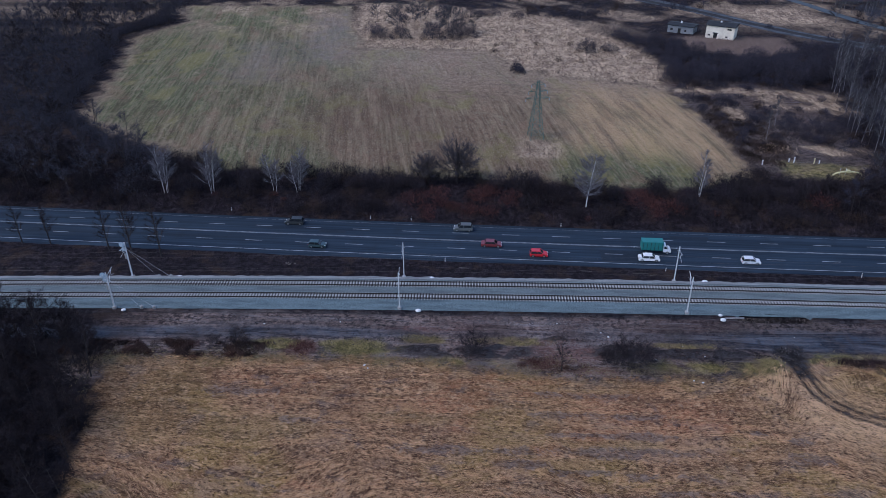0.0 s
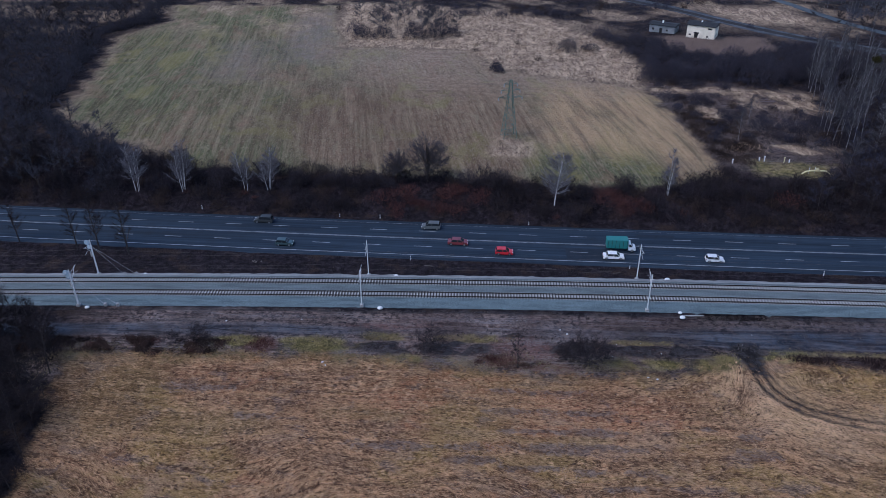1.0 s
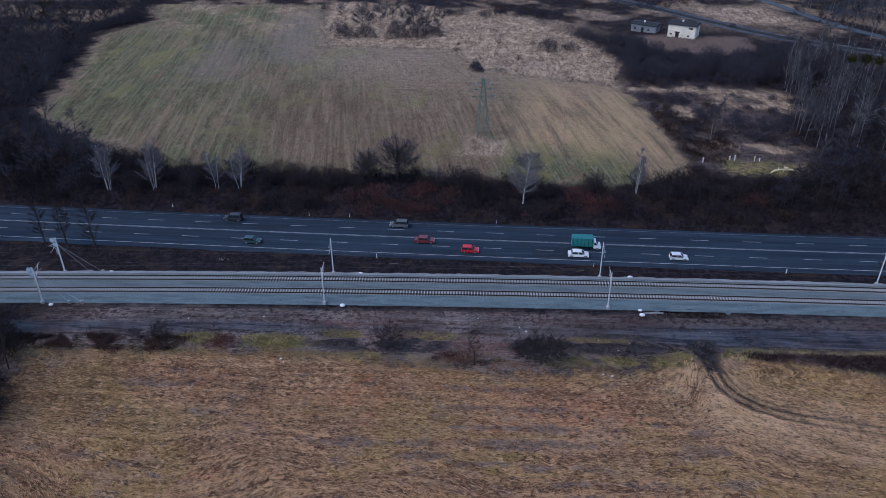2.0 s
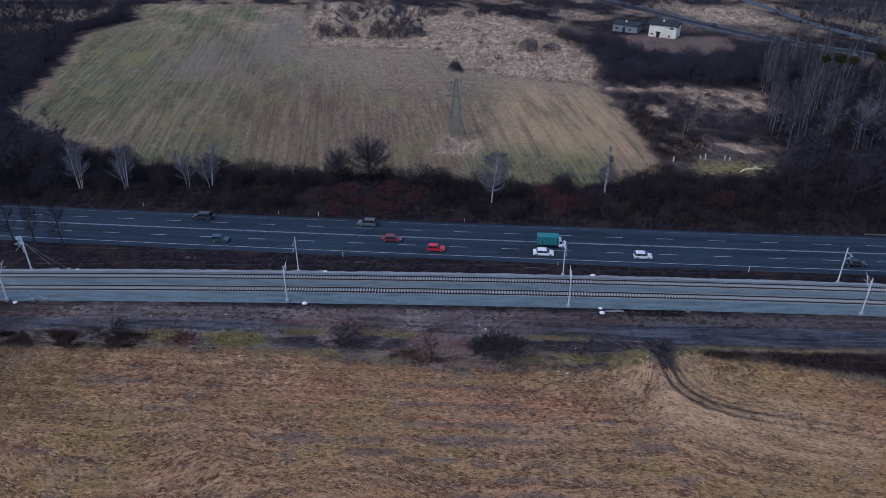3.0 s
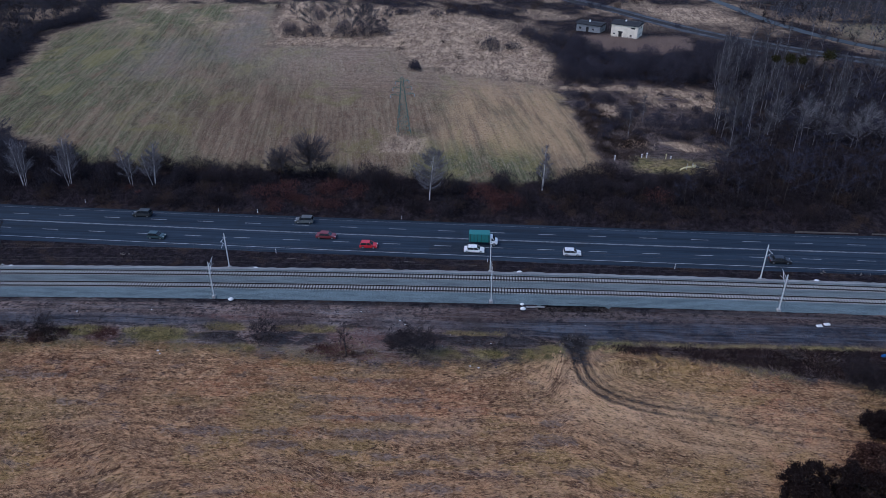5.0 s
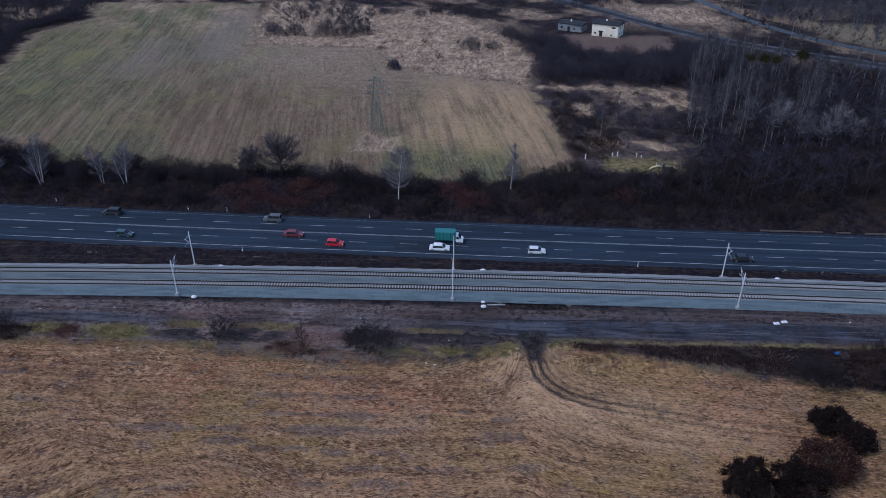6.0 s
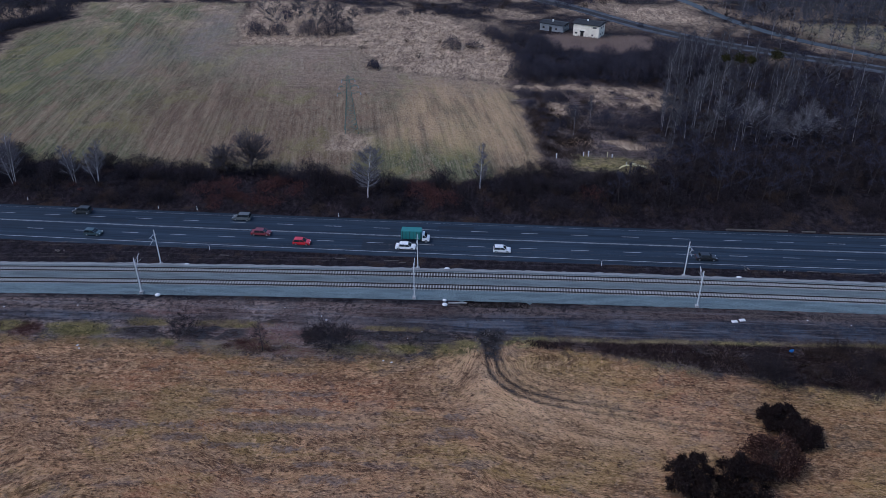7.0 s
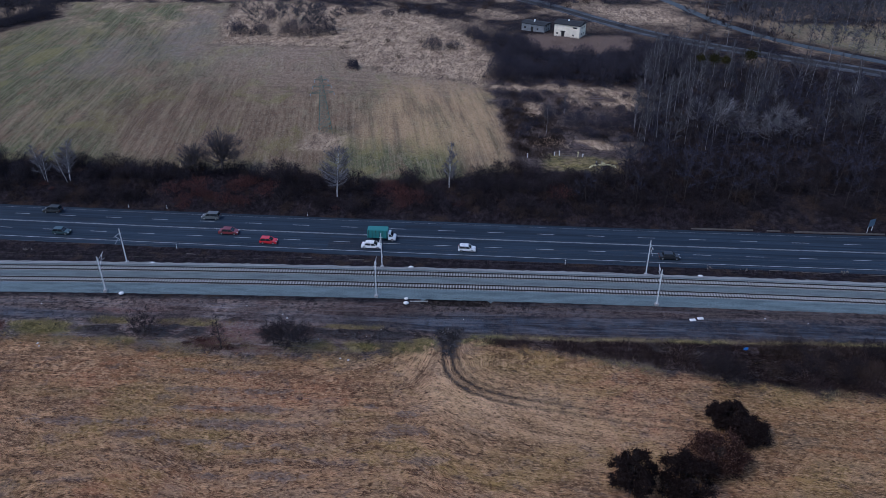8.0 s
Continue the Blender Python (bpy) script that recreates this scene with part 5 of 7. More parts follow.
class Grove:
    """Trees and bushes past counting, joined into one mesh."""

    def __init__(self):
        self.v, self.f, self.mi, self.mats, self.n = [], [], [], [], 0

    def add(self, pieces, m, k):
        mat = np.array(m)
        for v, f, material in pieces:
            if material not in self.mats:
                self.mats.append(material)
            self.v.append(v * k @ mat[:3, :3].T + mat[:3, 3])
            self.f.append(f + self.n)
            self.mi.append(np.full(len(f), self.mats.index(material), np.int32))
            self.n += len(v)

    def build(self, name, label):
        me = tri_mesh(name, np.concatenate(self.v), np.concatenate(self.f), self.mats[0])
        for material in self.mats[1:]:
            me.materials.append(material)
        me.polygons.foreach_set("material_index", np.concatenate(self.mi))
        return tagged(new(name, me), label, "woodland", kind="stuff")


def arrays(t, material):
    return np.concatenate(t.v), np.array(t.f), material


grove, FAR_KIND, COUNT, CAP = Grove(), {}, {}, 210


def placed(proto, x, y, turn, k=1.0, used=set(), far=""):
    """Puts the first one down itself, and copies after that; past the cap they join the grove."""
    kind = proto.name.split(".")[0]
    COUNT[kind] = COUNT.get(kind, 0) + 1
    if COUNT[kind] > CAP and kind in FAR_KIND:
        grove.add(R.choice(FAR_KIND.get(kind + far, FAR_KIND[kind])), at(x, y, turn), k)
        return None
    m = at(x, y, turn) @ Matrix.Diagonal((k, k, k, 1))
    if proto.name not in used:
        used.add(proto.name)
        proto.matrix_basis = m
        return proto
    c = copy_thing(proto, m)
    c.scale = (k, k, k)
    return c


L_BIRCH = "leafless silver birch with white stems and fine twigs"
L_PALE = "leafless tree with a broad crown of pale silvery twigs"
L_WOOD = "leafless dark broadleaf tree in winter woodland"
L_GREY = "leafless pale grey tree with a twiggy crown"
birches = [tree_proto("birch_tree", "tree", L_BIRCH, grow(s, h, sp, st, limbs, 150 * limbs, up, 0.22, girth, lean, 1.0, 0.024, "round"), M_BIRCH, M_TWIG_BIRCH, "birches", M_BIRCH_LIMB)
           for s, h, sp, st, limbs, up, girth, lean in ((11, 13.2, 2.8, 4, 72, 0.95, 0.0085, 0.07), (12, 12.8, 2.8, 5, 80, 0.95, 0.009, 0.07), (13, 10.6, 2.0, 2, 46, 1.0, 0.008, 0.05), (14, 13.8, 3.8, 1, 84, 0.7, 0.0095, 0.03), (15, 12.0, 1.5, 3, 36, 1.0, 0.007, 0.02))]
woods = [tree_proto("woodland_tree", "tree", L_WOOD, grow(s, h, sp, 1, 16, 1900, 0.75, 0.25, 0.011, 0.05, 1.15, 0.048, fine=False), M_BARK, M_TWIG, "woodland trees")
         for s, h, sp in ((21, 11.0, 3.6), (22, 9.0, 3.2), (23, 12.5, 3.4), (24, 8.0, 3.0))]
greys = [tree_proto("grey_tree", "tree", L_GREY, grow(s, h, sp, 1, 16, 1700, 0.7, 0.2, 0.011, 0.06, 1.4, 0.045), M_BARK_GREY, M_TWIG_GREY, "grey trees")
         for s, h, sp in ((31, 13.0, 4.6), (32, 10.0, 3.6))]
silver = [tree_proto("silver_tree", "tree", L_PALE, grow(s, h, sp, 1, 46, 4200, 0.6, 0.18, 0.012, 0.06, 1.2, 0.034, "dome"), M_BARK_GREY, tuft_material("silver_twigs", [(0.07, 0.064, 0.072), (0.14, 0.13, 0.14), (0.27, 0.255, 0.265)]), "silver trees", M_BIRCH_LIMB)
          for s, h, sp in ((33, 11.0, 4.8), (34, 9.5, 4.2))]
poles = [tree_proto("young_birch", "tree", "slender leafless birch with a pale straight stem", grow(s, h, sp, 1, 16, 900, 1.3, 0.3, 0.0055, 0.05, 1.1, 0.036, "round", False), M_POLE, M_TWIG_GREY, "young birches")
         for s, h, sp in ((41, 12.0, 1.5), (42, 14.0, 1.7), (43, 10.0, 1.3))]
oak = tree_proto("field_tree", "tree", "round-crowned leafless tree on the meadow edge", grow(51, 11.0, 5.4, 1, 90, 13000, 0.9, 0.2, 0.017, 0.02, 0.8, 0.028, "dome"), M_BARK, M_TWIG_OAK, "")
gaunt = [tree_proto("roadside_tree", "tree", "thin dark leafless tree beside the road", grow(s, h, 1.7, 1, 22, 900, 1.1, 0.2, 0.0135, 0.04, 1.0, 0.036), M_BARK, M_TWIG, "roadside trees") for s, h in ((61, 10.0), (62, 9.0))]


def shrub_proto(name, label, seed, r, h, n, material, w=0.06):
    ob = new(name, shrub_tri(seed, r, h, n, w).mesh(name, material))
    ob.location.z = -900
    return tagged(ob, label, "shrub", name.replace("_", " ") + "s")


dark_s = [shrub_proto("dark_shrub", "dark leafless thicket shrub with dense twigs", 70 + i, r, h, 1500, M_TWIG, 0.05) for i, (r, h) in enumerate(((2.4, 3.6), (3.0, 4.4), (2.0, 2.8)))]
red_s = [shrub_proto("russet_shrub", "low russet-red bramble shrub on the bank", 80 + i, r, h, 850, M_TWIG_RED, 0.07) for i, (r, h) in enumerate(((2.2, 1.7), (2.8, 2.1)))]
brown_s = [shrub_proto("brown_shrub", "brown leafless shrub of thin shoots", 90 + i, r, h, 700, M_TWIG_BROWN, 0.07) for i, (r, h) in enumerate(((2.0, 2.4), (2.6, 3.0)))]

def far_tree(s, h, sp, grey=False):
    wood, limb_t, crown = grow(s, h, sp, 1, 6, 340, 0.75, 0.25, 0.009, 0.05, 1.5, 0.095, fine=False)
    m = M_BARK
    return [arrays(wood, m), arrays(limb_t, m), arrays(crown, M_TWIG_HAZE if grey == 2 else M_TWIG_WEST if grey else M_TWIG_FAR if s % 2 else M_TWIG)]


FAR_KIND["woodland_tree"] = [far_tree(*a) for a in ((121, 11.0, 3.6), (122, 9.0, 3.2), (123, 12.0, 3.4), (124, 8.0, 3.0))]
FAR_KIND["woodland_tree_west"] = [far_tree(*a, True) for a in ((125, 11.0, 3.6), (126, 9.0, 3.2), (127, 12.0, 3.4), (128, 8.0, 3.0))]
# growth by the far lane wears the haze-tinted twigs
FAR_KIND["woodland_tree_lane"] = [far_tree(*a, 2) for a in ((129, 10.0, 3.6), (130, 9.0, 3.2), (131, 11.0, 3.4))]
FAR_KIND["dark_shrub_lane"] = [[arrays(shrub_tri(165 + i, r, h, 350, 0.12), M_TWIG_HAZE)] for i, (r, h) in enumerate(((2.6, 3.6), (2.4, 3.0)))]
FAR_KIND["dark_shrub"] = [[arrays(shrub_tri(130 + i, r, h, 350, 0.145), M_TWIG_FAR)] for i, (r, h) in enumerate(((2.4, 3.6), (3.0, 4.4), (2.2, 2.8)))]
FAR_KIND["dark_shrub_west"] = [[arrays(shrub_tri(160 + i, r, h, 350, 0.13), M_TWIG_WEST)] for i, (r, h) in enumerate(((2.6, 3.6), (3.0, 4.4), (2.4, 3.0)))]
FAR_KIND["dark_shrub_bank"] = [[arrays(shrub_tri(150 + i, r, h, 520, 0.095), M_TWIG_BANK)] for i, (r, h) in enumerate(((2.4, 3.4), (3.0, 4.2), (2.2, 2.8)))]
FAR_KIND["brown_shrub"] = [[arrays(shrub_tri(140 + i, r, h, 420, 0.11), M_TWIG_BROWN)] for i, (r, h) in enumerate(((2.0, 2.4), (2.6, 3.0)))]

# single trees that stand out
R = random.Random(7)
BIRCH_FEET = ((-78.9, 48.5), (-66.7, 47.8), (-50.4, 48.9), (-44.3, 49.8), (29.5, 43.2), (58.4, 47.9), (-2.3, 51.6))
for i, x, y, k in ((0, -79.0, 48.6, 0.95), (1, -66.9, 48.8, 1.0), (2, -50.3, 49.3, 0.95), (1, -44.3, 49.4, 0.86), (3, 29.5, 43.2, 1.0), (4, 58.4, 47.9, 1.0)):
    placed(birches[i], x, y, R.uniform(0, 360), k)
placed(oak, -3.0, 53.6, 40, 1.2)
placed(oak, -10.6, 53.2, 200, 0.85)
for i, x, y, k in ((0, -83.6, 22.4, 1.25), (1, -77.7, 21.3, 1.5), (0, -70.4, 20.0, 1.4), (1, -98.8, 25.0, 1.15), (0, -105.8, 25.2, 1.1)):
    placed(gaunt[i], x, y, R.uniform(0, 360), k)


def scatter(n, x0, x1, y0, y1, ok, gap):
    """Random spots that keep some distance from one another."""
    spots, cells = [], {}
    for _ in range(n * 12):
        if len(spots) >= n:
            break
        x, y = R.uniform(x0, x1), R.uniform(y0, y1)
        if not ok(x, y):
            continue
        key = (int(x // gap), int(y // gap))
        if any((x - a) ** 2 + (y - b) ** 2 < gap * gap for i in (-1, 0, 1) for j in (-1, 0, 1) for a, b in cells.get((key[0] + i, key[1] + j), ())):
            continue
        cells.setdefault(key, []).append((x, y))
        spots.append((x, y))
    return spots


def within(poly, x, y):
    return inside(poly, np.array([x]), np.array([y]), 0.01)[0] > 0.5


def open_ground(x, y):
    return any(within(p, x, y) for p in (MEADOW, TAN_GRASS, REED, FAR_TAN))


def on_far_road(x, y):
    return abs(x - np.interp(y, [120, 163, 193, 215, 241, 283, 340], [265, 225, 197, 180, 174, 164, 150])) < 9


def on_far_path(x, y):
    return abs(y - np.interp(x, [95, 119, 136, 151, 166, 187, 212, 290], [274, 239, 214, 197.5, 185, 169, 155, 105])) < 5


# near side: hedge of shrubs along the service track, dark wood at the western end
for x, y, k, proto in ((-43.3, -13.6, 0.75, brown_s[1]), (-31.0, -14.8, 0.6, red_s[0]), (12.5, -18.0, 0.4, red_s[0]),
                       (110.0, -26.5, 1.2, dark_s[1]), (104.2, -20.5, 0.7, brown_s[1]), (96.8, -20.0, 0.6, brown_s[0])):
    placed(proto, x, y, R.uniform(0, 360), k)
feathery = tree_proto("feathery_shrub", "shrub", "tall feathery leafless shrub with purple-brown shoots", grow(63, 4.6, 2.1, 6, 46, 2600, 0.9, 0.06, 0.009, 0.10, 0.8, 0.028), M_BARK, M_TWIG_BANK, "feathery shrubs")
for x, y, k in ((0.7, -16.8, 1.2), (30.2, -18.6, 1.35), (27.6, -18.2, 1.1), (32.6, -18.2, 0.9), (25.4, -17.6, 0.6), (-43.3, -13.6, 0.8), (-47.5, -14.2, 0.6), (107.6, -24.6, 1.05), (110.4, -25.4, 0.95)):
    placed(feathery, x, y, R.uniform(0, 360), k)
placed(gaunt[1], 17.3, -20.0, 20, 0.8)
for x, y in scatter(9, -70, -34, -19, -13.5, lambda x, y: True, 3.0):
    placed(R.choice(brown_s + red_s), x, y, R.uniform(0, 360), R.uniform(0.3, 0.6))
for x, y in scatter(80, 111, 176, -30.5, -16.0, lambda x, y: y > -22 - 0.12 * (x - 100) and not (112.5 < x < 119.5 and y < -15.8 and y > -24), 2.1):
    placed(R.choice(dark_s + brown_s + brown_s), x, y, R.uniform(0, 360), R.uniform(0.6, 1.1))


def near_wood_ok(x, y):
    return x < np.interp(y, [-60, -50, -37, -23, -13], [-57.5, -59.0, -63.0, -67.0, -72.0])


for x, y in scatter(150, -112, -57, -66, -13, near_wood_ok, 2.6):
    placed(R.choice(woods), x, y, R.uniform(0, 360), R.uniform(0.62, 0.95))
for x, y in scatter(110, -112, -57, -66, -14, near_wood_ok, 2.1):
    placed(R.choice(dark_s), x, y, R.uniform(0, 360), R.uniform(0.7, 1.05))
for x, y, k in ((-74.6, -13.6, 0.78), (-77.5, -13.0, 0.92), (-79.8, -14.6, 1.0), (-82.0, -13.2, 0.95), (-85.5, -13.4, 0.98), (-88.5, -12.8, 0.9), (-91.0, -13.6, 1.0), (-96.0, -13.2, 0.95)):
    placed(R.choice(woods), x, y, R.uniform(0, 360), k)


# bank between road and meadow
def bank_ok(x, y):
    v = y - road_y(x)
    return v > 10.5 and not within(MEADOW, x, y - 1.0)


for x, y in scatter(520, -175, 200, 36, 66, bank_ok, 1.9):
    v = y - road_y(x)
    red = (-20 < x < 13 or 40 < x < 52) and v < 21
    if 78 < x < 108 and y > 54:
        continue
    if any(abs(x - bx) < 3.2 and by - 8 < y < by + 1.2 for bx, by in BIRCH_FEET):
        if R.random() < 0.6:
            placed(R.choice(red_s + brown_s), x, y, R.uniform(0, 360), R.uniform(0.35, 0.6))
        continue
    if red and R.random() < 0.85:
        placed(R.choice(red_s), x, y, R.uniform(0, 360), R.uniform(0.8, 1.25))
    elif R.random() < 0.3:
        placed(R.choice(brown_s), x, y, R.uniform(0, 360), R.uniform(0.7, 1.1))
    else:
        placed(R.choice(dark_s), x, y, R.uniform(0, 360), R.uniform(0.75, 1.25), far="_bank")


for x, y, k in ((66.5, 45.5, 0.55), (71.5, 46.5, 0.7), (77.0, 44.0, 0.5), (83.5, 44.5, 0.65), (90.0, 47.0, 0.55), (97.5, 45.5, 0.72), (104.5, 47.5, 0.7), (-36.0, 50.0, 0.5), (14.0, 47.5, 0.5), (20.5, 46.0, 0.45)):
    placed(R.choice(woods), x, y, R.uniform(0, 360), k)
for x, y, k in ((87.5, 43.5, 1.5), (-14.0, 45.0, 1.3), (-8.0, 46.5, 1.4), (2.0, 45.5, 1.2), (46.0, 43.5, 1.2)):
    placed(red_s[1], x, y, R.uniform(0, 360), k)


bank_bushes = [shrub_proto("bank_bush", "rounded grey-purple leafless bush on the bank", 180 + i, r, h, 2600, M_BUSH, 0.04) for i, (r, h) in enumerate(((2.6, 4.4), (3.0, 5.2), (2.2, 3.4)))]
for x, y, k in ((-30.5, 50.5, 0.9), (-26.5, 51.0, 1.1), (-21.5, 50.0, 0.8), (-16.5, 51.5, 1.1), (-12.8, 50.0, 0.7), (7.5, 50.5, 0.9), (12.5, 50.0, 1.1), (16.5, 49.5, 0.9), (22.0, 48.0, 0.8), (37.0, 47.0, 0.7), (48.0, 48.0, 0.8), (64.5, 46.0, 1.0), (68.5, 46.5, 0.9),
                (74.0, 47.0, 0.8), (80.5, 46.0, 0.9), (93.0, 50.5, 1.0), (100.5, 51.0, 1.0), (108.0, 53.5, 1.1), (113.0, 50.0, 1.1), (86.0, 48.5, 0.8), (-37.0, 51.0, 0.9), (-57.0, 50.0, 1.0), (-73.0, 49.5, 1.0), (-85.0, 50.0, 1.2)):
    placed(R.choice(bank_bushes), x, y, R.uniform(0, 360), k)


# woods west of the meadow, and east of it
def west_ok(x, y):
    edge = np.interp(y, [40, 62, 83, 100, 160, 207, 236, 270, 320], [-84, -84, -108, -130, -143, -156, -142, -150, -150])
    return x < edge and y - road_y(x) > 13


def east_ok(x, y):
    edge = np.interp(y, [40, 58, 75, 100, 130, 165], [92, 108, 112, 116, 124, 140])
    return x > edge and y - road_y(x) > 12 and not on_far_path(x, y) and not on_far_road(x, y) and y < np.interp(x, [100, 150, 175, 214, 280], [158, 160, 144, 112, 66])


for x, y in scatter(190, -165, -78, 44, 285, lambda x, y: west_ok(x + 0.5, y) and not west_ok(x + 9, y), 2.0):
    placed(R.choice(dark_s), x, y, R.uniform(0, 360), R.uniform(0.7, 1.3), far="_west")
for x, y in scatter(470, -212, -80, 40, 290, west_ok, 3.7):
    placed(R.choice(woods), x, y, R.uniform(0, 360), R.uniform(0.75, 1.15), far="_west")
for x, y in scatter(520, 92, 235, 40, 172, east_ok, 3.3):
    pick = R.random()
    if pick < (0.5 if y > 96 and x < 165 else 0.26 if y > 74 and x < 165 else 0.12 if y > 80 else 0):
        placed(R.choice(poles), x, y, R.uniform(0, 360), R.uniform(0.85, 1.3))
    elif 0.5 < pick < 0.56 and 60 < y < 130:
        placed(R.choice(greys), x, y, R.uniform(0, 360), R.uniform(0.8, 1.1))
    else:
        placed(R.choice(woods), x, y, R.uniform(0, 360), R.uniform(0.7, 1.05), far="_west" if y > 100 and x < 165 and pick < 0.75 else "")

# thicket below the reed bed, scrub beside the meadow, clumps far off
thickets = []
for i, (r, h, n) in enumerate(((4.4, 5.4, 7000), (4.4, 6.2, 7600), (4.2, 3.8, 5600))):
    t = new("thicket_bush", shrub_tri(170 + i, r, h, n, 0.05, 0.11, 1.12).mesh("thicket_bush", M_TWIG_THICK))
    t.location.z = -900
    thickets.append(tagged(t, "wide rounded thicket bush of dense dark purple twigs", "shrub", "thicket bushes"))
THICKET_NORTH = ((74, 144, 1.1), (82, 140, 1.45), (91, 143, 1.0), (99, 147, 1.5), (112, 139, 1.8), (122, 143, 1.25), (131, 142, 1.6), (140, 145, 1.2), (149, 147, 1.1), (106, 152, 1.1), (128, 153, 1.2), (145, 155, 1.2), (84, 153, 0.9), (77, 192, 0.9), (84, 186, 1.0), (81, 176, 0.9), (88, 170, 1.1), (97, 164, 1.0), (108, 162, 1.2), (120, 163, 1.1), (131, 166, 1.3), (140, 172, 1.1), (147, 176, 0.9), (136, 158, 1.2), (116, 155, 1.0))
THICKET_SOUTH = ((75, 121, 0.8), (84, 118, 0.9), (89, 103, 0.8), (97, 92, 1.1), (105, 90, 1.15), (112, 91, 1.1), (99, 84, 0.7), (75.5, 160, 1.1), (73, 178, 1.0), (79, 168, 1.2), (69, 196, 1.0), (118, 100, 0.9))
THICKET_FAR = ((48, 186, 0.9), (57, 186, 0.9), (65, 206, 0.9), (-40, 207, 1.0), (-31, 208, 1.0), (-17, 207, 1.1), (-8, 208, 1.1), (-1, 211, 0.9), (18.6, 154.5, 0.5), (18.0, 157.0, 0.55), (17.6, 159.5, 0.5))
for x, y, k in THICKET_NORTH:
    placed(R.choice(thickets[:2]), x, y, R.uniform(0, 360), k)
for x, y, k in THICKET_SOUTH:
    placed(thickets[2], x, y, R.uniform(0, 360), k)
for x, y, k in THICKET_FAR:
    placed(R.choice(thickets), x, y, R.uniform(0, 360), k)
for k in range(7):
    placed(thickets[2], 2 + 9.5 * k + R.uniform(-3, 3), 249 + R.uniform(-3, 3), R.uniform(0, 360), R.uniform(0.7, 1.0))
for x, y, k in ((-14, 213, 1.0), (-6, 216, 1.1), (-10, 219, 1.15), (1, 218, 0.9)):
    placed(greys[1], x, y, R.uniform(0, 360), k)
for x, y in scatter(18, 70, 170, 126, 172, lambda x, y: 128 + 0.02 * x < y < 166 and not open_ground(x, y) and not on_far_path(x, y), 4.5):
    placed(R.choice(dark_s), x, y, R.uniform(0, 360), R.uniform(0.7, 1.2))
for x, y in scatter(30, 74, 126, 70, 138, lambda x, y: not within(MEADOW, x - 3, y) and not (80 < x < 108 and y < 80), 4.2):
    placed(thickets[2], x, y, R.uniform(0, 360), R.uniform(0.25, 0.55))
for x, y in scatter(80, 74, 124, 62, 150, lambda x, y: not within(MEADOW, x - 2, y) and not (78 < x < 108 and y < 76) and spots(np.array([x]), np.array([y]), DRY_SCRUB)[0] < 0.4, 2.0):
    placed(R.choice(dark_s[:1] + brown_s + brown_s), x, y, R.uniform(0, 360), R.uniform(0.3, 0.85))
for x, y in scatter(22, -46, 6, 214, 268, lambda x, y: True, 5.0):
    placed(R.choice(dark_s + dark_s + greys[1:]), x, y, R.uniform(0, 360), R.uniform(0.8, 1.3))
for x, y in scatter(9, 8, 74, 150, 262, lambda x, y: not within(MEADOW, x, y), 5.0):
    placed(R.choice(brown_s), x, y, R.uniform(0, 360), R.uniform(0.35, 0.85))
for x, y in scatter(130, -150, 160, 250, 325, lambda x, y: not open_ground(x, y) and not on_far_path(x, y) and not on_far_road(x, y), 5.0):
    placed(R.choice(dark_s + brown_s), x, y, R.uniform(0, 360), R.uniform(0.7, 1.3))
for x, y in scatter(150, 165, 280, 150, 290, lambda x, y: not on_far_path(x, y) and not on_far_road(x, y) and y > np.interp(x, [164, 214, 280], [186, 150, 110]), 6.5):
    placed(R.choice(greys + poles + woods), x, y, R.uniform(0, 360), R.uniform(0.7, 1.1))
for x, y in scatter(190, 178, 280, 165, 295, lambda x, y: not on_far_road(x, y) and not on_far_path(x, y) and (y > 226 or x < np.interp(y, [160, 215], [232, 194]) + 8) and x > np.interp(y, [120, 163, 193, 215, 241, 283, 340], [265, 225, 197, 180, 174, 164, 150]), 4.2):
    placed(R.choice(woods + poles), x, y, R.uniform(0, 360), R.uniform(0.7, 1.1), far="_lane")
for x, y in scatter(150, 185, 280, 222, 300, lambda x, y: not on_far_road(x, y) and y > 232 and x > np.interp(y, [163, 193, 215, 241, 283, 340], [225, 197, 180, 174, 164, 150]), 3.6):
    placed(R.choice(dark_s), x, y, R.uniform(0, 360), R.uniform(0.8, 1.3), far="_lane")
for x, y, k in ((140.5, 86.0, 1.1), (144.8, 82.0, 1.0), (155.5, 84.0, 1.2), (151.0, 77.0, 1.0), (134.0, 93.0, 0.9), (159.5, 80.0, 0.95)):
    placed(R.choice(silver), x, y, R.uniform(0, 360), k)
for x, y in ((132.1, 217.8), (151.1, 197.8), (103.3, 255.8)):
    placed(dark_s[2], x, y, R.uniform(0, 360), 0.8)
for x, y in ((87.0, 84.0), (93.5, 96.0)):
    placed(poles[2], x, y, 50, 0.9)


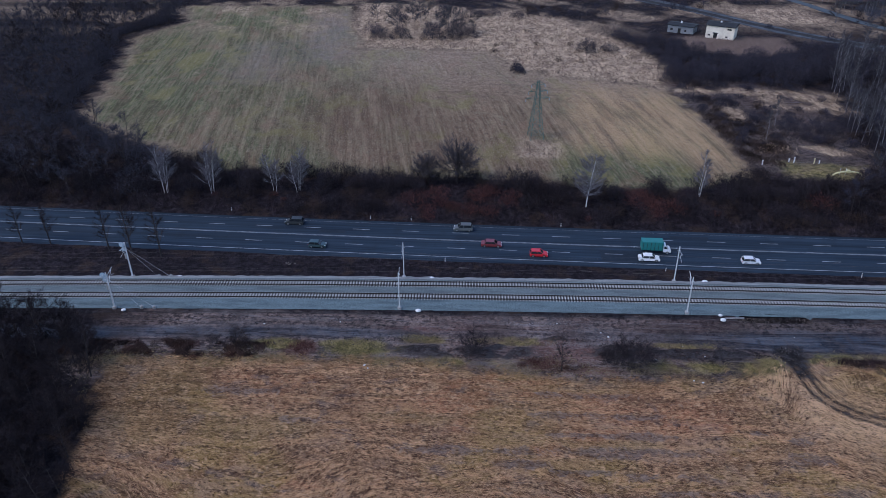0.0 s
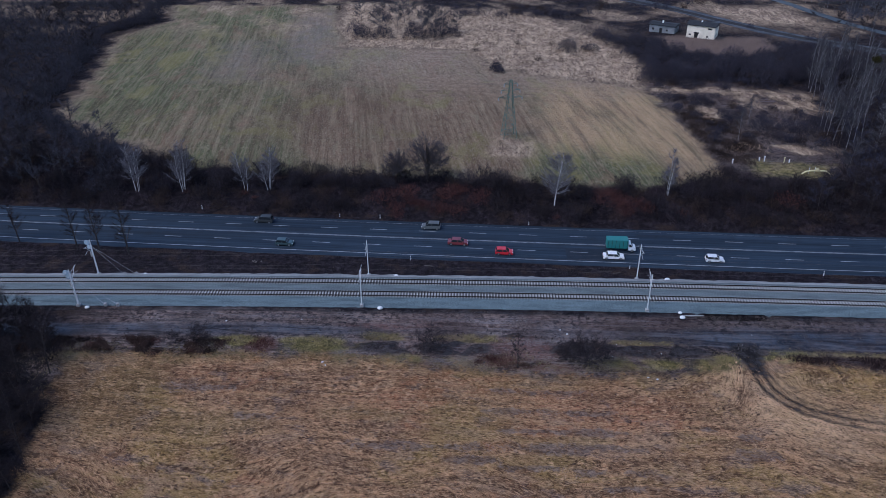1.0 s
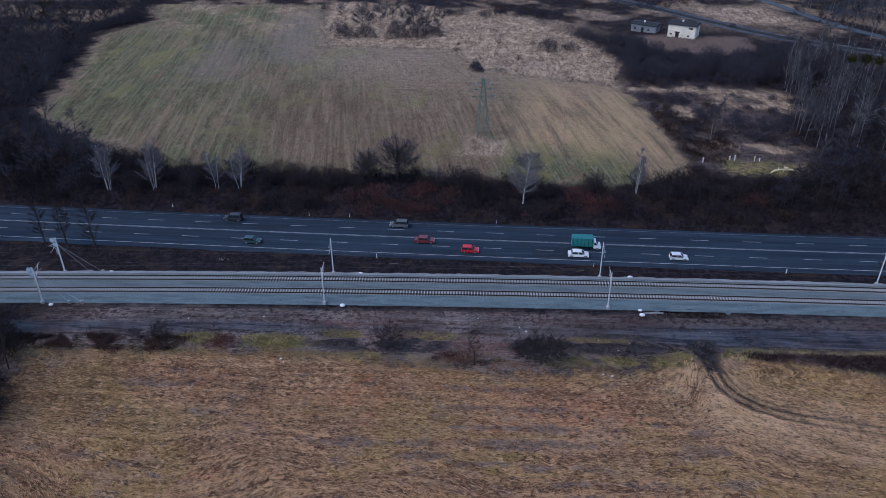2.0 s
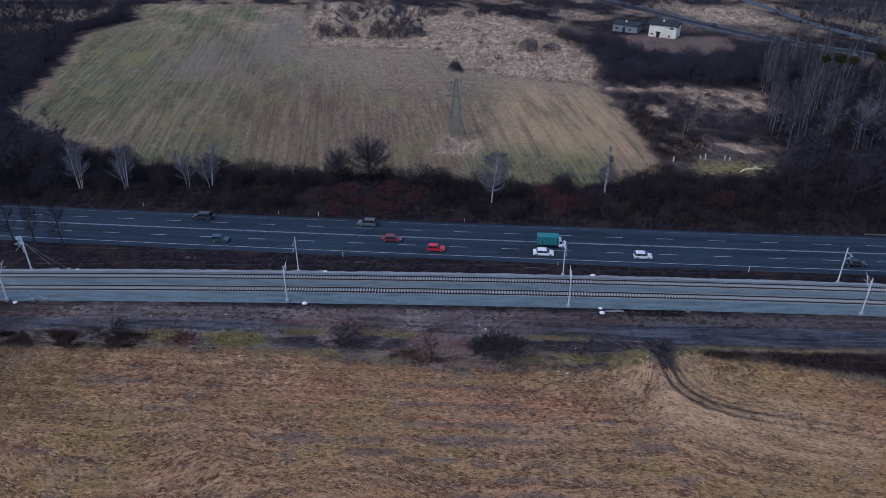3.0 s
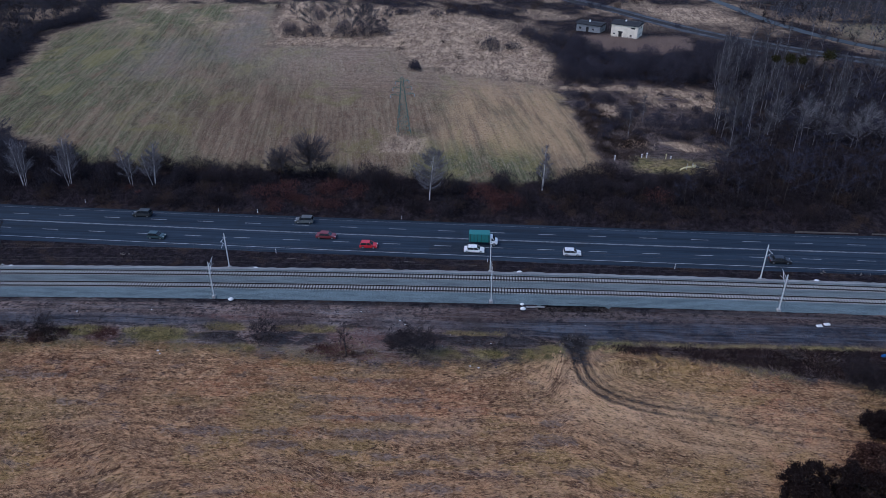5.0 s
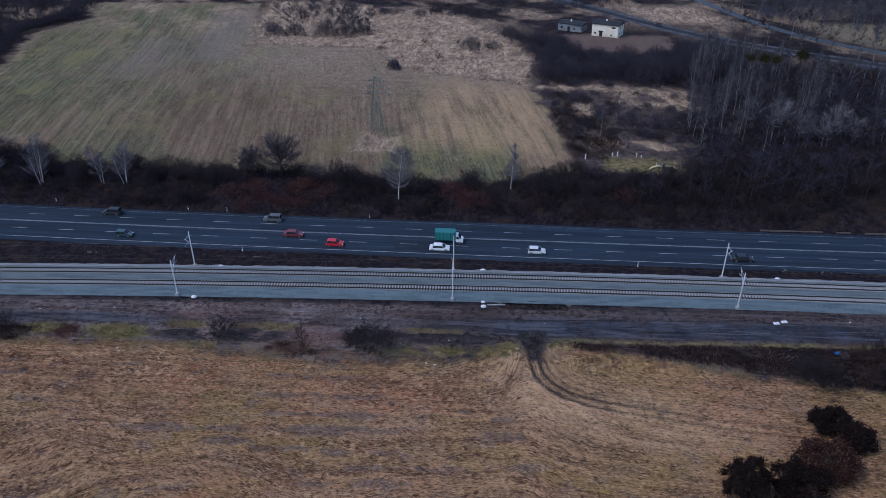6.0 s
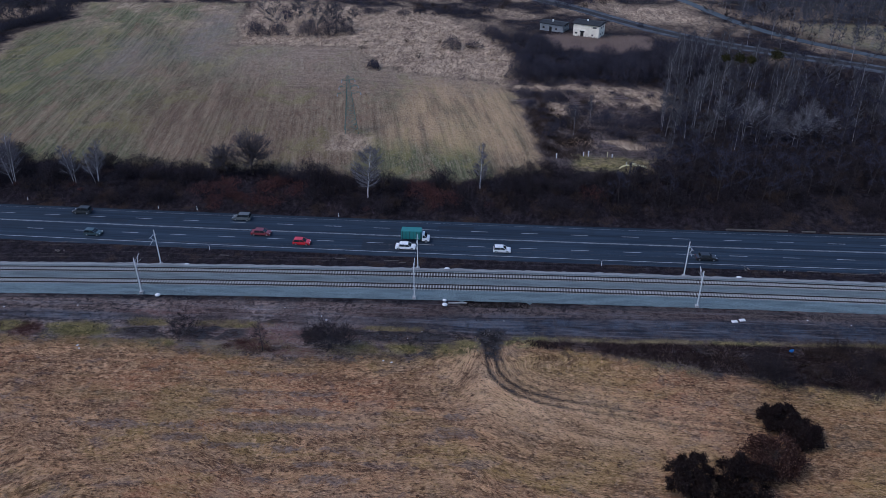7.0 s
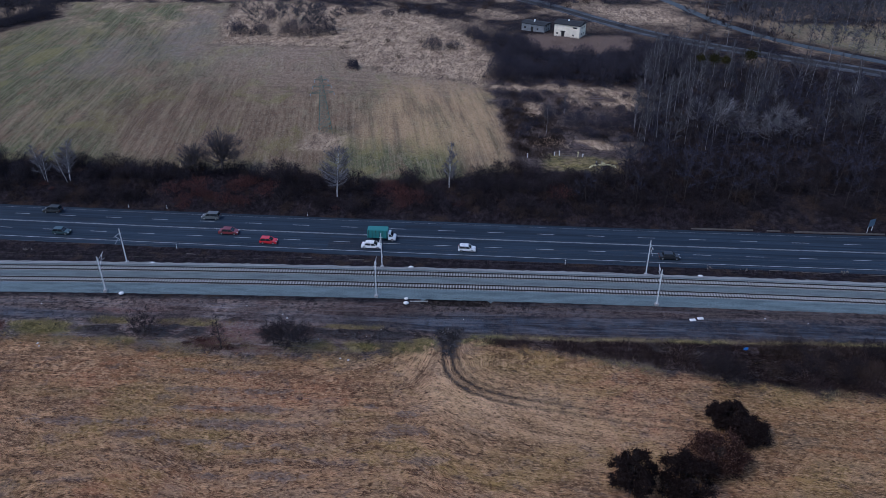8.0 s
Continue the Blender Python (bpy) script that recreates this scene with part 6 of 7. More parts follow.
# trees that kept their dry leaves, in the straw field
def leafy_tree(x, y, r, h, seed, material, label, squash=1.0):
    rs = np.random.RandomState(seed)
    tree = thing("leafy_tree", at(x, y), label, "tree", "dry-leaved trees")
    wood, limb_t, _ = grow(seed, h * 0.85, r * 0.8, 1, 18, 10, 0.5, 0.15, 0.02, 0.04)
    part("trunk", wood_mesh(wood, limb_t, M_BARK, M_BARK), None, tree)
    n = 16000
    clumps = rs.normal(size=(70, 3))
    clumps /= np.linalg.norm(clumps, axis=1)[:, None]
    clumps *= rs.uniform(0.55, 1.0, 70)[:, None] * np.array([r, r * squash, h * 0.5])
    c = clumps[rs.randint(0, 70, n)] + rs.normal(0, 0.34, (n, 3)) * r / 3.6 * np.array([1, 1, 0.8])
    c[:, 2] += h * 0.52
    c = c[c[:, 2] > 0.15]
    n = len(c)
    u = rs.normal(size=(n, 3))
    u *= (rs.uniform(0.09, 0.20, n) / np.linalg.norm(u, axis=1))[:, None]
    w = np.cross(u, rs.normal(size=(n, 3)))
    w *= (rs.uniform(0.06, 0.12, n) / np.linalg.norm(w, axis=1))[:, None]
    v = np.stack([c - u, c + w, c + u, c - w], 1).reshape(-1, 3)
    i = np.arange(n) * 4
    tris = np.concatenate([np.stack([i, i + 1, i + 2], 1), np.stack([i, i + 2, i + 3], 1)])
    part("crown", tri_mesh("crown", v, tris, material), None, tree)


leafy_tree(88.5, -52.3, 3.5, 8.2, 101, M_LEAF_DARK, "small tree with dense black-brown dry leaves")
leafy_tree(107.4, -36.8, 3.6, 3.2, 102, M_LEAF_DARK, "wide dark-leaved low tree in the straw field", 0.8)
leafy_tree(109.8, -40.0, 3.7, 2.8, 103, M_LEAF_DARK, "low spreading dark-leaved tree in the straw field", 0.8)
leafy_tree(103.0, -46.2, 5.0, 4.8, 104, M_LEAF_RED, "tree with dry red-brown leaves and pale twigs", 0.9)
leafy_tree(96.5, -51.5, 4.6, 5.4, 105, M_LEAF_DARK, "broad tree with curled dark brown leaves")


def ivy_tree(x, y, h, r, seed):
    """A bare tree with a clump of evergreen ivy in its head."""
    rs = np.random.RandomState(seed)
    tree = thing("ivy_tree", at(x, y), "bare tree with an olive-green ivy clump in its crown", "tree", "ivy-clad trees")
    wood, limb_t, _ = grow(seed, h, 2.0, 1, 14, 10, 0.9, 0.4, 0.010, 0.03)
    part("trunk", wood_mesh(wood, limb_t, M_BARK, M_BARK), None, tree)
    n = 900
    c = rs.normal(0, 0.5, (n, 3)) * np.array([r, r, r * 0.8]) + np.array([0, 0, h - r])
    u = rs.normal(size=(n, 3))
    u *= (rs.uniform(0.15, 0.3, n) / np.linalg.norm(u, axis=1))[:, None]
    w = np.cross(u, rs.normal(size=(n, 3)))
    w *= (rs.uniform(0.1, 0.2, n) / np.linalg.norm(w, axis=1))[:, None]
    i = np.arange(n) * 4
    tris = np.concatenate([np.stack([i, i + 1, i + 2], 1), np.stack([i, i + 2, i + 3], 1)])
    part("ivy", tri_mesh("ivy", np.stack([c - u, c + w, c + u, c - w], 1).reshape(-1, 3), tris, M_IVY), None, tree, "olive-green ivy leaves")


for x, y, h, r, k in ((145.6, 122.0, 15.5, 1.7, 401), (149.0, 120.5, 15.0, 1.3, 402), (155.5, 116.5, 18.5, 2.0, 403), (141.5, 123.5, 14.5, 1.2, 404)):
    ivy_tree(x, y, h, r, k)
grove.build("far_woodland", "dense dark leafless woodland and thicket")


# grass: uncountable blades
def blades(name, label, n, area, keep, size, material, lay, seed, wide=0.13, strand=False, swirl=0.9, clump=1):
    """Single blades, or tussocks of so many strands that lie one way."""
    rs = np.random.RandomState(seed)
    x, y = rs.uniform(area[0], area[1], n // clump), rs.uniform(area[2], area[3], n // clump)
    k = rs.uniform(0, 1, len(x)) < keep(x, y)
    x, y = x[k], y[k]
    ang = swirl * (1.4 * wave(x, y, 13, 21) + 1.6 * wave(x, y, 3.2, 22))
    if strand:
        d = [flow(x + a, y + b) for a, b in ((0.4, 0), (-0.4, 0), (0, 0.4), (0, -0.4))]
        ang = np.arctan2(d[0] - d[1], -(d[2] - d[3])) + swirl * 0.5 * wave(x, y, 2.2, 22)
        ang = ang + np.pi * (np.sin(0.13 * x + 0.3 * y + 2 * wave(x, y, 15, 94)) > 0)
    x, y, ang, bulk = [np.repeat(v, clump) for v in (x, y, ang, rs.uniform(0.6, 1.35, len(x)))]
    n = len(x)
    if clump > 1:
        x, y = x + rs.normal(0, 0.26, n) * bulk, y + rs.normal(0, 0.26, n) * bulk
    ang = ang + rs.normal(0, 0.4 if clump == 1 else 0.28, n)
    ln = size * rs.uniform(0.5, 1.3, n) * (bulk if clump > 1 else 1.0)
    tilt = lay * rs.uniform(0.6, 1.2, n)
    way = np.stack([np.cos(ang) * np.sin(tilt), np.sin(ang) * np.sin(tilt), np.cos(tilt)], 1) * ln[:, None]
    t = Tri()
    (t.strands if strand else t.slivers)(np.stack([x, y, land(x, y) - 0.02], 1), way, size * wide * rs.uniform(0.6, 1.3, n), rs)
    me = t.mesh(name, material)
    if strand:
        for key, v in straw_fields(x, y).items():
            me.attributes.new(key, "FLOAT", "POINT").data.foreach_set("value", np.repeat(v, 5).astype(np.float32))
    return tagged(new(name, me), label, "grass", kind="stuff")


def straw_keep(x, y):
    rut = np.clip(1.6 * ruts(x, y), 0, 1)
    return inside(STRAW, x, y, 2.5) * (0.3 + 0.7 * sm(-0.75, 0.4, 0.6 * wave(x, y, 0.9, 23) + 0.5 * wave(x, y, 3.0, 27))) * (1 - rut) * (1 - 0.75 * np.clip(trampled(x, y), 0, 1)) * (1 - 0.85 * spots(x, y, BARE_SOIL))


blades("straw_grass", "flattened dry straw-coloured field grass", 150000, (-66, 150, -58, -16), straw_keep, 0.66, M_STRAW, 1.2, 201, 0.085, True, 0.8, 10)
blades("verge_grass", "pale tufts of bleached verge grass", 130000, (-70, 170, -33, -13), lambda x, y: (1 - inside(STRAW, x, y + 1.5, 2)) * (1 - np.clip(2 * inside(MOUTH, x, y, 2.0), 0, 1)) * (1 - 0.9 * spots(x, y, HEAPS)) * (1 - 0.9 * sm(66, 70, x) * sm(-14.6, -15.4, y) * sm(-1.5, 0.5, y - np.interp(x, [66, 86, 100, 122, 150, 176], [-16.6, -19.2, -22.5, -27, -29.5, -31]))) * (1 - np.clip(1.5 * ruts(x, y), 0, 1)) * sm(-0.5, 0.2, wave(x, y, 5, 24) + 0.6 * wave(x, y, 1.2, 28)) * (0.3 + 0.7 * np.exp(-((y + 18.5 + 0.03 * np.clip(x - 80, 0, 99)) / 3.4) ** 2)) * sm(-13, -15, y), 0.45, M_VERGE, 1.0, 202, 0.16, False, 2.0)
blades("bleached_grass", "tall bleached tussock grass", 90000, (-60, 125, 62, 270), lambda x, y: np.maximum(inside(TAN_GRASS, x, y, 6), spots(x, y, DRY_SCRUB, wave(x, y, 3, 8))) * sm(-0.4, 0.4, wave(x, y, 3.0, 25) + 0.4 * wave(x, y, 1.1, 97)), 1.0, tuft_material("bleached_tussocks", [(0.13, 0.09, 0.062), (0.34, 0.245, 0.165), (0.56, 0.43, 0.30)]), 0.95, 203, 0.14, False, 1.5, 5)
blades("reed_bed", "dense pinkish-brown reed bed", 26000, (74, 138, 166, 206), lambda x, y: inside(REED, x, y, 6), 0.8, tuft_material("reeds", [(0.19, 0.138, 0.116), (0.28, 0.203, 0.168), (0.345, 0.26, 0.216)]), 0.3, 204)
blades("dark_bramble", "low tangled dark bramble beside the service track", 70000, (63, 176, -32, -14.2), lambda x, y: sm(64, 70, x) * sm(-14.4, -15.6, y) * sm(-1.2, 0.8, y - np.interp(x, [66, 86, 100, 122, 150, 176], [-16.6, -19.2, -22.5, -27, -29.5, -31])) * sm(-1.0, -0.3, wave(x, y, 5, 71) + 0.5 * wave(x, y, 1.4, 72)), 0.75, M_BRAMBLE, 0.95, 207, 0.15, False, 2.5)
blades("russet_bramble", "low russet bramble along the verge", 60000, (-40, 28, -21, -9.5), lambda x, y: spots(x, y, [RUDDY[0], RUDDY[2], (17, -19, 6, 1.5)], wave(x, y, 2, 74)) * sm(-0.7, 0.2, wave(x, y, 3, 74) + 0.5 * wave(x, y, 1.2, 75)), 0.55, tuft_material("russet_bramble", [(0.05, 0.022, 0.020), (0.12, 0.055, 0.045), (0.22, 0.12, 0.095)]), 0.8, 208, 0.13, False, 2.5)
blades("verge_bramble", "dark maroon bramble hedge along the verge", 34000, (-78, -34, -19, -12), lambda x, y: sm(-35, -41, x + 2 * wave(x, y, 3, 95)) * sm(-12.2, -13.4, y + 0.6 * wave(x, y, 4, 96)) * sm(-18.6, -16.6, y) * sm(-0.5, 0.3, wave(x, y, 3, 74) + 0.5 * wave(x, y, 1.2, 75)), 0.8, M_VERGE_BRAMBLE, 0.8, 216, 0.12, False, 2.5)
EDGE_BRAMBLE = [(77.5, 68), (86, 66), (92, 78), (88, 96), (80, 112), (75, 108), (75.5, 86)]
blades("meadow_bramble", "dark bramble thicket beside the meadow", 26000, (72, 94, 64, 114), lambda x, y: inside(EDGE_BRAMBLE, x, y, 3) * sm(-0.8, 0.1, wave(x, y, 5, 76) + 0.5 * wave(x, y, 1.4, 77)), 1.0, M_TWIG_BROWN, 0.75, 209, 0.14, False, 2.5)
blades("dead_weeds", "sparse brown weeds and debris on cinder ground", 110000, (-75, 165, -13, -1.2), lambda x, y: sm(-0.3, 0.5, wave(x, y, 4, 51) + 0.7 * wave(x, y, 1.1, 52)) * (1 - 0.85 * sm(40, 70, x) * sm(-4.5, -6.5, y)), 0.32, M_WEED, 0.9, 206, 0.2)
blades("bank_bramble", "dark purple-brown bramble covering the roadside bank", 110000, (-180, 130, 34, 60), lambda x, y: sm(9.8, 11.2, y - road_y(x)) * (1 - inside([(84, 55), (106, 54), (106, 66), (84, 70)], x, y, 3)) * (1 - inside(MEADOW, x, y - 0.5, 1.5)) * sm(-0.95, -0.1, wave(x, y, 4, 78) + 0.5 * wave(x, y, 1.3, 79)), 0.85, M_BANK_BRAMBLE, 0.8, 210, 0.11, False, 2.5)
blades("scrub_bramble", "tangled purple-brown scrub between meadow and birches", 42000, (73, 126, 60, 152), lambda x, y: (1 - inside([(84, 56), (106, 55), (106, 66), (84, 70)], x, y, 3)) * inside(SCRUB_GRASS, x, y, 8) * (1 - spots(x, y, DRY_SCRUB)), 0.95, M_WEED, 0.8, 211, 0.13, False, 2.5)
blades("far_scrub_grass", "rough brown scrub and dead grass far off", 80000, (-60, 300, 190, 335), lambda x, y: (1 - inside(MEADOW, x, y, 2)) * (1 - inside(TAN_GRASS, x, y, 4)) * (1 - inside(REED, x, y, 4)) * (np.abs(y - np.interp(x, [95, 119, 136, 151, 166, 187, 212, 290], [274, 239, 214, 197.5, 185, 169, 155, 105])) > 3.5) * (np.abs(x - np.interp(y, [120, 163, 193, 215, 241, 283, 340], [265, 225, 197, 180, 174, 164, 150])) > 6) * (np.hypot(x - 96, y - 203) > 13) * sm(-0.6, 0.2, wave(x, y, 8, 80) + 0.5 * wave(x, y, 3, 81)), 0.75, M_WEED, 1.0, 212, 0.13, False, 2.5)
blades("pale_tufts", "pale tufts of tall dry grass along the hedge", 60000, (62, 172, -33, -13), lambda x, y: sm(68, 96, x) * np.exp(-((y - np.interp(x, [66, 86, 100, 122, 150, 176], [-17.6, -20.6, -24.2, -28.8, -31.3, -32.6])) / 1.2) ** 2) * sm(-0.5, 0.3, wave(x, y, 4, 84)) + 0.8 * sm(64, 67, x) * np.exp(-((y + 14.1) / 0.6) ** 2) * sm(-0.6, 0.1, wave(x, y, 5, 85)), 0.5, M_VERGE, 1.0, 215, 0.13, False, 2.5, 3)
blades("soil_clods", "dark clods of dumped soil and cinders", 110000, (-60, 62, -20, -3), lambda x, y: np.clip(spots(x, y, HEAPS) + 0.015, 0, 1) * sm(-0.4, 0.3, wave(x, y, 3.2, 46) + 0.6 * wave(x, y, 1.1, 47)), 0.34, tuft_material("soil_clods", [(0.012, 0.011, 0.012), (0.026, 0.024, 0.027), (0.055, 0.050, 0.053), (0.20, 0.185, 0.18)]), 1.0, 213, 1.0, False, 3.0)
blades("olive_moss", "olive and yellow moss and grass tufts on the waste strip", 90000, (-66, 60, -21, -8), lambda x, y: spots(x, y, MOSSY, wave(x, y, 2, 16)) * sm(-0.6, 0.2, wave(x, y, 3.4, 6) + 0.5 * wave(x, y, 1.3, 16)), 0.3, tuft_material("moss_blades", [(0.08, 0.068, 0.03), (0.22, 0.18, 0.07), (0.46, 0.36, 0.17)]), 0.9, 214, 0.3, False, 3.0)
blades("bank_grass", "thin dead grass on the roadside bank", 22000, (-150, 200, 12, 45), lambda x, y: (road_gap(x, y) > 9.5) * (y > rail_y(x) + 13.2) * (0.5 + 0.5 * wave(x, y, 3, 26)), 0.6, M_TWIG_BROWN, 0.8, 205)


# ---- buildings far off ----
def build_house(m, L, W, H, wall_m, label, openings, roof_rise=0.9, name="house"):
    """A plain block with real openings on its front; x along the front, front faces -y."""
    house = thing(name, m, label, "building")
    t = 0.35
    cols = sorted({0.0, L, *[v for o in openings for v in (o[0], o[1])]})
    rows = sorted({0.0, H, *[v for o in openings for v in (o[2], o[3])]})
    bm = bmesh.new()
    for x0, x1 in zip(cols, cols[1:]):
        for z0, z1 in zip(rows, rows[1:]):
            cx, cz = (x0 + x1) / 2, (z0 + z1) / 2
            if not any(o[0] < cx < o[1] and o[2] < cz < o[3] for o in openings):
                box(bm, x0, x1, 0, t, z0 - (0.5 if z0 == 0 else 0), z1)
    bmesh.ops.remove_doubles(bm, verts=bm.verts, dist=0.001)
    part("front_wall", bm, wall_m, house)
    for nm, b in (("back_wall", (0, L, W - t, W)), ("side_wall", (0, t, t, W - t)), ("side_wall", (L - t, L, t, W - t))):
        bm = bmesh.new()
        box(bm, *b, -0.5, H)
        part(nm, bm, wall_m, house)
    for z0, z1 in ((H * 0.2, H * 0.2 + 0.7), (H * 0.68, H * 0.68 + 0.9)):
        for yy in (W * 0.3, W * 0.65):
            bm = bmesh.new()
            box(bm, L - 0.03, L + 0.02, yy, yy + 0.9, z0, z1)
            part("side_window", bm, M_DARK, house, "small dark window")
    for o in openings:
        bm = bmesh.new()
        box(bm, o[0], o[1], t * 0.55, t * 0.7, o[2], o[3])
        part("window" if o[2] > 0.1 else "door", bm, M_DARK, house, "dark empty opening")
    bm = bmesh.new()
    e = 0.45
    prism(bm, [(-e, H), (W + e, H), (W + e, H + 0.25), (W / 2, H + 0.25 + roof_rise), (-e, H + 0.25)], -e, L + e)
    bmesh.ops.transform(bm, matrix=Matrix(((0, 1, 0, 0), (1, 0, 0, 0), (0, 0, 1, 0), (0, 0, 0, 1))), verts=bm.verts)
    bmesh.ops.recalc_face_normals(bm, faces=bm.faces)
    roof = part("roof", bm, M_ROOF, house, "dark bitumen roof")
    bm = bmesh.new()
    box(bm, L * 0.42, L * 0.42 + 0.6, W * 0.4, W * 0.4 + 0.6, H + 0.6, H + 1.6, 0.04)
    part("chimney", bm, M_WHITE, roof, "pale chimney")
    return house


HOUSE_Z = float(land(np.array([105.0]), np.array([201.0]))[0])
build_house(pose(100.1, 202.5, HOUSE_Z, 0, 0, -27), 11.6, 7.8, 5.2, M_RENDER, "derelict cream-rendered two-storey block house with dark roof",
            [(0.9, 1.9, 0.9, 1.6), (3.3, 4.8, 0.0, 1.9), (2.9, 5.2, 1.9, 2.5), (8.3, 9.2, 0.7, 1.4), (8.6, 10.4, 3.9, 4.6)])
SHED_Z = float(land(np.array([90.0]), np.array([212.0]))[0])
build_house(pose(86.6, 213.8, SHED_Z, 0, 0, -30), 11.2, 6.4, 3.1, M_GREYWALL, "low grey blockwork shed with dark roof", [(1.2, 2.3, 0.9, 1.9), (4.5, 5.8, 0.0, 2.1), (7.4, 8.3, 0.9, 1.7)], 0.5, "shed")


# ---- far lane and far path ----
def ribbon(name, pts, half, material, label, lift):
    vs, fs = [], []
    for k in range(len(pts)):
        p, a, b = Vector(pts[k]), Vector(pts[max(k - 1, 0)]), Vector(pts[min(k + 1, len(pts) - 1)])
        d = (b - a).normalized()
        n = Vector((-d.y, d.x))
        for s, dz in ((-1.25, -0.5), (-1, 0), (1, 0), (1.25, -0.5)):
            q = p + n * half * s
            vs.append((q.x, q.y, float(land(np.array([p.x]), np.array([p.y]))[0]) + lift + dz))
    for k in range(len(pts) - 1):
        fs += [(4 * k + j, 4 * k + j + 1, 4 * k + 5 + j, 4 * k + 4 + j) for j in range(3)]
    return tagged(new(name, mesh(name, vs, fs, material)), label, name.split("_")[-1], kind="structure")


def smooth_line(pts, n=60):
    p = np.array(pts, float)
    s = np.r_[0, np.cumsum(np.hypot(*np.diff(p, axis=0).T))]
    q = np.linspace(0, s[-1], n)
    xy = np.stack([np.interp(q, s, p[:, 0]), np.interp(q, s, p[:, 1])], 1)
    for _ in range(12):
        xy[1:-1] = (xy[:-2] + 2 * xy[1:-1] + xy[2:]) / 4
    return [tuple(v) for v in xy]


ribbon("far_road", smooth_line([(120, 480), (150, 340), (164, 283), (174, 241), (181, 214), (197, 193), (225, 163), (300, 100), (420, 20)]), 2.2,
       worn("pale_asphalt", (0.075, 0.092, 0.104), (0.042, 0.054, 0.064), 0.12, 0.85), "pale grey country lane through scrub", 0.15)
ribbon("far_track_bed", smooth_line([(60, 330), (95, 274), (119, 239), (136, 214), (151, 197.5), (166, 185), (187, 169), (212, 155), (290, 105)]), 4.2, worn("grey_shingle", (0.085, 0.091, 0.104), (0.026, 0.026, 0.030), 0.16, 0.9), "grey shingle bed of the far track", 0.2)
ribbon("far_path", smooth_line([(59, 328), (94, 272), (118.6, 238.2), (136, 214), (151, 197.5), (166, 185), (187, 169), (212, 155), (290, 105)]), 1.7, M_SOIL, "dark cindery track bed through scrub", 0.25)


# ---- power pylon ----
def build_pylon(x, y, h):
    py = thing("power_pylon", at(x, y, 12), "green-grey lattice steel power pylon in the meadow", "pylon")

    def half(z):
        return 1.75 * (1 - z / h) ** 1.15 + 0.28
    for sx in (-1, 1):
        for sy in (-1, 1):
            bm = bmesh.new()
            tube(bm, [(sx * half(z), sy * half(z), z) for z in [h * k / 10 - (0.4 if k == 0 else 0) for k in range(11)]], 0.085, 4)
            part("leg", bm, M_PYLON, py)
    zs = [h * k / 11 for k in range(12)]
    for z0, z1 in zip(zs, zs[1:]):
        bm = bmesh.new()
        a, b = half(z0), half(z1)
        for s in (-1, 1):
            for p, q in (((-a, s * a, z0), (b, s * b, z1)), ((a, s * a, z0), (-b, s * b, z1)), ((s * a, -a, z0), (s * b, b, z1)), ((s * a, a, z0), (s * b, -b, z1))):
                tube(bm, [p, q], 0.036, 3)
            tube(bm, [(-b, s * b, z1), (b, s * b, z1)], 0.04, 3)
            tube(bm, [(s * b, -b, z1), (s * b, b, z1)], 0.04, 3)
        part("bracing", bm, M_PYLON, py)
    for z, w in ((h * 0.70, 3.5), (h * 0.82, 2.8), (h * 0.93, 2.0)):
        for s in (-1, 1):
            bm = bmesh.new()
            for sy in (-1, 1):
                tube(bm, [(s * half(z), sy * half(z), z), (s * w, 0, z + 0.1)], 0.065, 3)
            tube(bm, [(s * half(z), 0, z + 0.9), (s * w, 0, z + 0.1)], 0.065, 3)
            arm = part("cross_arm", bm, M_PYLON, py)
            bm = bmesh.new()
            for k in range(5):
                disc(bm, (s * w, 0, z - 0.1 - 0.16 * k), (0, 0, 1), 0.12, 0.08, 8)
            part("insulator", bm, M_INSUL, arm, "hanging insulator string")


build_pylon(19.6, 84.3, 17.5)
for x, y in ((17.8, 83.6), (19.0, 82.6), (20.6, 82.9), (21.4, 84.4)):
    placed(brown_s[0], x, y, R.uniform(0, 360), 0.38)


# ---- gas pipe with valves ----
def build_pipe():
    p = thing("gas_pipe", at(100.7, 60.6), "yellow painted gas pipe bowed over a ditch", "pipe")
    bm = bmesh.new()
    tube(bm, [(-3.8, 0, -0.3), (-3.5, 0, 0.25), (-2.8, 0, 0.7), (-1.5, 0, 0.95), (1.5, 0, 0.95), (2.8, 0, 0.75), (3.5, 0, 0.3), (3.8, 0, -0.3)], 0.21, 10)
    part("pipe", bm, M_YELLOW, p, smooth=True)
    bm = bmesh.new()
    tube(bm, [(0, 0, 0.9), (0, 0, 1.45)], 0.2, 8)
    box(bm, -0.45, 0.45, -0.3, 0.3, 1.3, 1.55, 0.04)
    part("valve", bm, M_YELLOW, p)
    for sx in (-1.9, -0.4):
        bm = bmesh.new()
        tube(bm, [(sx, 0.35, -0.3), (sx, 0.35, 1.9)], 0.05, 6)
        part("vent_post", bm, M_MAST, p, "thin grey vent post")


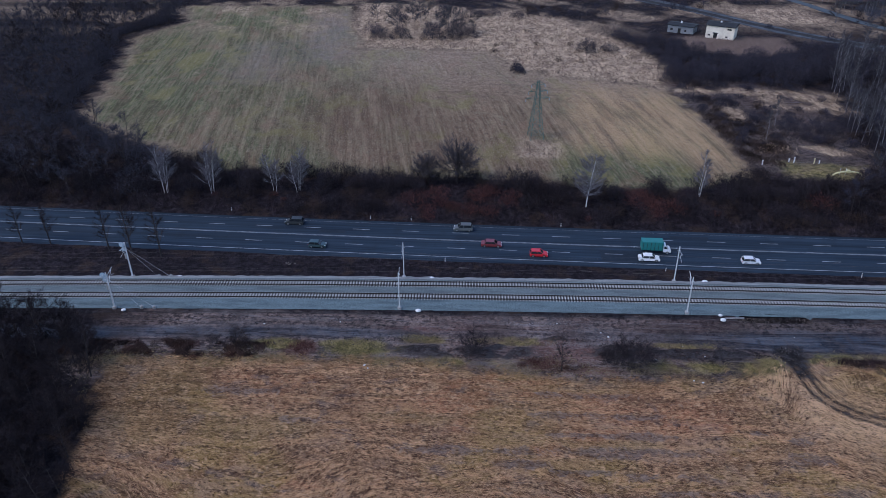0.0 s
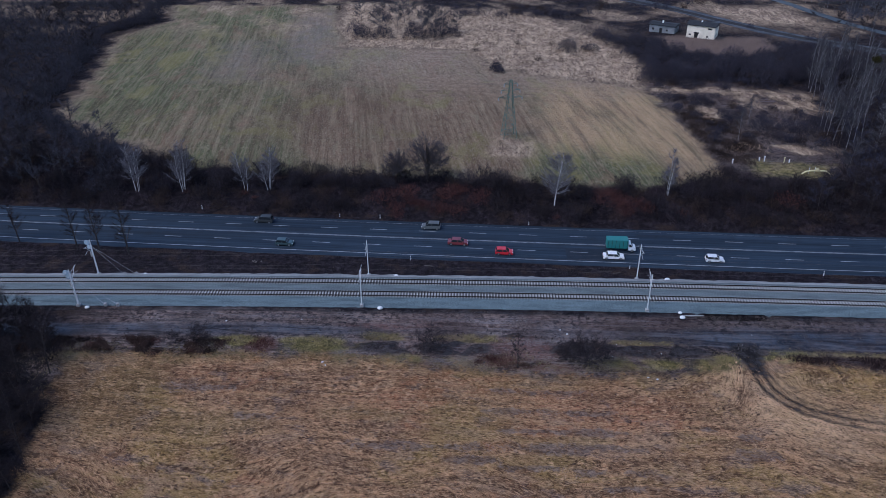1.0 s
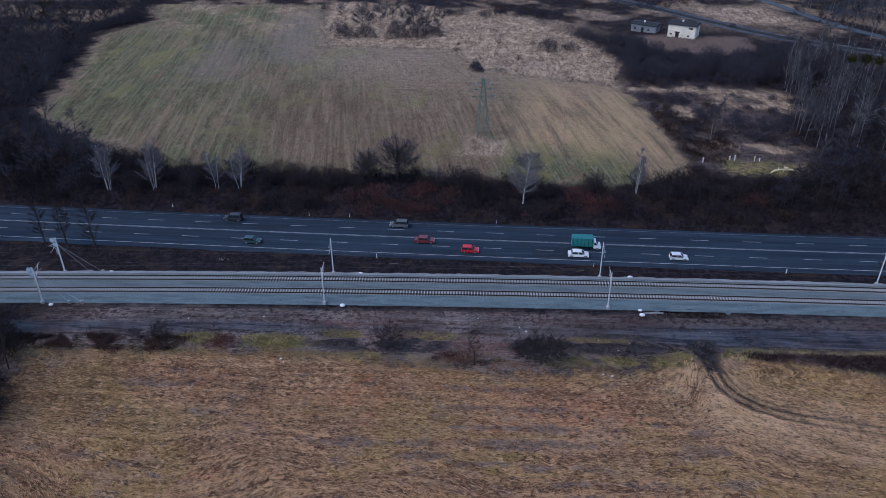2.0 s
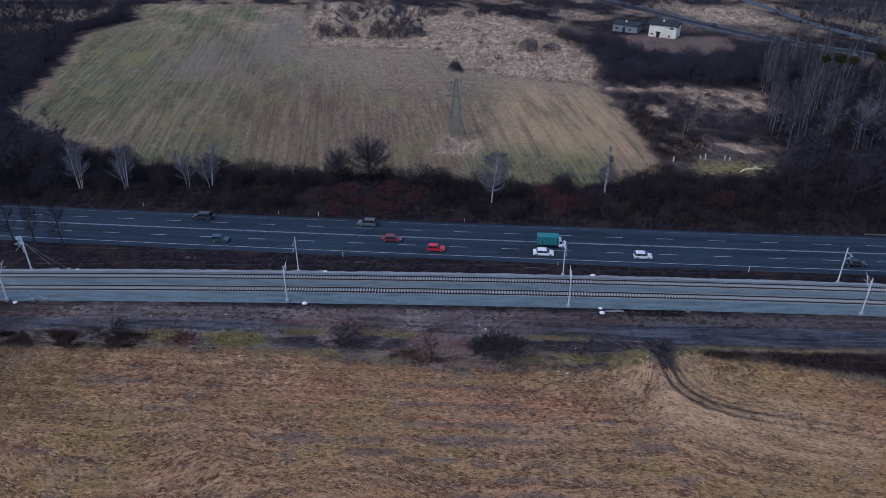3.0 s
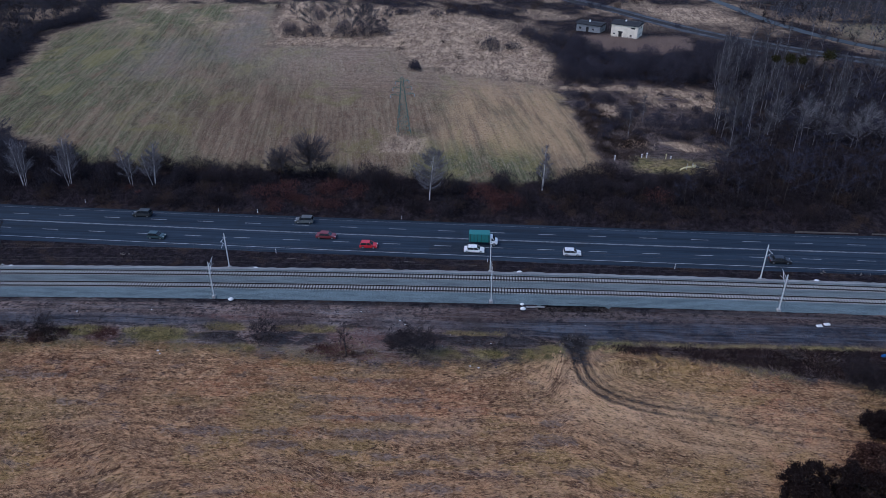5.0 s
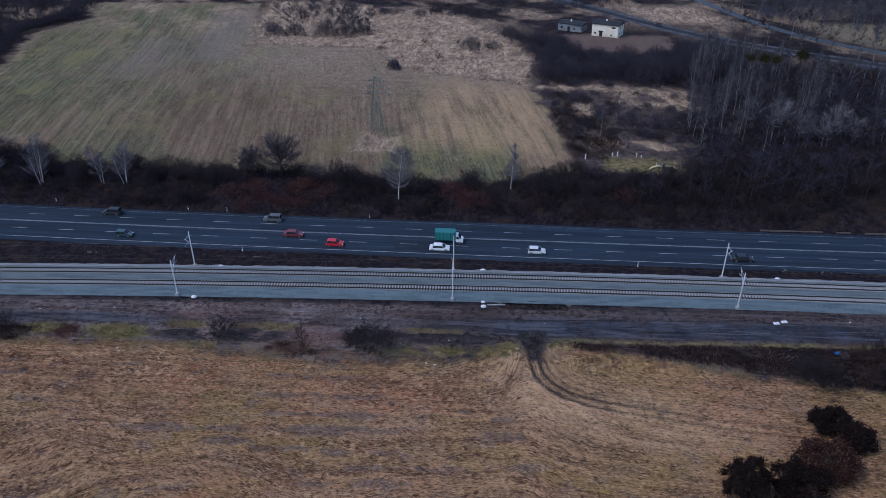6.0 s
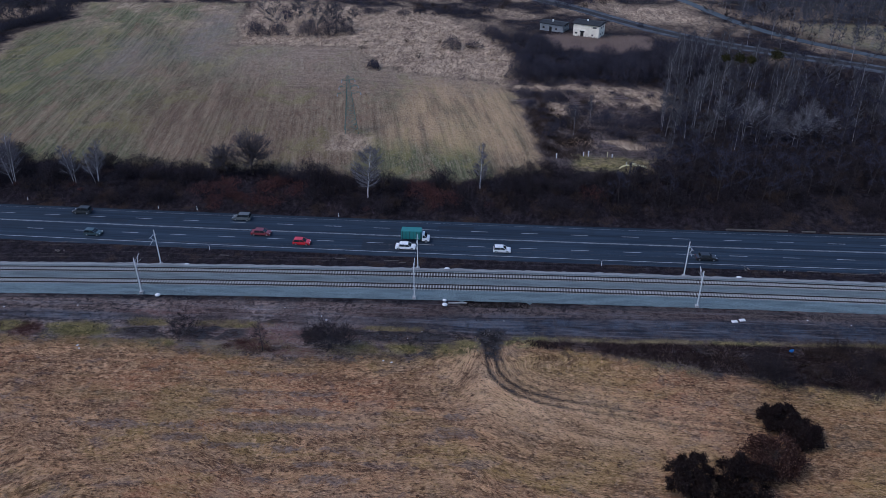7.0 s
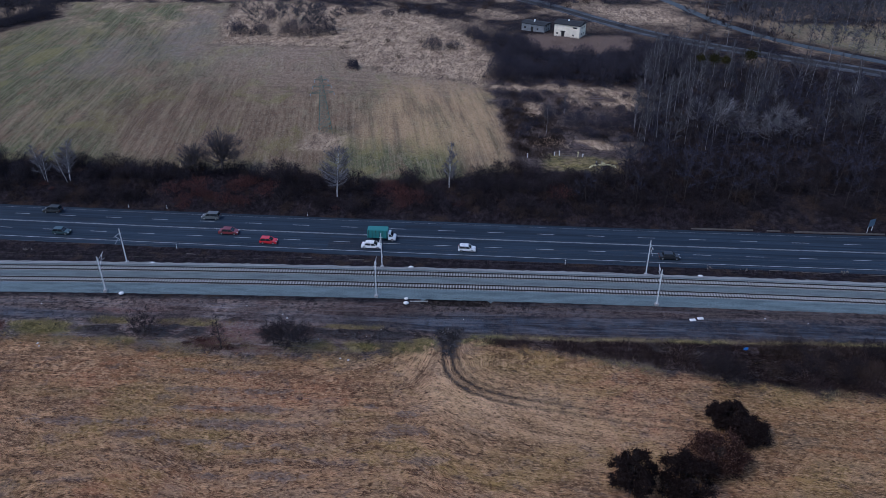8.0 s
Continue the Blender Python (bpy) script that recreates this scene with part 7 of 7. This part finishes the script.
build_pipe()
for x, y, h, yel in ((80.2, 66.4, 1.5, False), (88.0, 68.2, 1.2, False), (89.4, 68.2, 1.6, False), (94.6, 67.6, 1.6, True), (96.0, 67.6, 1.0, False)):
    post = thing("marker_post", at(x, y), "yellow capped gas marker post" if yel else "white concrete marker post in the grass", "post", "gas marker posts")
    bm = bmesh.new()
    box(bm, -0.10, 0.10, -0.10, 0.10, -0.3, h - 0.3, 0.02)
    part("shaft", bm, M_YELLOW if yel else M_WHITE, post)
    bm = bmesh.new()
    box(bm, -0.17, 0.17, -0.14, 0.14, h - 0.296, h, 0.04)
    part("cap", bm, M_YELLOW if yel else M_WHITE, post)


# ---- small things beside road and rails ----
for x, o, h in ((-60.2, 10.6, 0.9), (-24.3, 9.4, 0.8), (-14.1, 9.5, 1.0), (22.8, 9.2, 0.8), (85.9, -9.4, 1.1), (-5.0, -9.4, 1.0), (44.0, -9.6, 0.8)):
    d = thing("delineator", at(x, road_y(x) + o), "white roadside delineator post in dead grass", "post", "delineators")
    bm = bmesh.new()
    prism(bm, [(-0.065, -0.2), (0.065, -0.2), (0.06, h), (-0.02, h + 0.07), (-0.06, h - 0.02)], -0.055, 0.055)
    part("post", bm, M_WHITE, d)
    bm = bmesh.new()
    box(bm, -0.07, 0.07, -0.07, -0.057, h - 0.32, h - 0.12)
    part("band", bm, M_TRIM, d, "black band")
kerb = thing("kerb_line", pose(0, 0, 0), "pale weathered concrete kerb along the road", "kerb")
for k in range(28):
    x = 119.5 + 1.65 * k
    if k in (9, 10, 13, 14):
        continue
    bm = bmesh.new()
    box(bm, -0.8, 0.8, -0.10, 0.10, -0.9, -0.30, 0.02)
    s = part("kerb_stone", bm, M_WOOD, kerb)
    s.matrix_basis = pose(x, road_y(x) + 9.3, 0, 0, 0, -2.0)
sign = thing("road_sign", pose(161.6, road_y(161.6) + 10.2, -0.4, 0, 0, 28), "blue-grey road sign panel on two posts", "road sign")
bm = bmesh.new()
box(bm, -1.05, 1.05, -0.04, 0.04, 1.6, 3.5, 0.02)
part("panel", bm, M_SIGNBACK, sign)
for sx in (-0.8, 0.8):
    bm = bmesh.new()
    tube(bm, [(sx, 0.09, -0.4), (sx, 0.09, 3.4)], 0.05, 8)
    part("post", bm, M_MAST, sign)

for x, y in ((109.2, -6.5), (110.9, -5.9)):
    slab = thing("concrete_slab", at(x, y, 8), "flat white concrete slab beside the service track", "slab", "white slabs")
    bm = bmesh.new()
    box(bm, -0.6, 0.6, -0.36, 0.36, -0.05, 0.16, 0.03)
    part("slab", bm, M_WHITE, slab)
plank = thing("plank", at(53.6, -1.5, 2), "grey weathered timber plank beside a trench", "plank")
bm = bmesh.new()
box(bm, -1.9, 1.9, -0.14, 0.14, 0.02, 0.18, 0.02)
part("board", bm, M_CONCRETE, plank)
for x, y, ln, turn in ((26.4, 16.0, 2.6, -4), (38.2, 15.4, 3.4, 2), (40.8, 14.6, 1.6, 10), (-0.7, 16.7, 2.2, -6), (72.6, 14.6, 1.8, 5), (141.5, 13.5, 6.0, -3), (155.0, 13.0, 4.5, -2), (133.0, 14.2, 3.0, -3)):
    pl = thing("discarded_plank", at(x, y, turn), "pale discarded timber plank on dark soil", "plank", "discarded planks")
    bm = bmesh.new()
    box(bm, -ln / 2, ln / 2, -0.07, 0.07, 0.0, 0.09, 0.02)
    part("board", bm, M_WOOD, pl)


def rubble(x, y, seed):
    """A small heap of broken concrete."""
    rs = random.Random(seed)
    heap = thing("rubble_heap", at(x, y), "small heap of grey broken concrete rubble", "rubble", "rubble heaps")
    for k in range(9):
        bm = bmesh.new()
        bmesh.ops.create_icosphere(bm, subdivisions=1, radius=rs.uniform(0.08, 0.22))
        for v in bm.verts:
            v.co = v.co * rs.uniform(0.7, 1.2) + Vector((0, 0, 0.1))
        part("chunk", bm, M_WOOD, heap).matrix_basis = pose(rs.gauss(0, 0.8), rs.gauss(0, 0.35), rs.uniform(0, 0.2), rs.uniform(0, 90), 0, rs.uniform(0, 360))


for k, (x, y) in enumerate(((126.2, 14.3), (147.8, 13.7), (118.0, 14.6), (-40.0, 17.6))):
    rubble(x, y, 500 + k)
bag = thing("blue_bag", at(116.2, -17.5, 20), "crumpled blue plastic sheet caught in scrub", "plastic sheet")
bm = bmesh.new()
bmesh.ops.create_icosphere(bm, subdivisions=3, radius=0.42)
for v in bm.verts:
    k = 1 + 0.35 * math.sin(12 * v.co.x + 5 * v.co.y) * math.cos(10 * v.co.z + 7 * v.co.y)
    v.co = Vector((v.co.x * k * 1.1, v.co.y * k * 0.6, max(v.co.z * k, -0.3) * 0.7 + 0.9))
part("sheet", bm, M_BLUE, bag)


def litter(x, y, k, material, label, seed):
    """A crumpled scrap of rubbish."""
    rs = random.Random(seed)
    ob = thing("litter", at(x, y, rs.uniform(0, 360)), label, "litter", "scattered litter")
    bm = bmesh.new()
    bmesh.ops.create_icosphere(bm, subdivisions=2, radius=0.15 * k)
    for v in bm.verts:
        v.co = Vector((v.co.x * rs.uniform(0.4, 1.9), v.co.y * rs.uniform(0.3, 1.4), max(v.co.z, -0.05) * rs.uniform(0.2, 0.9) + 0.04))
    part("scrap", bm, material, ob)


for i, (x, y, k) in enumerate(((-18.3, -19.5, 1.3), (-17.6, -20.4, 1.0), (40.3, -22.2, 1.0), (41.8, -22.6, 1.3), (27.4, -8.8, 1.3), (26.2, -7.4, 0.8),
                             (18.0, -4.5, 0.8), (63.0, -8.0, 0.6), (-25.0, -5.2, 0.9), (-40.0, -6.3, 1.0), (132.0, -7.0, 0.8), (124.0, -5.5, 0.9), (35.0, -16.0, 0.7), (33.0, -17.2, 0.6), (38.5, -13.5, 0.5), (44.2, -14.8, 0.6), (46.8, -12.2, 0.5), (49.5, -15.5, 0.6), (41.0, -11.4, 0.4), (36.4, -12.0, 0.5), (52.0, -13.4, 0.4), (30.6, -15.1, 0.5))):
    litter(x, y, k, M_WHITE, "crumpled white rubbish scrap on the ground", 300 + i)
litter(45.0, -22.4, 1.4, M_RUBBER, "black rubbish bag on the ground", 340)

# rails and sleepers, piece by piece
build_track(3.6)
build_track(8.35)
